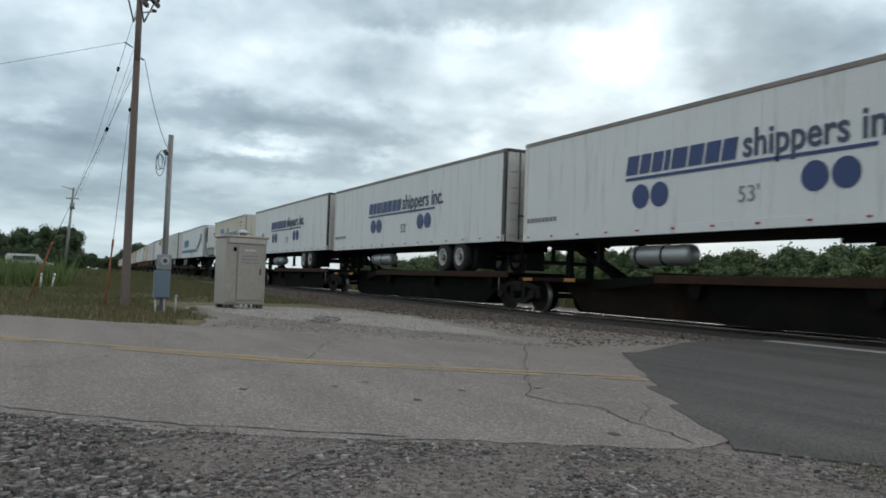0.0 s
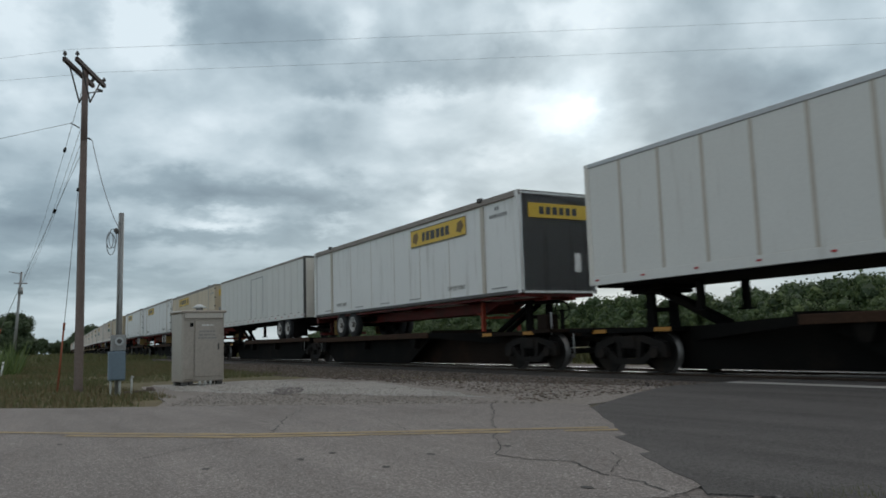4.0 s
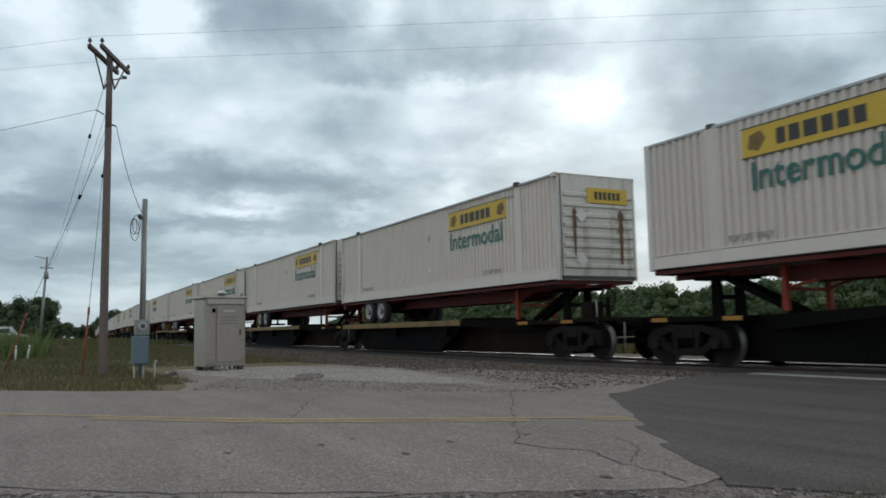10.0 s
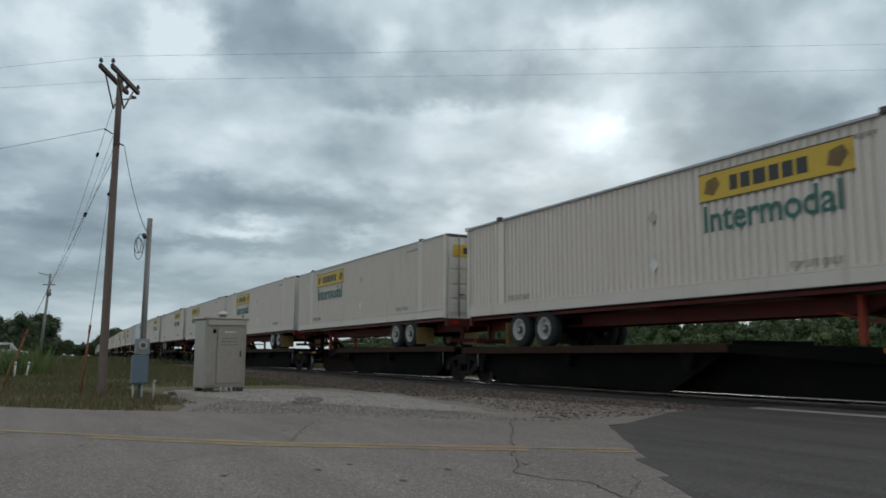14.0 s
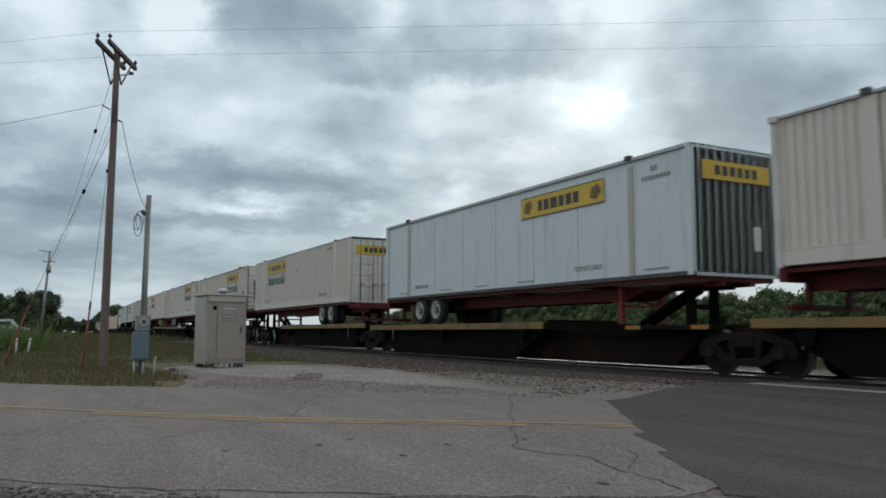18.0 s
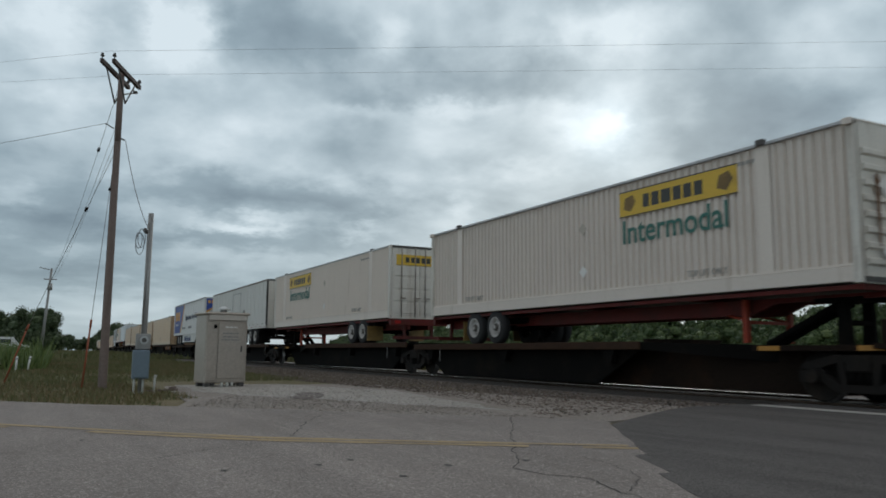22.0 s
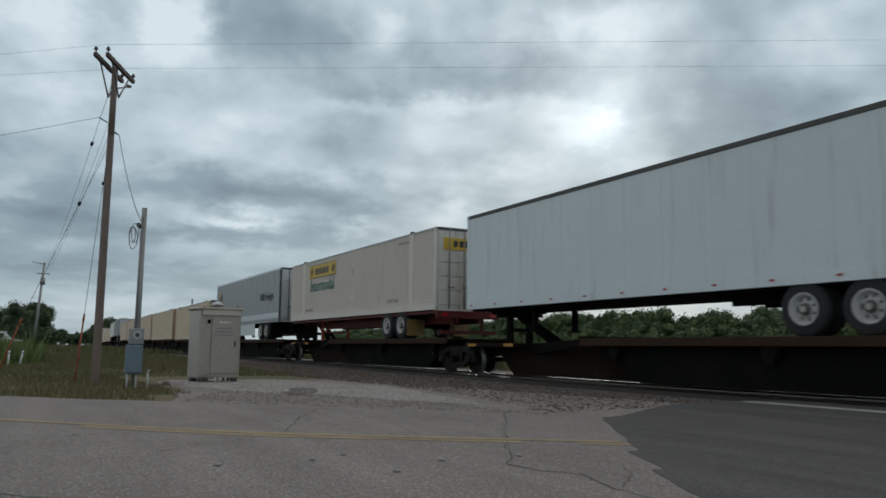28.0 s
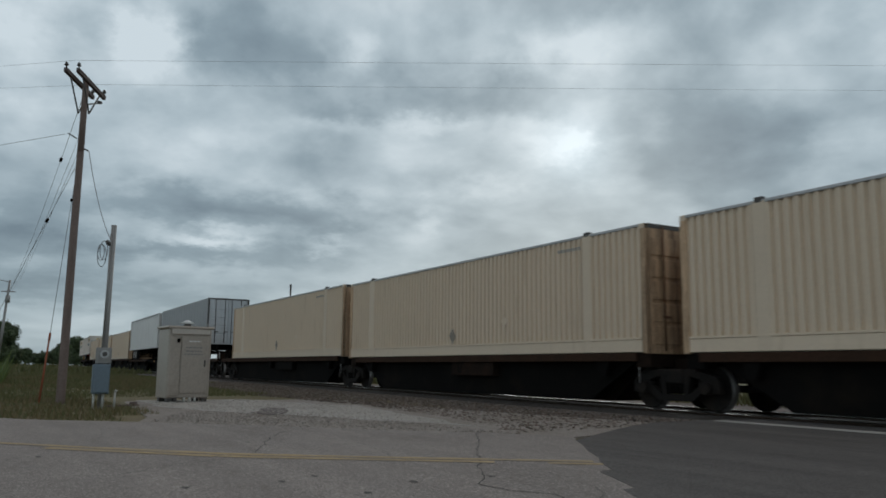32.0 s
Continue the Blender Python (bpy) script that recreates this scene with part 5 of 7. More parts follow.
        for s in (-1, 1):
            part("hitch_leg", prism(B(), [(x - 0.1, 1.86), (x + 0.1, 1.86), (x + 0.13, d - 0.1), (x - 0.13, d - 0.1)], s * 0.36 - 0.06, s * 0.36 + 0.06), M["black"], h)
            part("hitch_brace", rod(B(), (x - nose * 0.2, s * 0.16, 1.84), (x - nose * 1.9, s * 0.16, d - 0.06), 0.085, 8), M["black"], h)
        part("hitch_cross_bar", rod(B(), (x + 0.05, -0.4, 1.45), (x + 0.05, 0.4, 1.45), 0.05, 8), M["black"], h)
        part("hitch_platform", box(B(), x - 1.5, x + 1.3, -1.15, 1.15, d - 0.2, d - 0.09, 0.01), steel, c)
        part("bridge_plate", box(B(), b * -2.5 - 0.06, b * -2.5 + 0.06, -1.2, 1.2, d - 0.04, d + 0.08), steel, c)
        for q in (5.9, 8.0):
            part("yellow_patch", box(B(), nose * q - 0.25, nose * q + 0.25, -1.158, -1.152, d - 0.19, d - 0.1), M["wornyellow"], c)
    # trucks: one under each joint, carried by the car behind it; two where cars are coupled
    rail_truck(c, fl - 1.6 if front else fl)
    if rear:
        rail_truck(c, -rl + 2.4)
        part("coupler", box(B(), -rl, -rl + 0.9, -0.12, 0.12, 0.72, 0.98, 0.03), M["truck"], c)
        part("end_platform", box(B(), -rl + 0.45, -rl + 1.3, -1.25, 1.25, d - 0.16, d - 0.06, 0.01), steel, c)
        part("step_rail", rod(B(), (-rl + 0.6, -1.22, 0.35), (-rl + 0.6, -1.22, d - 0.1), 0.018, 6), M["post"], c)
    if front:
        part("coupler", box(B(), fl - 0.9, fl, -0.12, 0.12, 0.72, 0.98, 0.03), M["truck"], c)
        part("grab_rail", rod(B(), (fl - 0.5, -1.1, 0.9), (fl - 0.5, -1.1, 1.5), 0.02, 6), M["post"], c)
        part("end_platform", box(B(), fl - 1.2, fl - 0.4, -1.25, 1.25, d - 0.16, d - 0.06, 0.01), steel, c)
        wheel = tube(B(), [(fl - 0.53, -0.7 + 0.24 * math.cos(q * 0.3927), 1.55 + 0.24 * math.sin(q * 0.3927)) for q in range(17)], 0.022, 6)
        for q in range(4):
            rod(wheel, (fl - 0.53, -0.7, 1.55), (fl - 0.53, -0.7 + 0.23 * math.cos(q * 1.5708), 1.55 + 0.23 * math.sin(q * 1.5708)), 0.014, 6)
        part("brake_wheel", wheel, M["black"], c)
        part("brake_stand", box(B(), fl - 0.58, fl - 0.5, -0.74, -0.66, d - 0.1, 1.55), M["black"], c)
        part("valve_box", box(B(), fl - 1.15, fl - 0.7, -1.1, -0.7, d - 0.06, d + 0.34, 0.02), steel, c)
    CAR_CACHE[key] = c
    return c

# ---------------------------------------------------------------- the loads of the train
CT, TR = 16.15, 16.15
H_JB, H_LOW = 2.08, 1.19


def alliance():
    c = semi_trailer(TR, 2.9, "white", "white smooth-sided trailer with dark blue dots and lettering", tank=True, markers=14, doors="grimy", edge="taupe")
    for s in NEAR:
        m = pose(0, s * 1.307, 0, 0, 0, 0 if s < 0 else 180)
        # s < 0: the near side reads with the nose to the right
        x = 4.6 - TR / 2 if s > 0 else TR / 2 - 11.2
        bars(c, x, 3.56, 0.46, (0.42, 0.34, 0.34, 0.16, 0.46, 0.42, 0.4, 0.38), 0.075, M["blue"], m, 0.08, "plain navy name bar")
        bm = B()
        box(bm, x, x + 6.6, -0.004, 0.004, 3.42, 3.49)
        part("underline", bm, M["blue"], c, at=m)
        part("lettering", SHIPPERS, None, c, at=m @ pose(x + 3.65, 0, 3.58))
        me = bpy.data.meshes.get("dot") or mesh_of("dot", rod(B(), (0, -0.004, 0), (0, 0.004, 0), 0.29, 28), M["blue"])
        for q in (0.55, 1.2, 5.35, 6.0):
            part("dot", me, None, c, "round navy dot", at=m @ pose(x + q, 0, 3.02))
        part("lettering", FIFTYTHREE, None, c, at=m @ pose(x + 3.55, 0, 2.66))
        bm = B()
        blocks(bm, x - 4.4, 2.62, 0.12, (0.16,) * 8, 0.03)
        part("stencil", bm, M["gray_ink"], c, at=m)
    return c


def matson():
    L = 12.19
    c = container(L, 2.9, H_JB, "ivory", 0.21, "ivory ribbed container with large royal blue name bars", louvre=False, plain=True)
    for s in NEAR:
        m = pose(0, s * 1.312, 0, 0, 0, 0 if s < 0 else 180)
        z = H_JB + 0.72
        # upright bars stand for the name
        bars(c, -3.75, z, 1.5, (0.36, 0.3, 0.36), 0.19, M["royal"], m, 0.0, "tall royal blue name bar")
        for x, w, h in ((-1.95, 0.98, 1.1), (-0.8, 0.5, 1.45), (-0.12, 0.9, 1.1), (0.98, 1.12, 1.1), (2.3, 1.1, 1.1)):
            bars(c, x, z, h, (w * 0.36, w * 0.36), w * 0.28, M["royal"], m)
        bm = B()
        blocks(bm, 4.0, H_JB + 2.35, 0.14, (0.14,) * 5, 0.04)
        blocks(bm, 4.1, H_JB + 2.1, 0.12, (0.14,) * 3, 0.04)
        part("stencil", bm, M["gray_ink"], c, at=m)
        part("placard", box(B(), 4.7, 4.98, -0.003, 0.003, H_JB + 0.62, H_JB + 0.98), M["orange"], c, "small orange placard", at=m)
        part("corner_sticker", box(B(), 5.2, 5.36, -0.003, 0.003, H_JB + 2.1, H_JB + 2.25), M["orange"], c, at=m)
    rib = mesh_of("nose_rib", prism(B(), [(-0.03, H_JB + 0.2), (0.03, H_JB + 0.2), (0.03, H_JB + 2.75), (-0.03, H_JB + 2.75)], -0.07, 0.07), M["ivory"])
    for k in range(8):
        part("nose_rib", rib, None, c, at=pose(L / 2 - 0.02, -1.05 + k * 0.3, 0))
    part("end_placard", box(B(), L / 2 + 0.012, L / 2 + 0.018, 0.5, 0.75, H_JB + 0.7, H_JB + 1.05), M["orange"], c)
    return c


def marten():
    c = semi_trailer(TR - 0.15, 2.96, "white", "white refrigerated trailer with teal stripe and rising arrow", reefer=True, markers=14)
    for s in NEAR:
        m = pose(0, s * 1.307, 0, 0, 0, 0 if s < 0 else 180)
        f = -s  # the arrow points to the nose on both sides
        bars(c, -6.05 if f > 0 else 2.7, 3.2, 0.74, (0.62, 0.46, 0.46, 0.42, 0.4, 0.46), 0.1, M["teal"], m, 0.16, "plain teal name bar")
        bm = B()
        quads(bm, ((-7.75, 2.74, 2.9), (2.9, 2.74, 2.9), (3.25, 2.86, 3.0), (5.75, 3.78, 4.0)), f)
        part("stripe", bm, M["teal"], c, "teal upper stripe", at=m)
        bm = B()
        quads(bm, ((-7.75, 2.6, 2.737), (3.5, 2.6, 2.737), (3.9, 2.68, 2.96), (6.05, 3.55, 3.84)), f)
        part("lower_stripe", bm, M["navystripe"], c, "navy lower stripe", at=m)
        bm = B()
        for q in (((5.45, 4.12), (5.95, 3.98), (6.1, 4.42)), ((5.95, 3.98), (6.25, 4.22), (6.85, 4.16), (6.4, 3.9)), ((5.95, 3.98), (6.4, 3.9), (6.5, 3.46), (6.1, 3.72)), ((5.7, 3.9), (5.95, 3.98), (6.1, 3.72), (5.75, 3.5))):
            bm.faces.new([bm.verts.new((f * x, 0, z)) for x, z in q])
        part("arrow", bm, M["royal"], c, "dark blue four-pointed star", at=m @ pose(0, -0.004, 0))
        bm = B()
        for x in (-0.15, 0.55):
            bm.faces.new([bm.verts.new((f * x + a, 0, 2.45 + b)) for a, b in ((-0.24, 0), (0, -0.24), (0.24, 0), (0, 0.24))])
        part("placard", bm, M["gray_ink"], c, "two faded gray diamond placards", at=m @ pose(0, -0.005, 0))
    return c


def quads(bm, rows, f):
    """A band through (x, lower z, upper z) stations."""
    for (x, a, b), (u, p, q) in zip(rows, rows[1:]):
        bm.faces.new([bm.verts.new((f * v, 0, w)) for v, w in ((x, a), (u, p), (u, q), (x, b))])


def plate():
    c = semi_trailer(TR, 3.0, "offwhite", "white plate trailer with broad seams and a faded emblem", posts=13, markers=11, doors="grimy")
    for s in NEAR:
        m = pose(0, s * 1.312, 0, 0, 0, 0 if s < 0 else 180)
        bm = B()
        vs = []
        for i in range(20):
            a = radians(50 + i * 260 / 19)
            vs.append((math.cos(a), math.sin(a)))
        x = 3.75 if s > 0 else -3.75
        for (a, b), (p, q) in zip(vs, vs[1:]):
            bm.faces.new([bm.verts.new((x + u * r * 0.9, 0, 3.74 + v * r)) for u, v, r in ((a, b, 0.62), (p, q, 0.62), (p, q, 0.3), (a, b, 0.3))])
        bmesh.ops.remove_doubles(bm, verts=bm.verts, dist=0.001)
        part("emblem", bm, M["faded"], c, "faded tan crescent emblem", at=m)
        bars(c, x + 0.4, 3.62, 0.36, (0.26, 0.26, 0.3, 0.26, 0.26, 0.26), 0.08, M["faded"], m)
    return c


def cdn():
    c = semi_trailer(TR, 2.9, "white", "white trailer with dark blue panel, orange stripe and lettering", skirt="white", markers=12)
    for s in NEAR:
        m = pose(0, s * 1.309, 0, 0, 0, 0 if s < 0 else 180)
        bm = B()
        bm.faces.new([bm.verts.new((x, 0, z)) for x, z in ((-8.0, 2.32), (-4.6, 2.32), (-2.7, 4.86), (-8.0, 4.86))])
        part("blue_panel", bm, M["royal"], c, "dark blue painted panel", at=m)
        bm = B()
        bm.faces.new([bm.verts.new((x, 0, z)) for x, z in ((-4.6, 2.32), (-4.2, 2.32), (-2.3, 4.86), (-2.7, 4.86))])
        part("stripe", bm, M["orange"], c, "orange slanting stripe", at=m @ pose(0, -0.004, 0))
        bars(c, -7.6, 3.45, 0.85, (0.75, 0.75, 0.75), 0.2, M["orange"], m @ pose(0, -0.004, 0), 0.0, "plain orange name bar")
        part("lettering", LOGISTICS, None, c, at=m @ pose(-7.3, -0.004, 3.02))
        part("lettering", EXPERIENCE, None, c, at=m @ pose(-1.75, -0.002, 3.42))
        for x, w, h in ((-3.4, 1.9, 0.17), (0.0, 1.9, 0.2)):
            part("text_bar", box(B(), x, x + w, -0.002, 0.002, 2.62, 2.62 + h), M["gray_ink"], c, at=m)
        part("lettering", ISO, None, c, at=m @ pose(4.4, -0.002, 2.62))
        if s < 0:
            bm = B()
            bm.faces.new([bm.verts.new((TR / 2 - 0.012, y, z)) for y, z in ((-1.2, 4.86), (0.4, 4.86), (-1.2, 3.85))])
            part("corner_panel", bm, M["royal"], c, "dark blue corner panel")
            bm = B()
            bm.faces.new([bm.verts.new((TR / 2 - 0.0115, y, z)) for y, z in ((-1.2, 3.85), (0.4, 4.86), (0.58, 4.86), (-1.2, 3.72))])
            part("corner_stripe", bm, M["orange"], c, "orange slanting stripe")
            for q in range(3):
                part("corner_mark", box(B(), TR / 2 - 0.011, TR / 2 - 0.006, -1.08 + q * 0.3, -0.88 + q * 0.3, 4.48, 4.72), M["orange"], c, "small orange name bar")
            part("nose_sticker", box(B(), TR / 2 - 0.016, TR / 2 - 0.008, 0.05, 0.4, 3.05, 3.3), M["sticker"], c, "white sticker")
            part("corner_notice", box(B(), TR / 2 - 0.016, TR / 2 - 0.008, 0.1, 0.34, 2.9, 3.2), M["gray_ink"], c)
        part("lettering", MULTIMODAL, None, c, at=m @ pose(-1.8, 0.012, 1.5))
    return c


def side_door_trailer():
    c = semi_trailer(TR, 2.9, "offwhite", "dull white box trailer with a side door and dark vent slots", posts=16, markers=16, doors="grimy", edge="taupe")
    seam = mesh_of("door_seam", box(B(), -0.02, 0.02, -0.004, 0.004, 0.0, 2.2), M["gray_ink"])
    slot = mesh_of("vent_slot", box(B(), -0.14, 0.14, -0.004, 0.004, -0.02, 0.02), M["taupe"])
    for s in NEAR:
        m = pose(0, s * 1.318, 0, 0, 0, 0 if s < 0 else 180)
        for x in (-1.0, 1.35):
            part("door_seam", seam, None, c, at=m @ pose(x, 0, 2.36))
        part("door_head", box(B(), -1.0, 1.35, -0.004, 0.004, 4.54, 4.58), M["gray_ink"], c, at=m)
        for k in range(15):
            part("vent_slot", slot, None, c, at=m @ pose(-7.5 + k * 1.05, 0, 2.34))
        for z in (2.5, 4.5):
            part("nose_bracket", box(B(), TR / 2 - 0.02, TR / 2 + 0.16, s * 1.18 - 0.05, s * 1.18 + 0.05, z, z + 0.12, 0.01), M["darkedge"], c)
        part("nose_pipe", rod(B(), (TR / 2 + 0.12, s * 1.18, 2.5), (TR / 2 + 0.12, s * 1.18, 4.6), 0.035, 8), M["darkedge"], c)
    return c


def silver_freight():
    c = semi_trailer(TR, 2.98, "steelgray", "gray trailer with a brown and gold shield emblem and pale skirt", skirt="bluish", edge="rail", markers=18, doors="silver")
    for s in NEAR:
        m = pose(0, s * 1.309, 0, 0, 0, 0 if s < 0 else 180)
        x = -6.75 if s > 0 else 6.75
        part("rub_rail", box(B(), -TR / 2 + 0.05, TR / 2 - 0.05, s * 1.3 - 0.01, s * 1.3 + 0.022, 2.36, 2.4, 0.004), M["rail"], c, "bright aluminium rub rail")
        part("lower_panel", box(B(), -TR / 2 + 0.02, TR / 2 - 0.02, s * 1.3 - 0.02, s * 1.3 + 0.004, 2.28, 2.6, 0.004), M["rail"], c, "bright aluminium lower side panel")
        bm = B()
        bm.faces.new([bm.verts.new((x + a * 0.55, 0, 3.75 + b * 0.62)) for a, b in ((-1, 1), (0, 1.15), (1, 1), (1, -0.2), (0.6, -0.8), (0, -1.15), (-0.6, -0.8), (-1, -0.2))])
        e = part("emblem", bm, M["brownshield"], c, "brown and gold shield emblem", at=m)
        bm = B()
        blocks(bm, x - 0.34, 3.55, 0.36, (0.18, 0.18, 0.18), 0.07)
        bm.faces.new([bm.verts.new((x + a * 0.55, 0, 3.75 + b * 0.62)) for a, b in ((-1, 1), (0, 1.15), (0.9, 1.0), (-0.2, 0.72), (-0.84, 0.35), (-0.84, -0.5), (-1, -0.2))])
        part("emblem_mark", bm, M["gold"], e, at=pose(0, -0.004, 0))
        part("lettering", FREIGHT, None, c, at=m @ pose(5.15, 0, 3.4))
        bars(c, 4.0, 3.4, 0.4, (0.24, 0.24, 0.22), 0.09, M["dark"], m, 0.0, "dark plain name bar")
    return c


def jb_container():
    return container(CT, 2.9, H_JB, "cream", 0.205, "off-white ribbed container with yellow name board and green lettering", sign=True, doors="grimy")


def tan_container():
    c = container(CT, 2.9, H_LOW, "tan", 0.205, "tan ribbed container with rust-streaked doors", doors="rusty", louvre=False, lift=False)
    for s in NEAR:
        bm = B()
        bm.faces.new([bm.verts.new((-0.2 + a * 0.19, 0, H_LOW + 0.62 + b * 0.25)) for a, b in ((-1, 0), (0, -1), (1, 0), (0, 1))])
        part("placard", bm, M["placard"], c, "gray-brown diamond placard", at=pose(0, s * 1.312, 0, 0, 0, 0 if s < 0 else 180))
    return c


MAKE = {
    "al": alliance, "ma": matson, "mt": marten, "pl": plate,
    "jt": lambda: smooth_container("white", "white smooth-sided container with taupe rails and yellow name board"),
    "jo": lambda: smooth_container("oldcream", "grimy yellowed cream container with a yellow name board", 15.6),
    "jb": lambda: smooth_container("bluish", "pale bluish-white container with a yellow name board"),
    "wt": side_door_trailer,
    "ww": lambda: semi_trailer(TR, 2.9, "white", "plain white box trailer with aluminium rails", markers=12),
    "jc": jb_container, "cd": cdn, "tn": tan_container, "uf": silver_freight,
    "sg": lambda: semi_trailer(TR, 3.0, "steelgray", "dull gray box trailer with upright aluminium posts", posts=18, markers=12, doors="silver"),
    "si": lambda: semi_trailer(TR, 3.0, "bluish", "plain pale gray box trailer with dark rails", edge="darkedge", markers=12),
}
# where each load's trailing end stands at the start (m along the track), its kind, and +1 if its nose leads
LOADS = [
    (-19.91, "al", -1), (-37.18, "al", -1), (-54.37, "al", -1), (-69.75, "ma", 1), (-92.25, "mt", 1), (-112.5, "pl", -1),
    (-131.45, "jt", 1), (-149.09, "wt", -1), (-166.4, "jo", -1), (-183.57, "jt", -1), (-200.76, "jt", -1), (-219.32, "jo", 1),
    (-237.98, "jc", 1), (-258.05, "jc", -1), (-277.51, "jc", 1), (-294.57, "jc", 1), (-311.52, "jc", 1), (-328.28, "jc", 1),
    (-346.2, "jc", -1), (-365, "jc", 1), (-382.74, "jc", -1), (-399.77, "jc", -1), (-417.17, "jc", -1), (-434.6, "jc", 1),
    (-452.06, "jc", 1), (-470.32, "jb", 1), (-490.51, "jc", -1), (-508.74, "jc", 1), (-527.05, "jc", 1), (-546.97, "jc", -1),
    (-565.61, "jc", 1), (-585.46, "jc", -1), (-603.35, "wt", -1), (-622.62, "cd", 1), (-641.6, "tn", -1), (-658.68, "tn", -1),
    (-675.78, "tn", -1), (-693.28, "tn", -1), (-711.8, "si", -1), (-730.08, "jc", -1), (-748.39, "uf", -1), (-766.85, "tn", -1),
    (-784.6, "tn", -1), (-801.53, "tn", -1), (-818.71, "tn", -1), (-835.5, "tn", -1), (-858, "sg", -1), (-875.5, "ww", 1),
    (-893, "tn", -1), (-910, "tn", -1), (-927, "tn", -1), (-945, "jc", 1), (-963, "jc", -1),
]
PROTO, USED = {}, set()


def take(ob):
    """The thing itself the first time, a copy after that."""
    if ob.name in USED:
        return copy_thing(ob, Matrix())
    USED.add(ob.name)
    return ob


# the train gathers a little speed on the way: seconds, metres a second
SPEEDS = [(0, 24.35), (3, 24.38), (6, 24.45), (9, 24.54), (12, 24.65), (15, 24.71), (18, 24.75), (21, 24.79), (24, 24.83), (27, 24.85), (30, 24.85), (32, 24.89)]

# slack running in and out of the couplers near the end: seconds, metres
SLACK = [(29.4, 0.0), (30.0, -0.4), (31.0, -0.3), (32.0, 0.4)]


def run(t):
    """Metres that the train has gone by t."""
    s = 0.0
    for (a, v), (b, w) in zip(SPEEDS, SPEEDS[1:]):
        d = min(max(t - a, 0.0), b - a)
        s += d * (v + 0.5 * (w - v) * d / (b - a))
    for (a, v), (b, w) in zip(SLACK, SLACK[1:]):
        if a < t <= b:
            s += v + (w - v) * (t - a) / (b - a)
    return s


def moment(s):
    """When the train has gone s metres."""
    lo, hi = 0.0, 32.0
    for _ in range(30):
        m = (lo + hi) / 2
        lo, hi = (m, hi) if run(m) < s else (lo, m)
    return lo


def rolling(centre, turned):
    """Rows of a thing whose middle runs along the track."""
    def at(t):
        x = centre + run(t)
        y, z, a = track(x)
        return pose(x, y, z, 0, 0, a + turned)
    stops = [0.0, 29.4, 30.0, 31.0, 32.0] + [moment(x - centre) for x in (-270, -150, -130, -110, -90, -70, -50, -30, -15, 20)]
    return [(q / FPS, at(q / FPS)) for q in sorted({round(q * FPS) for q in stops})]


TRAIN = []


COUPLED = {2, 5, 10, 13, 18, 23, 26, 29, 32, 37, 40, 45}  # a pair of couplers behind these loads, elsewhere a shared truck
SLID = {16: 0.5, 26: -0.4}  # chassis whose wheels are slid along the frame, metres towards the nose
OCHRE_SILLS, RUSTY_SILLS = set(range(14, 19)) | set(range(24, 30)), {33, 34, 35, 38, 39, 40}


def size(kind):
    return {"ma": 12.19, "jo": 15.6}.get(kind, 16.15)


def make_train():
    for i, (end, kind, nose) in enumerate(LOADS):
        NEAR[0] = -nose
        if (kind, nose) not in PROTO:
            PROTO[kind, nose] = MAKE[kind]()
        L = size(kind)
        centre = end + L / 2
        TRAIN.append((take(PROTO[kind, nose]), centre, 0 if nose > 0 else 180))
        ahead = LOADS[i - 1][0] - (end + L) if i else 1.5
        behind = end - (LOADS[i + 1][0] + size(LOADS[i + 1][1])) if i + 1 < len(LOADS) else 1.5
        if kind in ("jc", "ma", "jt", "jo", "jb"):
            k = ("chassis", L, SLID.get(i, 0.0))
            if k not in PROTO:
                PROTO[k] = chassis(L, H_JB, slide=k[2]) if kind != "ma" else chassis(L, H_JB, "black steel container chassis with twin axles", "black")
            TRAIN.append((take(PROTO[k]), centre, 0 if nose > 0 else 180))
        tone = 2 if i in OCHRE_SILLS else 3 if i in RUSTY_SILLS else i * 7 % 2
        car = spine_car(kind == "tn", nose, i - 1 in COUPLED or i == 0, i in COUPLED, tone, round(L / 2 + ahead / 2, 1), round(L / 2 + behind / 2, 1))
        TRAIN.append((take(car), centre, 0))


make_train()

# ---------------------------------------------------------------- roadside things


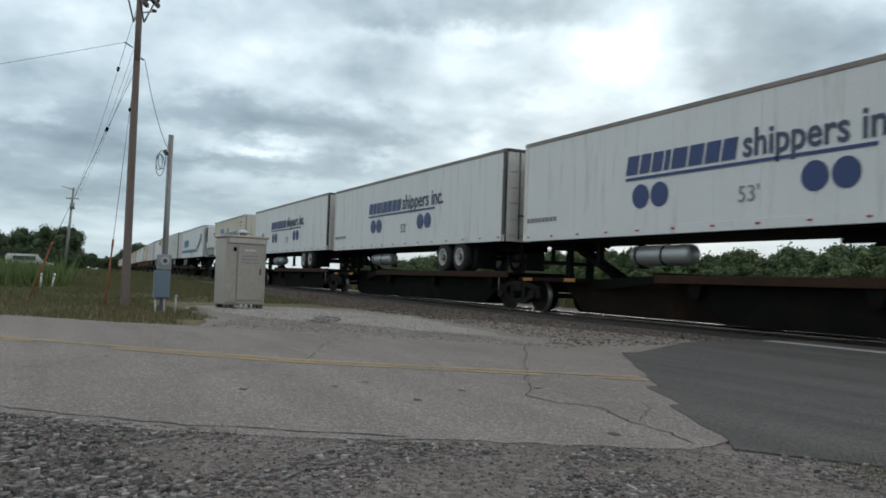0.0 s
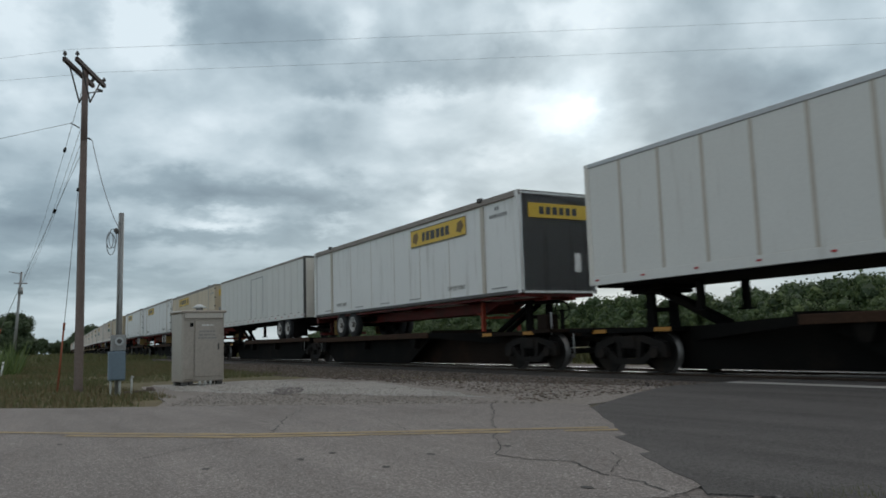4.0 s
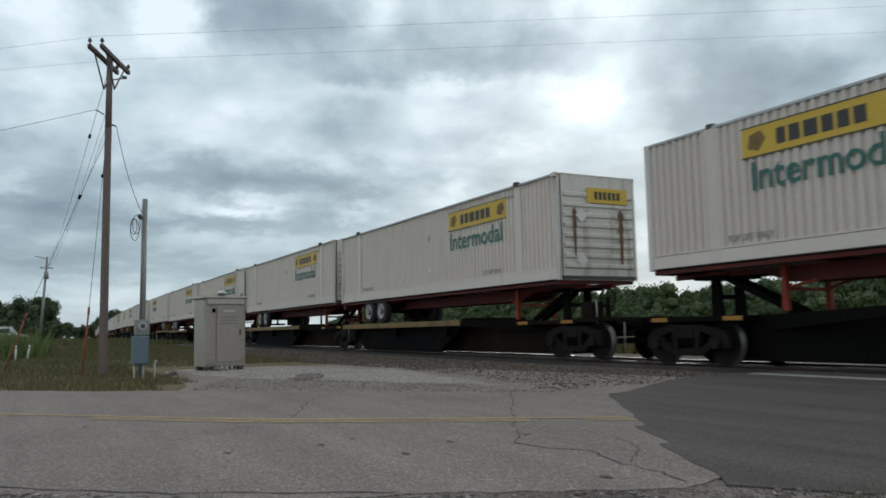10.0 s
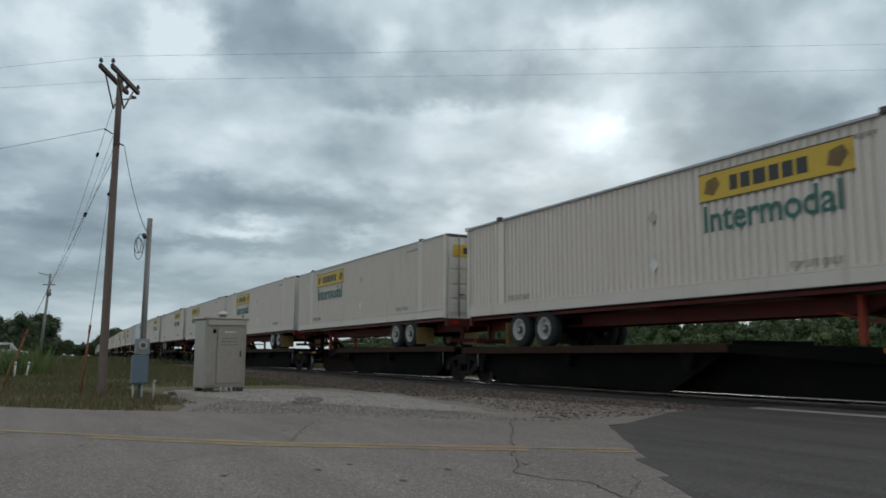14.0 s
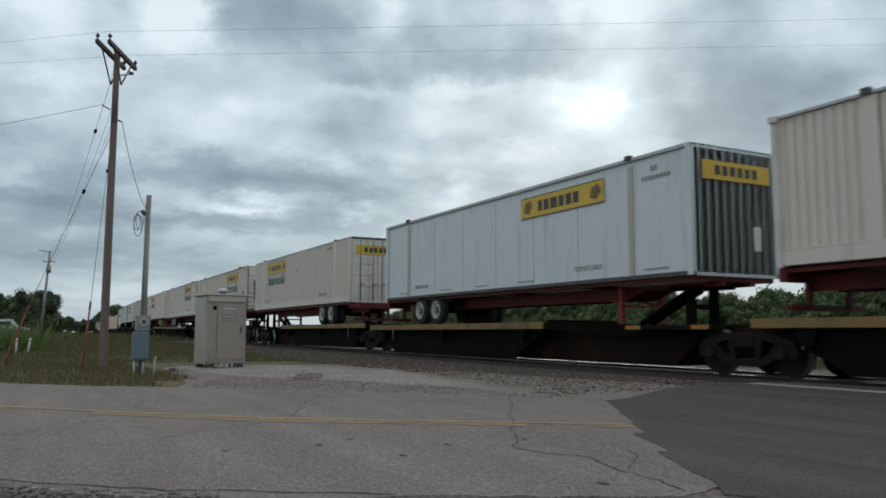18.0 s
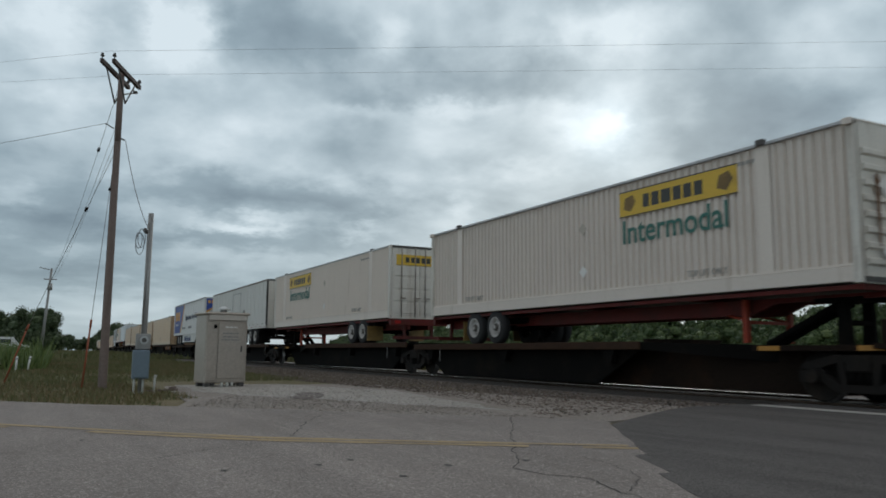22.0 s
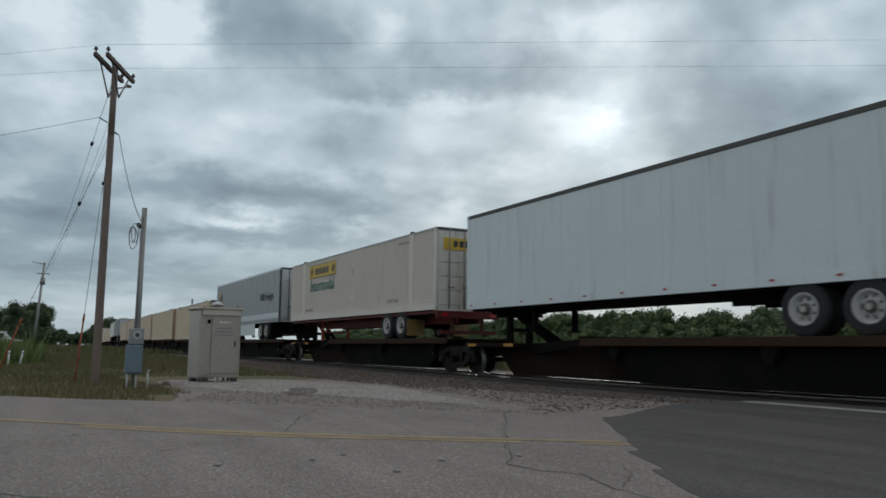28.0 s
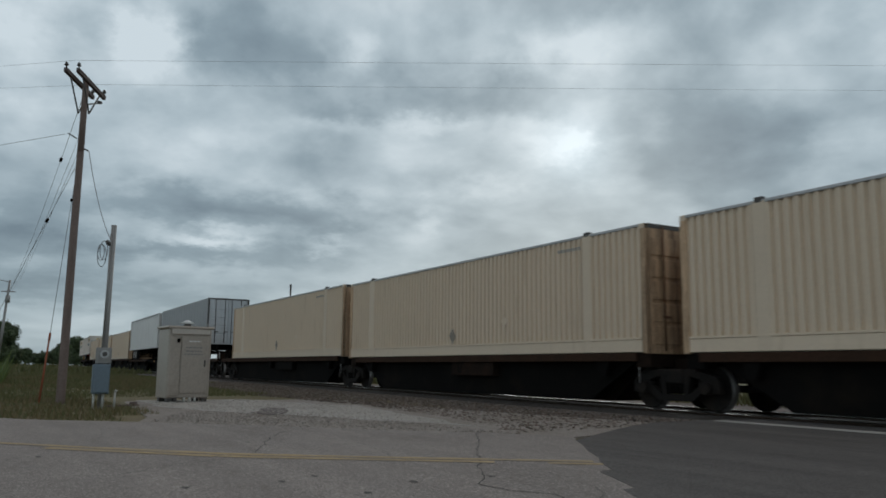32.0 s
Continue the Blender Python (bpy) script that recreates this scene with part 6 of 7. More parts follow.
def cabinet():
    c = thing("equipment_cabinet", "weathered aluminium signal equipment cabinet standing on pale gravel", "cabinet", m=pose(-20.95, 4.72, -0.01, 0, 0, 8))
    w, d, h = 0.56, 0.78, 1.92
    part("shell", box(B(), -d, 0.0, -w, w, 0.1, h - 0.06, 0.03), M["cabinet"], c)
    part("roof_cap", box(B(), -d - 0.05, 0.06, -w - 0.05, w + 0.05, h - 0.07, h, 0.025), M["cabinet"], c)
    dr = part("door", box(B(), 0.0, 0.035, -w + 0.33, w - 0.1, 0.22, h - 0.26, 0.012), M["cabinet"], c, "flush aluminium door")
    part("door_handle", box(B(), 0.035, 0.075, w - 0.19, w - 0.16, 0.9, 1.06, 0.006), M["darkedge"], dr)
    part("side_panel", box(B(), 0.0, 0.028, -w + 0.02, -w + 0.31, 0.16, h - 0.26, 0.015), M["cabinet"], c)
    part("top_hood", prism(B(), [(0.0, h - 0.22), (0.05, h - 0.20), (0.03, h - 0.07), (0.0, h - 0.07)], -w + 0.06, w - 0.06), M["cabinet"], c)
    part("latch", box(B(), 0.028, 0.055, -w + 0.2, -w + 0.28, h - 0.42, h - 0.32, 0.008), M["black"], c, "black square latch")
    for i, (y0, y1, z) in enumerate(((-0.05, 0.27, 1.52), (-0.12, 0.3, 1.36), (-0.12, 0.3, 1.27), (-0.15, 0.33, 1.19))):
        bm = B()
        x = y0
        r = random.Random(i)
        while x < y1:
            q = r.uniform(0.04, 0.1)
            box(bm, 0.034, 0.038, x, min(x + q, y1), z, z + 0.035)
            x += q + 0.02
        part("notice_line", bm, M["gray_ink"] if i else M["white"], dr)
    part("vent_stem", rod(B(), (-0.35, 0.02, h - 0.01), (-0.35, 0.02, h + 0.1), 0.09, 14), M["post"], c)
    part("vent_hood", rod(B(), (-0.35, 0.02, h + 0.08), (-0.35, 0.02, h + 0.17), 0.2, 18, 0.05), M["white"], c, "white mushroom vent hood")
    for x in (-0.65, -0.1):
        for y in (-0.45, 0.45):
            part("foot", box(B(), x - 0.07, x + 0.07, y - 0.07, y + 0.07, 0.0, 0.11), M["darkedge"], c)
    part("base_rail", box(B(), -0.72, -0.02, -0.35, -0.27, 0.03, 0.11), M["darkedge"], c)
    for y in (-0.08, 0.06, 0.2):
        part("cable_pipe", rod(B(), (-0.03, y, 0.0), (-0.03, y, 0.12), 0.035, 8), M["conduit"], c)
    part("lift_eye", rod(B(), (-0.1, 0.48, h), (-0.1, 0.48, h + 0.09), 0.03, 8), M["post"], c)


PX, PY = -20.55, 1.76


def main_pole():
    c = thing("utility_pole", "tall weathered brown wooden utility pole with double crossarm", "utility pole", "poles", pose(PX, PY, 0.0))
    bm = B()
    z = [-0.05, 2.0, 4.0, 6.0, 7.86]
    for a, b in zip(z, z[1:]):
        rod(bm, (0.02 * a / 8 + 0, 0.0, a), (0.02 * b / 8, 0, b), 0.102 - 0.004 * a, 14, 0.102 - 0.004 * b, cap=(b == z[-1]))
    part("shaft", bm, M["pole"], c)
    u = Vector((-1.9, 0.85, 0)).normalized()
    v = Vector((-u.y, u.x, 0))
    for s in (-1, 1):
        o = v * (0.14 * s)
        bm = B()
        a, b = -u * 0.98 + o, u * 0.98 + o
        pts = []
        for q in (a, b):
            for dy in (-0.04, 0.04):
                for dz in (-0.05, 0.05):
                    pts.append(bm.verts.new(q + v * dy + Vector((0, 0, 7.72 + dz))))
        for f in ((0, 1, 3, 2), (4, 6, 7, 5), (0, 4, 5, 1), (2, 3, 7, 6), (0, 2, 6, 4), (1, 5, 7, 3)):
            bm.faces.new([pts[i] for i in f])
        part("crossarm", bm, M["armwood"], c, "dark weathered timber crossarm")
        for e in (-1, 1):
            part("arm_brace", rod(B(), u * (0.62 * e) + o + Vector((0, 0, 7.66)), Vector((0, 0, 6.98)) + o * 0.9, 0.02, 6), M["darkedge"], c)
            p = u * (0.94 * e) + o
            part("insulator", lathe(B(), [(0.012, -0.055), (0.02, -0.01), (0.05, 0.0), (0.045, 0.03), (0.03, 0.05), (0.035, 0.065), (0.01, 0.085)], 10), M["darkedge"], c, "brown glazed insulator", at=pose(p.x, p.y, 7.84, 90, 0, 0))
    arm = part("lamp_arm", rod(B(), (0.06, 0.05, 7.2), (0.0, 0.33, 7.3), 0.018, 8), M["post"], c)
    part("lamp_head", rod(B(), (0.0, 0.29, 7.32), (0.0, 0.4, 7.32), 0.05, 10, 0.03), M["darkedge"], arm)
    part("drop_bracket", rod(B(), (0, 0.08, 6.1), (0, 0.17, 6.06), 0.02, 6), M["darkedge"], c)
    part("side_bracket", rod(B(), (0, -0.1, 6.33), (0.1, -0.3, 6.4), 0.015, 6), M["darkedge"], c)
    part("cable_riser", rod(B(), (-0.15, -0.07, 0.0), (-0.1, -0.06, 5.2), 0.02, 6), M["darkedge"], c)


def far_pole():
    c = thing("utility_pole", "slender gray utility pole standing in tall weeds by the trees", "utility pole", "poles", pose(-104, 2.05, 0.3, 0, 0.0, 0))
    part("shaft", rod(B(), (0, 0, 0), (0, 0.55, 10.2), 0.2, 10, 0.12), M["post"], c)
    part("lamp_arm", rod(B(), (0, 0.53, 10.0), (0, -0.75, 10.25), 0.05, 6), M["post"], c)
    part("transformer", rod(B(), (0.2, 0.5, 7.6), (0.2, 0.5, 8.4), 0.26, 12), M["post"], c)
    part("crossarm", rod(B(), (0, -0.2, 8.9), (0, 1.2, 8.9), 0.06, 6), M["pole"], c)


def thin_poles():
    for x, y, h in ((-85.6, 30.0, 9.9), (-126.6, 24.0, 7.6)):
        c = thing("signal_pole", "thin dark pole standing beyond the track", "pole", "poles", pose(x, y, height(x, y)))
        part("shaft", rod(B(), (0, 0, 0), (0, 0, h), 0.13, 8, 0.1), M["darkedge"], c)
        part("tip", rod(B(), (0, 0, h), (0, 0, h + 0.3), 0.16, 8, 0.1), M["darkedge"], c)


def wires():
    def wire(name, pts, label, r=0.003):
        tagged(part(name, tube(B(), pts, r), M["wire"]), label, "wire", "overhead wires")
    a, b = (-19.63, 1.40, 7.95), (-21.47, 2.12, 8.08)
    wire("power_line", hang(a, (-4.2, 48.95, 12.5), 0.05), "thin gray power line from the pole across the track")
    wire("power_line", hang(b, (-6.0, 49.7, 12.2), 0.05), "thin gray power line from the pole across the track")
    wire("power_line", hang(a, (-50, -20.0, 12.0), 0.1), "thin gray power line running back along the road")
    wire("power_line", hang(b, (-52, -19.0, 12.8), 0.1), "thin gray power line running back along the road")
    wire("service_line", hang((PX + 0.1, PY - 0.3, 6.4), (-50, -20.0, 7.3), 0.4), "slack service line tied to the pole", 0.006)
    far = (-104.0, 2.6, 9.9)
    for z, sag, r in ((7.35, 0.9, 0.007), (6.4, 0.9, 0.005), (6.0, 0.8, 0.005)):
        wire("telephone_line", hang((PX - 0.1, PY - 0.05, z), (far[0], far[1], far[2] - (7.35 - z) * 0.6), sag), "sagging line strung between two utility poles", r)
    g = thing("guy_wire", "steel guy wires with dark insulators anchored in the grass", "guy wire", m=pose(PX, PY, 0))
    for top, foot, f in ((5.68, (-2.65, -1.62, 1.55), 0.3), (5.3, (-0.25, -0.31, 1.62), 0.12)):
        p, q = Vector((-0.08, -0.06, top)), Vector(foot)
        part("strand", rod(B(), p, q, 0.007, 5), M["wire"], g)
        part("strain_insulator", rod(B(), p.lerp(q, f), p.lerp(q, f + 0.02), 0.035, 8), M["black"], g)
    p, q = Vector((-0.1, -0.05, 7.35)), Vector((far[0] - PX, far[1] - PY, far[2]))
    part("strain_insulator", rod(B(), p.lerp(q, 0.075) - Vector((0, 0, 0.25)), p.lerp(q, 0.079) - Vector((0, 0, 0.26)), 0.045, 8), M["black"], g)
    wire("drop_line", hang((PX + 0.05, PY + 0.18, 6.05), (-18.48, 2.36, 3.55), 0.25), "slack drop line down to the meter post", 0.009)


def meter_post():
    c = thing("meter_post", "gray service post with round electric meter and blue-gray box", "meter post", "poles", pose(-18.5, 2.36, 0))
    part("shaft", rod(B(), (0, 0, -0.02), (0, 0.02, 3.95), 0.068, 12, 0.058), M["post"], c)
    part("conduit", rod(B(), (0.07, -0.04, 1.25), (0.065, -0.035, 3.75), 0.02, 8), M["post"], c)
    part("weather_head", rod(B(), (0.09, -0.07, 3.5), (0.16, -0.12, 3.56), 0.045, 8), M["darkedge"], c)
    mb = part("meter_base", box(B(), 0.08, 0.22, -0.17, 0.13, 0.93, 1.27, 0.015), M["post"], c)
    part("meter", rod(B(), (0.22, -0.02, 1.13), (0.31, -0.02, 1.13), 0.09, 18), M["glass"], mb, "round glass-covered electric meter")
    part("meter_face", rod(B(), (0.30, -0.02, 1.13), (0.315, -0.02, 1.13), 0.05, 14), M["darkedge"], mb)
    bx = part("switch_box", box(B(), 0.08, 0.27, -0.22, 0.12, 0.30, 0.92, 0.02), M["meterbox"], c, "blue-gray steel switch box")
    part("box_cover", box(B(), 0.27, 0.285, -0.20, 0.10, 0.33, 0.89, 0.008), M["meterbox"], bx)
    for y in (-0.16, 0.02):
        part("ground_pipe", rod(B(), (0.15, y, -0.02), (0.15, y, 0.31), 0.025, 8), M["conduit"], c)
    bm = B()
    for k, (cy, cz, rr) in enumerate(((-0.22, 3.32, 0.12), (-0.2, 3.24, 0.16), (-0.17, 3.36, 0.14))):
        tube(bm, [(0.1 + 0.02 * k, cy + rr * 0.55 * math.cos(i * math.pi / 8), cz + rr * 1.5 * math.sin(i * math.pi / 8)) for i in range(17)], 0.009, 5)
    part("cable_coil", bm, M["wire"], c)
    p = thing("vent_pipe", "short pale pipe standing in the grass", "pipe", m=pose(-18.35, 2.62, 0))
    part("pipe", rod(B(), (0, 0, -0.02), (0, 0, 0.34), 0.022, 8), M["conduit"], p)
    part("cap", rod(B(), (0, 0, 0.33), (0, 0.03, 0.38), 0.03, 8), M["conduit"], p)


def stakes():
    for (x, y, z), (dx, dy, h), lab in (((-20.8, 1.33, 0.0), (0.0, 0.12, 1.62), "upright faded orange marker stake in the grass"), ((-23.5, -0.36, 0.0), (0.3, 0.5, 1.55), "leaning faded orange marker stake in the grass")):
        c = thing("marker_stake", lab, "marker stake", "marker stakes", pose(x, y, z))
        part("rod", rod(B(), (0, 0, -0.05), (dx, dy, h), 0.024, 8, 0.02), M["stake"], c)
        part("tip", rod(B(), (dx * 0.9, dy * 0.9, h * 0.9), (dx * 1.01, dy * 1.01, h * 1.01), 0.027, 8), M["stake"], c)
    for x, y, q in ((-33.2, -0.12, 0.03), (-33.6, 0.26, 0.14)):
        c = thing("marker_post", "short white marker post in tall weeds", "marker post", "marker posts", pose(x, y, rise(x)))
        part("post", rod(B(), (0, 0, 0), (0, q * 0.6, 0.6), 0.035, 8), M["vanwhite"], c)
        part("band", rod(B(), (0, q * 0.48, 0.48), (0, q * 0.54, 0.54), 0.039, 8), M["gray_ink"], c)


def plank():
    c = thing("plank", "weathered brown plank lying at the edge of the pad", "plank", m=pose(-18.9, 2.85, 0.02, 0, -4, 35))
    part("board", box(B(), -0.45, 0.45, -0.07, 0.07, -0.02, 0.025, 0.008), M["pole"], c)
    part("nail_block", box(B(), 0.28, 0.4, -0.06, 0.06, 0.025, 0.07, 0.008), M["pole"], c)


def van():
    c = thing("parked_van", "white van parked behind the weeds", "van", m=pose(-97, -1.45, rise(-97) - 0.04, 0, 0, 84))
    outline = [(-2.3, 0.35), (-2.3, 1.75), (-2.1, 1.98), (0.7, 1.98), (1.35, 1.25), (2.25, 1.05), (2.35, 0.35)]
    b = part("body", prism(B(), outline, -0.9, 0.9), M["vanwhite"], c)
    for s in (-1, 1):
        part("side_window", box(B(), -1.6, 0.6, s * 0.9 - 0.01, s * 0.9 + 0.01, 1.3, 1.75), M["window"], b)
        for x in (-1.5, 1.5):
            part("wheel", rod(B(), (x, s * 0.72, 0.33), (x, s * 0.93, 0.33), 0.33, 16), M["rubber"], c)
    part("windscreen", prism(B(), [(0.75, 1.9), (1.3, 1.3), (1.34, 1.32), (0.79, 1.92)], -0.78, 0.78), M["window"], b)


cabinet()
main_pole()
far_pole()
thin_poles()
wires()
meter_post()
stakes()
plank()
van()


# road cracks and spots
def cracks():
    runs = (
        [(-11.07, 3.88), (-9.99, 3.3), (-8.72, 2.76), (-8.01, 2.41), (-7.76, 1.72), (-7.12, 1.01)],
        [(-9.72, 6.24), (-8.91, 5.75), (-8.1, 5.24), (-7.49, 4.81), (-7.0, 4.52), (-6.3, 4.08), (-5.75, 3.78), (-5.41, 3.5), (-5.04, 3.55), (-4.72, 3.71), (-4.15, 3.54), (-3.81, 3.53), (-3.4, 3.42)],
        [(-9.27, 4.04), (-8.68, 4.08), (-7.93, 3.9), (-7.16, 3.66)], [(-9.16, 0.47), (-8.52, 0.25), (-8.08, -0.04), (-7.91, -0.3)],
        [(-12.4, 1.6), (-11.2, 1.49), (-10.18, 1.22), (-9.34, 2.19)], [(-11.57, -0.45), (-9.97, 1.07), (-9.29, 2.58), (-8.62, 4.51), (-7.67, 5.51)],
        [(-5.95, -0.3), (-5.81, -0.21), (-5.33, 0.27), (-4.85, 0.79), (-4.66, 1.15), (-4.37, 1.56), (-4.1, 2.0)],
        [(-6.0, 4.5), (-5.2, 4.35), (-4.6, 4.1), (-4.15, 3.54)])
    r = random.Random(21)
    for k, run in enumerate(runs):
        bm = B()
        prev = None
        pts = []
        for a, b in zip(run, run[1:]):
            n = max(2, int(math.dist(a, b) / 0.09))
            for i in range(n):
                pts.append((a[0] + (b[0] - a[0]) * i / n + r.uniform(-0.025, 0.025), a[1] + (b[1] - a[1]) * i / n + r.uniform(-0.025, 0.025)))
        for i, (x, y) in enumerate(pts):
            q = pts[min(i + 1, len(pts) - 1)]
            o = pts[max(i - 1, 0)]
            t = Vector((q[0] - o[0], q[1] - o[1])).normalized()
            w = (0.011 if k == 6 else 0.008 if k in (0, 1) else 0.004) * r.uniform(0.3, 1.4)
            cur = (bm.verts.new((x - t.y * w, y + t.x * w, 0.0035)), bm.verts.new((x + t.y * w, y - t.x * w, 0.0035)))
            if prev:
                bm.faces.new((prev[0], prev[1], cur[1], cur[0]))
            prev = cur
        tagged(part("road_crack", bm, M["crack"]), "dark crack in the worn asphalt", "crack", "road cracks", "structure")
    for x, y in ((-5.77, 3.11), (-6.41, 2.51), (-6.23, 2.17), (-5.42, 2.54), (-3.87, 3.15), (-6.24, 1.43), (-5.75, 3.85), (-9.6, 2.9), (-8.9, 0.6)):
        bm = B()
        a0 = r.uniform(0, 6)
        bm.faces.new([bm.verts.new((x + math.cos(a0 + i) * r.uniform(0.03, 0.07), y + math.sin(a0 + i) * r.uniform(0.02, 0.045), 0.0045)) for i in range(6)])
        tagged(part("tar_spot", bm, M["crack"]), "small dark tar spot on the road", "tar spot", "tar spots", "structure")


cracks()


# ---------------------------------------------------------------- loose stones, grass, trees
ICO = np.array([(0, 0, 1), (0.894, 0, 0.447), (0.276, 0.851, 0.447), (-0.724, 0.526, 0.447), (-0.724, -0.526, 0.447), (0.276, -0.851, 0.447), (0.724, 0.526, -0.447), (-0.276, 0.851, -0.447), (-0.894, 0, -0.447), (-0.276, -0.851, -0.447), (0.724, -0.526, -0.447), (0, 0, -1)])
ICO_F = np.array([(0, 1, 2), (0, 2, 3), (0, 3, 4), (0, 4, 5), (0, 5, 1), (1, 6, 2), (2, 7, 3), (3, 8, 4), (4, 9, 5), (5, 10, 1), (1, 10, 6), (2, 6, 7), (3, 7, 8), (4, 8, 9), (5, 9, 10), (11, 7, 6), (11, 8, 7), (11, 9, 8), (11, 10, 9), (11, 6, 10)])

BLOCK = np.array([(x, y, z) for x in (-0.75, 0.75) for y in (-0.75, 0.75) for z in (-0.75, 0.75)])
BLOCK_F = np.array([(0, 1, 3, 2), (4, 6, 7, 5), (0, 4, 5, 1), (2, 3, 7, 6), (0, 2, 6, 4), (1, 5, 7, 3)])


def inside(x, y, poly):
    hit = np.zeros(len(x), bool)
    for (x0, y0), (x1, y1) in zip(poly, poly[1:] + poly[:1]):
        c = ((y0 > y) != (y1 > y)) & (x < (x1 - x0) * (y - y0) / (y1 - y0 + 1e-12) + x0)
        hit ^= c
    return hit


def stones(name, n, area, poly, zfun, lo, hi, material, label, seed, bare=0.0):
    rg = np.random.default_rng(seed)
    x, y = rg.uniform(area[0], area[1], n), rg.uniform(area[2], area[3], n)
    keep = inside(x, y, poly)
    if bare:
        keep &= np.array([noise.noise((p * 1.1, q * 1.1, 4.0)) + 0.35 * noise.noise((p * 4, q * 4, 2.0)) for p, q in zip(x, y)]) > bare - 0.5
    x, y = x[keep], y[keep]
    n = len(x)
    s = lo + (hi - lo) * rg.random(n) ** 2.2
    v = BLOCK[None] * rg.uniform(0.5, 1.25, (n, 8, 1)) * (s[:, None, None] * rg.uniform(0.6, 1.25, (n, 1, 3)) * np.array([1, 1, 0.7]))
    a = rg.uniform(0, 6.3, n)
    c, d = np.cos(a)[:, None], np.sin(a)[:, None]
    vx, vy = v[:, :, 0] * c - v[:, :, 1] * d, v[:, :, 0] * d + v[:, :, 1] * c
    z = np.array([zfun(p, q) for p, q in zip(x, y)]) if callable(zfun) else np.full(n, zfun)
    co = np.stack([vx + x[:, None], vy + y[:, None], v[:, :, 2] + (z + s * 0.25)[:, None]], 2).reshape(-1, 3)
    f = (BLOCK_F[None] + (np.arange(n) * 8)[:, None, None]).reshape(-1, 4)
    me = raw_mesh(name, co.tolist(), f.tolist(), material)
    tagged(part(name, me, None), label, "gravel", kind="stuff")


def island_mat(name, cols, rough=0.9):
    """Each loose piece takes its own tone."""
    m = bpy.data.materials.new(name)
    m.use_nodes = True
    nt = m.node_tree
    g, rp, no, mx = nt.nodes.new("ShaderNodeNewGeometry"), nt.nodes.new("ShaderNodeValToRGB"), nt.nodes.new("ShaderNodeTexNoise"), nt.nodes.new("ShaderNodeMix")
    nt.links.new(g.outputs["Random Per Island"], rp.inputs[0])
    cr = rp.color_ramp
    cr.elements[0].color, cr.elements[1].color = (*cols[0], 1), (*cols[-1], 1)
    for i, c in enumerate(cols[1:-1]):
        cr.elements.new((i + 1) / (len(cols) - 1)).color = (*c, 1)
    no.inputs["Scale"].default_value, no.inputs["Detail"].default_value = 45.0, 4
    tc = nt.nodes.new("ShaderNodeTexCoord")
    nt.links.new(tc.outputs["Object"], no.inputs["Vector"])
    mx.data_type, mx.blend_type = "RGBA", "OVERLAY"
    mx.inputs["Factor"].default_value = 0.5
    nt.links.new(rp.outputs[0], mx.inputs["A"]), nt.links.new(no.outputs[0], mx.inputs["B"])
    bs = nt.nodes["Principled BSDF"]
    bs.inputs["Roughness"].default_value = rough
    nt.links.new(mx.outputs["Result"], bs.inputs["Base Color"])
    return m


M["stone"] = island_mat("loose_gravel_stone", [(0.085, 0.078, 0.075), (0.16, 0.147, 0.14), (0.25, 0.232, 0.22), (0.21, 0.168, 0.15), (0.19, 0.178, 0.175), (0.44, 0.415, 0.39)])
M["stone2"] = island_mat("loose_ballast_stone", [(0.08, 0.066, 0.055), (0.14, 0.115, 0.094), (0.20, 0.168, 0.14), (0.18, 0.13, 0.105), (0.33, 0.29, 0.25)])
M["stone4"] = island_mat("trodden_loose_stone", [(0.20, 0.175, 0.155), (0.30, 0.27, 0.24), (0.36, 0.325, 0.295), (0.28, 0.235, 0.20), (0.48, 0.445, 0.405)])
M["stone3"] = island_mat("pale_loose_stone", [(0.34, 0.32, 0.285), (0.44, 0.415, 0.375), (0.52, 0.495, 0.45), (0.38, 0.345, 0.30), (0.62, 0.60, 0.55)])
M["grassblade"] = island_mat("grass_blade", [(0.092, 0.108, 0.036), (0.118, 0.128, 0.045), (0.14, 0.138, 0.054), (0.165, 0.146, 0.064)], 0.7)
M["weed"] = island_mat("tall_weed_leaf", [(0.07, 0.115, 0.03), (0.11, 0.165, 0.042), (0.16, 0.205, 0.06)], 0.65)
M["leaf"] = island_mat("tree_foliage", [(0.032, 0.055, 0.02), (0.052, 0.088, 0.028), (0.075, 0.115, 0.036), (0.115, 0.155, 0.048)], 0.6)
M["leafdark"] = island_mat("far_tree_foliage", [(0.036, 0.058, 0.026), (0.056, 0.085, 0.034), (0.08, 0.112, 0.045)], 0.65)

ROADSIDE = [(-3.3, 3.45), (-3.68, 2.6), (-4.3, 1.4), (-5.25, 0.2), (-5.85, -0.25), (-9, -5.5), (-6.5, -5.5), (-3.5, -0.8), (-2.6, 1.2), (-1.8, 2.2), (-0.9, 4.2), (-1.4, 5.2), (-2.6, 4.2), (-3.1, 3.62)]
stones("fine_gravel", 60000, (-8, -0.8, -4.5, 5.2), ROADSIDE, -0.008, 0.004, 0.012, M["stone"], "fine gray gravel trodden in beside the road", 51)
stones("loose_gravel", 90000, (-8, -0.8, -4.5, 5.2), ROADSIDE, -0.008, 0.006, 0.023, M["stone"], "loose gray gravel stones beside the road", 5, bare=0.45)
COARSE = [(-5.0, 0.2), (-5.9, -0.5), (-9, -5.5), (-6.5, -5.5), (-3.5, -0.8), (-2.9, 0.7), (-3.6, 0.6)]
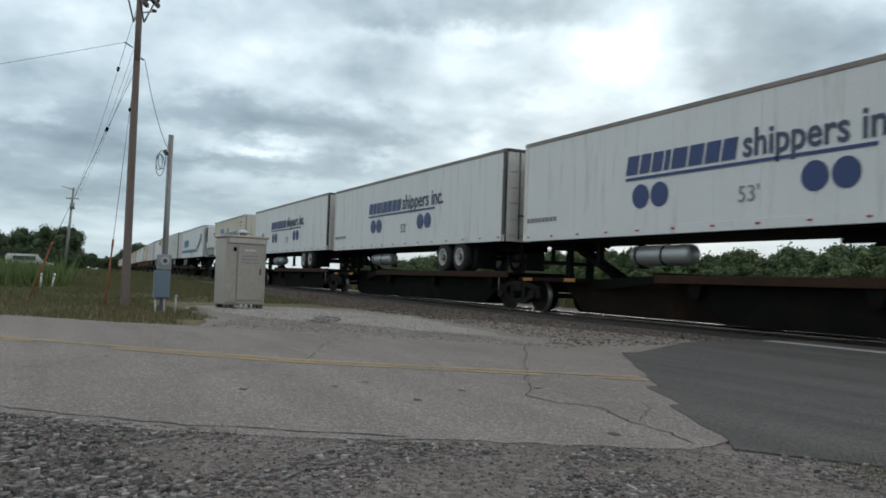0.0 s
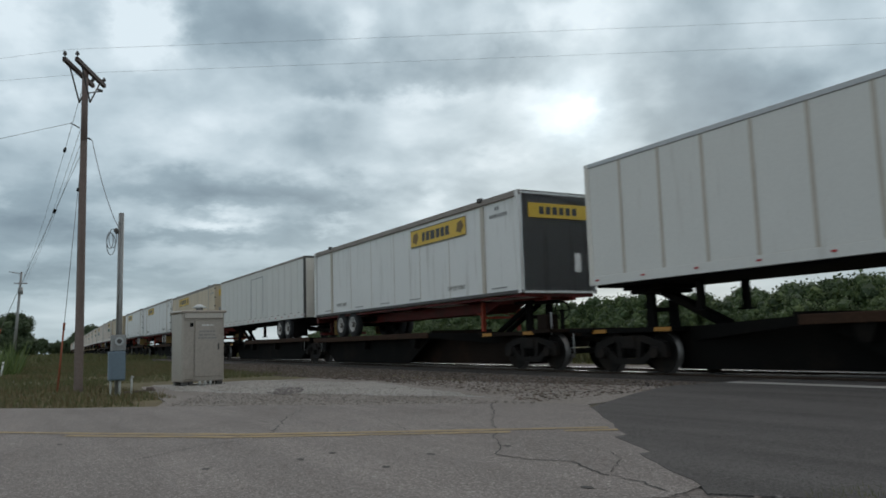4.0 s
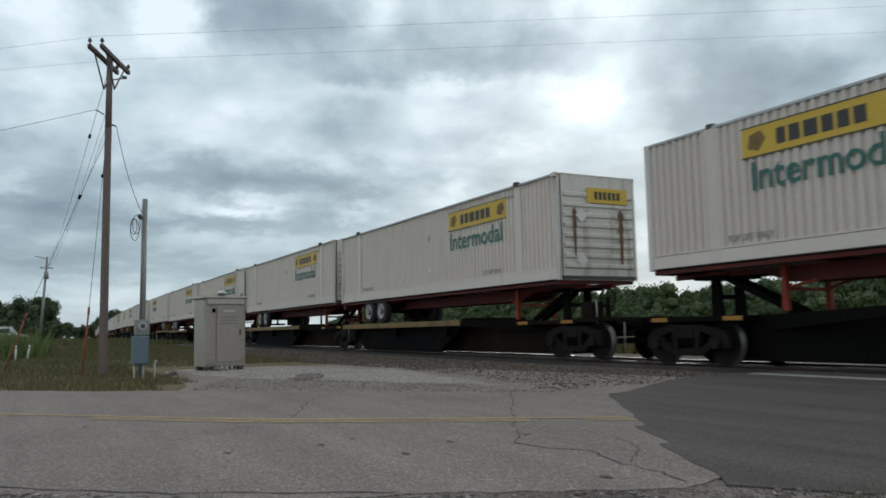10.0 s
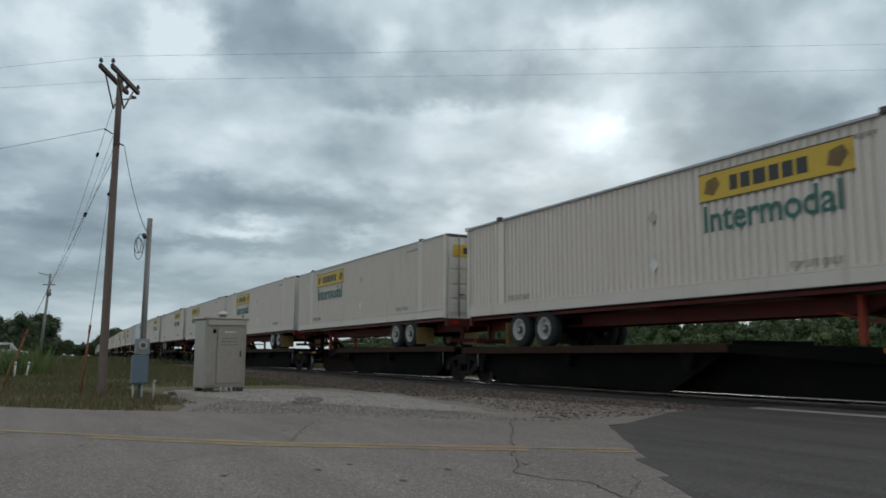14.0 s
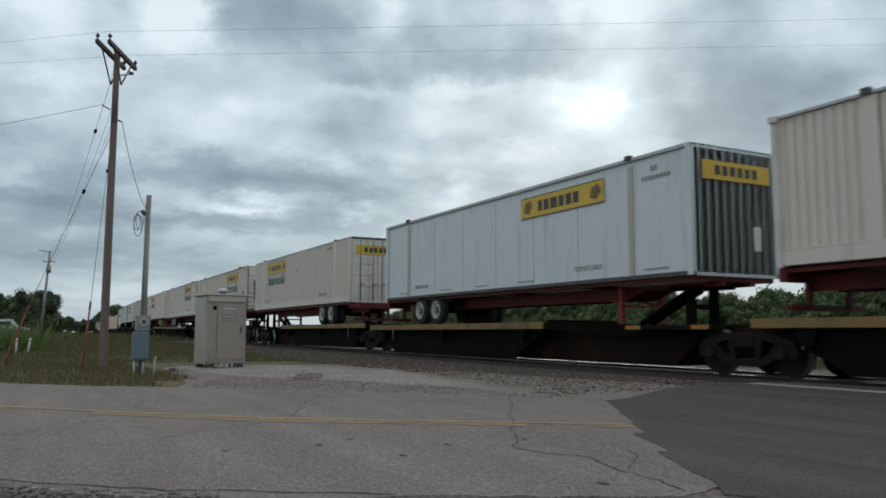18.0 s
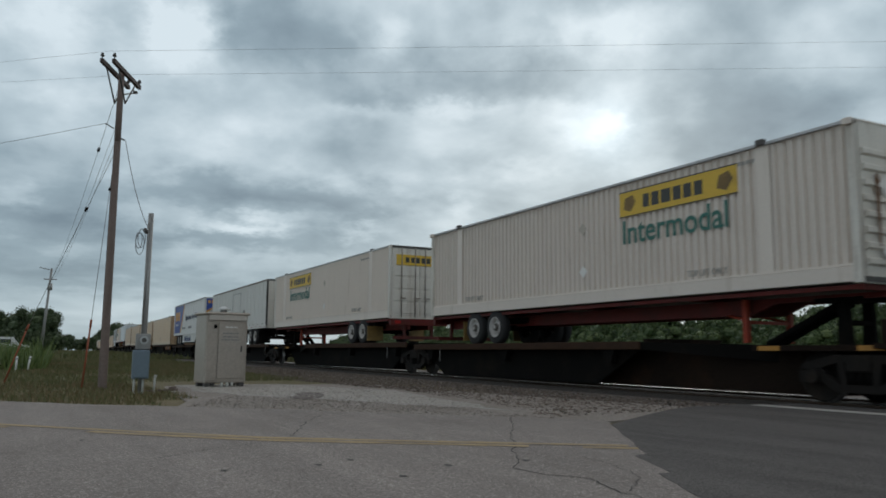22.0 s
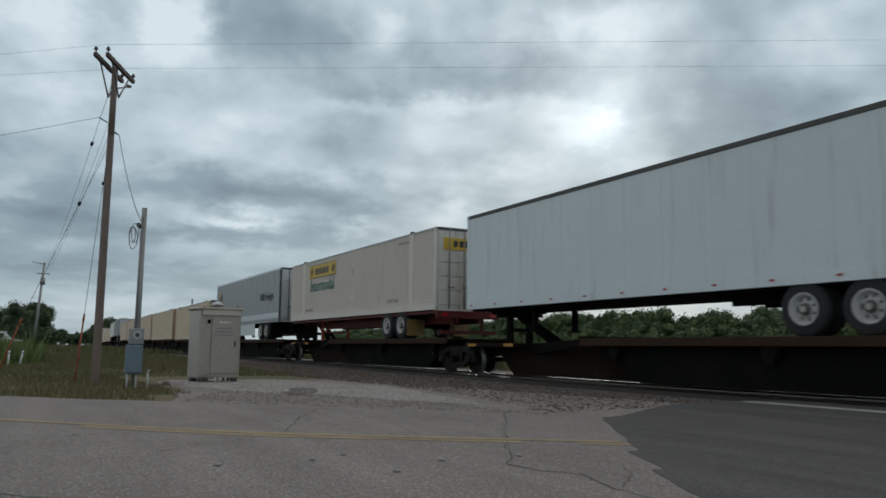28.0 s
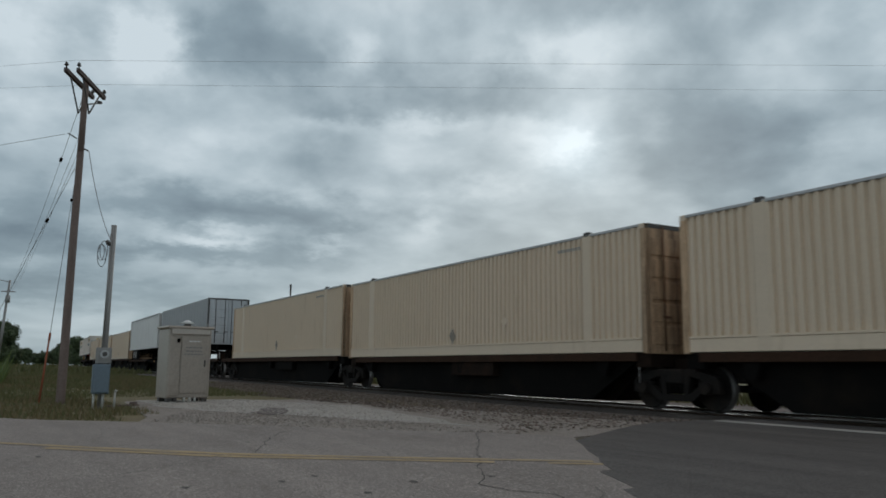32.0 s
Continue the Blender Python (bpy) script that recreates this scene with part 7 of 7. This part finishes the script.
stones("coarse_gravel", 16000, (-8, -2.8, -4.5, 0.8), COARSE, 0.0, 0.011, 0.028, M["stone"], "coarse gray gravel stones beside the road", 55)
SHOULDER = [(-9.6, 7.0), (-10.0, 9.9), (-10.5, 11.8), (-26, 11.8), (-42, 12.3), (-44, 9.5), (-26, 7.5), (-18, 8.3), (-13.9, 7.9), (-10.7, 7.3), (-9.9, 6.7)]
stones("ballast_stones", 44000, (-44, -9.3, 6.5, 13), SHOULDER, lambda x, y: -0.022 + rise(x), 0.01, 0.034, M["stone2"], "brown-gray ballast stones beside the track", 6)
BETWEEN = [(-10.4, 13.3), (-40, 13.4), (-40, 15.0), (-10.4, 15.0)]
stones("track_ballast", 3000, (-40, -10.4, 13.3, 15), BETWEEN, lambda x, y: -0.02 + rise(x), 0.015, 0.045, M["stone2"], "ballast stones between the rails", 7)
STRIP = [(-9.3, 6.9), (-11.85, 3.35), (-13.6, 2.4), (-15.5, 3.2), (-18, 4.4), (-14, 6.2), (-11.0, 6.6)]
stones("verge_gravel", 12000, (-18, -9, 2, 7), STRIP, -0.012, 0.006, 0.02, M["stone4"], "loose gravel between the road and the pad", 8)

PAD = [(-11.1, 7.0), (-13.0, 6.1), (-18.0, 3.7), (-22.2, 3.8), (-22.2, 6.5), (-17.8, 7.9)]
stones("pad_gravel", 9000, (-22.4, -10.9, 3.5, 8.1), PAD, -0.008, 0.005, 0.024, M["stone3"], "pale loose gravel on the packed pad", 9)


def blades(name, n, area, ok, h0, h1, material, label, seed, w=0.012, zf=height):
    rg = np.random.default_rng(seed)
    x, y = area[0] + (area[1] - area[0]) * rg.random(n) ** 0.6, rg.uniform(area[2], area[3], n)
    keep = ok(x, y)
    x, y = x[keep], y[keep]
    n = len(x)
    d = np.hypot(x, y)
    h = rg.uniform(h0, h1, n) * (0.6 + 0.8 * np.array([0.5 + noise.noise((p * 0.5, q * 0.5, 1.7)) for p, q in zip(x, y)]))
    ww = w * (0.7 + d / 18)
    a, le = rg.uniform(0, 6.3, n), rg.uniform(0.1, 0.6, n) * h
    b = rg.uniform(0, 6.3, n)
    z = np.array([zf(p, q) for p, q in zip(x, y)]) - 0.02
    v = np.stack([np.stack([x - np.cos(a) * ww, y - np.sin(a) * ww, z], 1), np.stack([x + np.cos(a) * ww, y + np.sin(a) * ww, z], 1), np.stack([x + le * np.cos(b), y + le * np.sin(b), z + h], 1)], 1).reshape(-1, 3)
    f = np.arange(n * 3).reshape(-1, 3)
    tagged(part(name, raw_mesh(name, v.tolist(), f.tolist(), material), None), label, "grass", kind="stuff")


def meadow(x, y):
    far_edge = (y - (-0.66)) * 7.01 - (x + 16.4) * 7.41 > 0.7
    far_edge &= (x < -16.4) | (y > -0.6)
    pad = (x > -24.5) & (y > 3.0 + (x + 18) * 0.06)
    yc = np.array([track(q)[0] for q in x])
    return far_edge & ~pad & (y < yc - 3.6 - 2.2 * (x > -40)) & ~((x > -16) & (y > 2.2))


blades("meadow_grass", 130000, (-75, -13.5, -14, 12), meadow, 0.05, 0.15, M["grassblade"], "rough green and straw-coloured grass", 31, 0.009)
M["straw"] = island_mat("dry_grass_blade", [(0.13, 0.105, 0.05), (0.19, 0.145, 0.072), (0.25, 0.19, 0.1)], 0.8)


def dry(x, y):
    return meadow(x, y) & (np.array([noise.noise((p * 0.13, q * 0.3, 6.0)) for p, q in zip(x, y)]) > 0.02)


blades("dry_grass", 60000, (-60, -15, -8, 12), dry, 0.05, 0.16, M["straw"], "dry brown grass in patches", 37, 0.009)
blades("far_grass", 26000, (-170, -70, -30, 14), lambda x, y: y < 13, 0.2, 0.5, M["grassblade"], "far rough grass beside the track", 32, 0.02)
blades("tall_weeds", 9000, (-62, -30, -9, 1.2), lambda x, y: inside(x, y, [(-34, -1.2), (-34, 0.8), (-44, 1.3), (-62, 1.2), (-62, -9), (-38, -9)]), 0.5, 1.15, M["weed"], "tall green weeds in the verge", 33, 0.016)
blades("trackside_weeds", 16000, (-110, -2, 18.2, 24), lambda x, y: y < 24, 0.3, 0.75, M["grassblade"], "tall weeds along the far side of the track", 36, 0.014)
blades("roadside_tufts", 2600, (-3.4, -2.0, 3.5, 4.9), lambda x, y: (np.hypot(x + 2.35, y - 4.1) < 0.6) & (y > 3.62 + 0 * x), 0.015, 0.05, M["grassblade"], "grass tuft at the edge of the crossing", 34, 0.004, lambda x, y: -0.005)
blades("gravel_tufts", 1500, (-5.2, -3.6, -0.4, 1.4), lambda x, y: (np.hypot(x + 4.45, y - 0.2) < 0.3) | (np.hypot(x + 4.65, y - 0.97) < 0.14) | (np.hypot(x + 3.98, y - 0.1) < 0.28), 0.02, 0.08, M["grassblade"], "sparse grass tufts in the roadside gravel", 35, 0.003, lambda x, y: -0.005)


def tree_mesh(seed, height_, spread, leaves, size, material):
    """Crown: leafy sprays on many clumps round uneven limbs."""
    rg = np.random.default_rng(seed)
    k = 56
    cc = rg.normal(0, 1, (k, 3))
    cc /= np.linalg.norm(cc, axis=1)[:, None]
    cc *= rg.uniform(0.35, 1.0, (k, 1)) ** 0.6
    cc *= np.array([spread * 0.5, spread * 0.5, height_ * 0.42])
    cc[:, 2] += height_ * 0.54
    cr = rg.uniform(0.10, 0.21, k) * spread
    pick = rg.integers(0, k, leaves)
    d = rg.normal(0, 1, (leaves, 3))
    d /= np.linalg.norm(d, axis=1)[:, None]
    p = cc[pick] + d * (cr[pick] * rg.uniform(0.65, 1.08, leaves))[:, None]
    p[:, 2] = np.maximum(p[:, 2], height_ * 0.06)
    u = rg.normal(0, 1, (leaves, 3))
    u /= np.linalg.norm(u, axis=1)[:, None]
    w = np.cross(u, rg.normal(0, 1, (leaves, 3)))
    w /= np.linalg.norm(w, axis=1)[:, None]
    s = size * rg.uniform(0.5, 1.3, (leaves, 1))
    q = np.stack([p - u * s, p + w * s * 0.6, p + u * s, p - w * s * 0.6], 1).reshape(-1, 3)
    f = np.arange(leaves * 4).reshape(-1, 4).tolist()
    # dense inner twigs and leaves
    core = (ICO[None] * rg.uniform(0.7, 1.0, (k, 12, 1)) * (cr[:, None, None] * 0.82) + cc[:, None]).reshape(-1, 3)
    core[:, 2] = np.maximum(core[:, 2], height_ * 0.03)
    n = len(q)
    f += [tuple(n + 12 * j + i for i in t) for j in range(k) for t in ICO_F.tolist()]
    return raw_mesh("crown", q.tolist() + core.tolist(), f, material)


def trunk_mesh(seed, height_):
    r = random.Random(seed)
    bm = B()
    rod(bm, (0, 0, -0.1), (0.05, 0.02, height_ * 0.45), height_ * 0.028, 9, height_ * 0.018)
    for i in range(6):
        a = i * 1.05 + r.uniform(-0.3, 0.3)
        z = height_ * r.uniform(0.25, 0.45)
        rod(bm, (0.04, 0.02, z), (math.cos(a) * height_ * 0.25, math.sin(a) * height_ * 0.25, z + height_ * 0.3), height_ * 0.012, 6, height_ * 0.004)
    return mesh_of("trunk", bm, M["bark"])


def woods():
    kinds = []
    for i in range(5):
        kinds.append((trunk_mesh(i, 7.0), tree_mesh(40 + i, 7.0, 6.8, 6000, 0.19, M["leaf"])))
    dark = [(trunk_mesh(9 + i, 7.0), tree_mesh(60 + i, 7.0, 6.8, 9000, 0.15, M["leafdark"])) for i in range(3)]
    r = random.Random(77)

    def plant(x, y, s, kind, label, group):
        t = thing("tree", label, "tree", group, Matrix.Translation((x, y, height(x, y) - 0.05)) @ Matrix.Rotation(r.uniform(0, 6.28), 4, "Z") @ Matrix.Diagonal((s * r.uniform(0.9, 1.2), s * r.uniform(0.9, 1.2), s, 1)))
        part("trunk", kind[0], None, t)
        part("crown", kind[1], None, t)
    for k in range(76):
        x = -300 + k * 3.26 + r.uniform(-1.2, 1.2)
        plant(x, 96 + r.uniform(-4, 4) + max(0, -x - 150) * 0.12, r.uniform(0.92, 1.18), r.choice(kinds), "leafy green tree in the wood behind the track", "wood behind the track")
    for k in range(60):
        x = -260 + k * 3.5 + r.uniform(-1.5, 1.5)
        plant(x, 86 + r.uniform(-4, 4) + max(0, -x - 150) * 0.12, r.uniform(0.45, 0.75), r.choice(kinds), "low leafy bush before the wood behind the track", "wood behind the track")
    for x, y, s in ((-122, 2.3, 0.86), (-123, 0.5, 0.86), (-124, -3.4, 0.8), (-125, -6.6, 0.76), (-124, -10, 0.8), (-132, -14.5, 0.9), (-127, -19, 0.9), (-134, -24, 0.95), (-118, 3.7, 0.4), (-118, 1.2, 0.45), (-117.5, -1.4, 0.45), (-118, -4.0, 0.45), (-118, -6.6, 0.45), (-118, -9.2, 0.45), (-131, -28, 1.0)):
        plant(x, y, s, r.choice(dark), "dark rounded tree beyond the grassy verge", "trees beyond the verge")
    for k in range(16):
        plant(-560 - r.uniform(0, 25), 44 + k * 2.7 + r.uniform(-1, 1), 1.3 + min(1.2, k * 0.3) + r.uniform(-0.12, 0.12), r.choice(dark), "far dark tree behind the bend of the track", "far trees")
    for k in range(26):
        plant(-420 - r.uniform(0, 30), -38 + k * 3.2, r.uniform(0.75, 1.1), r.choice(dark), "far dark tree on the skyline", "far trees")


woods()


# ---------------------------------------------------------------- the run of the train
def motions():
    for ob, centre, turned in TRAIN:
        walk(ob, rolling(centre, turned))


motions()
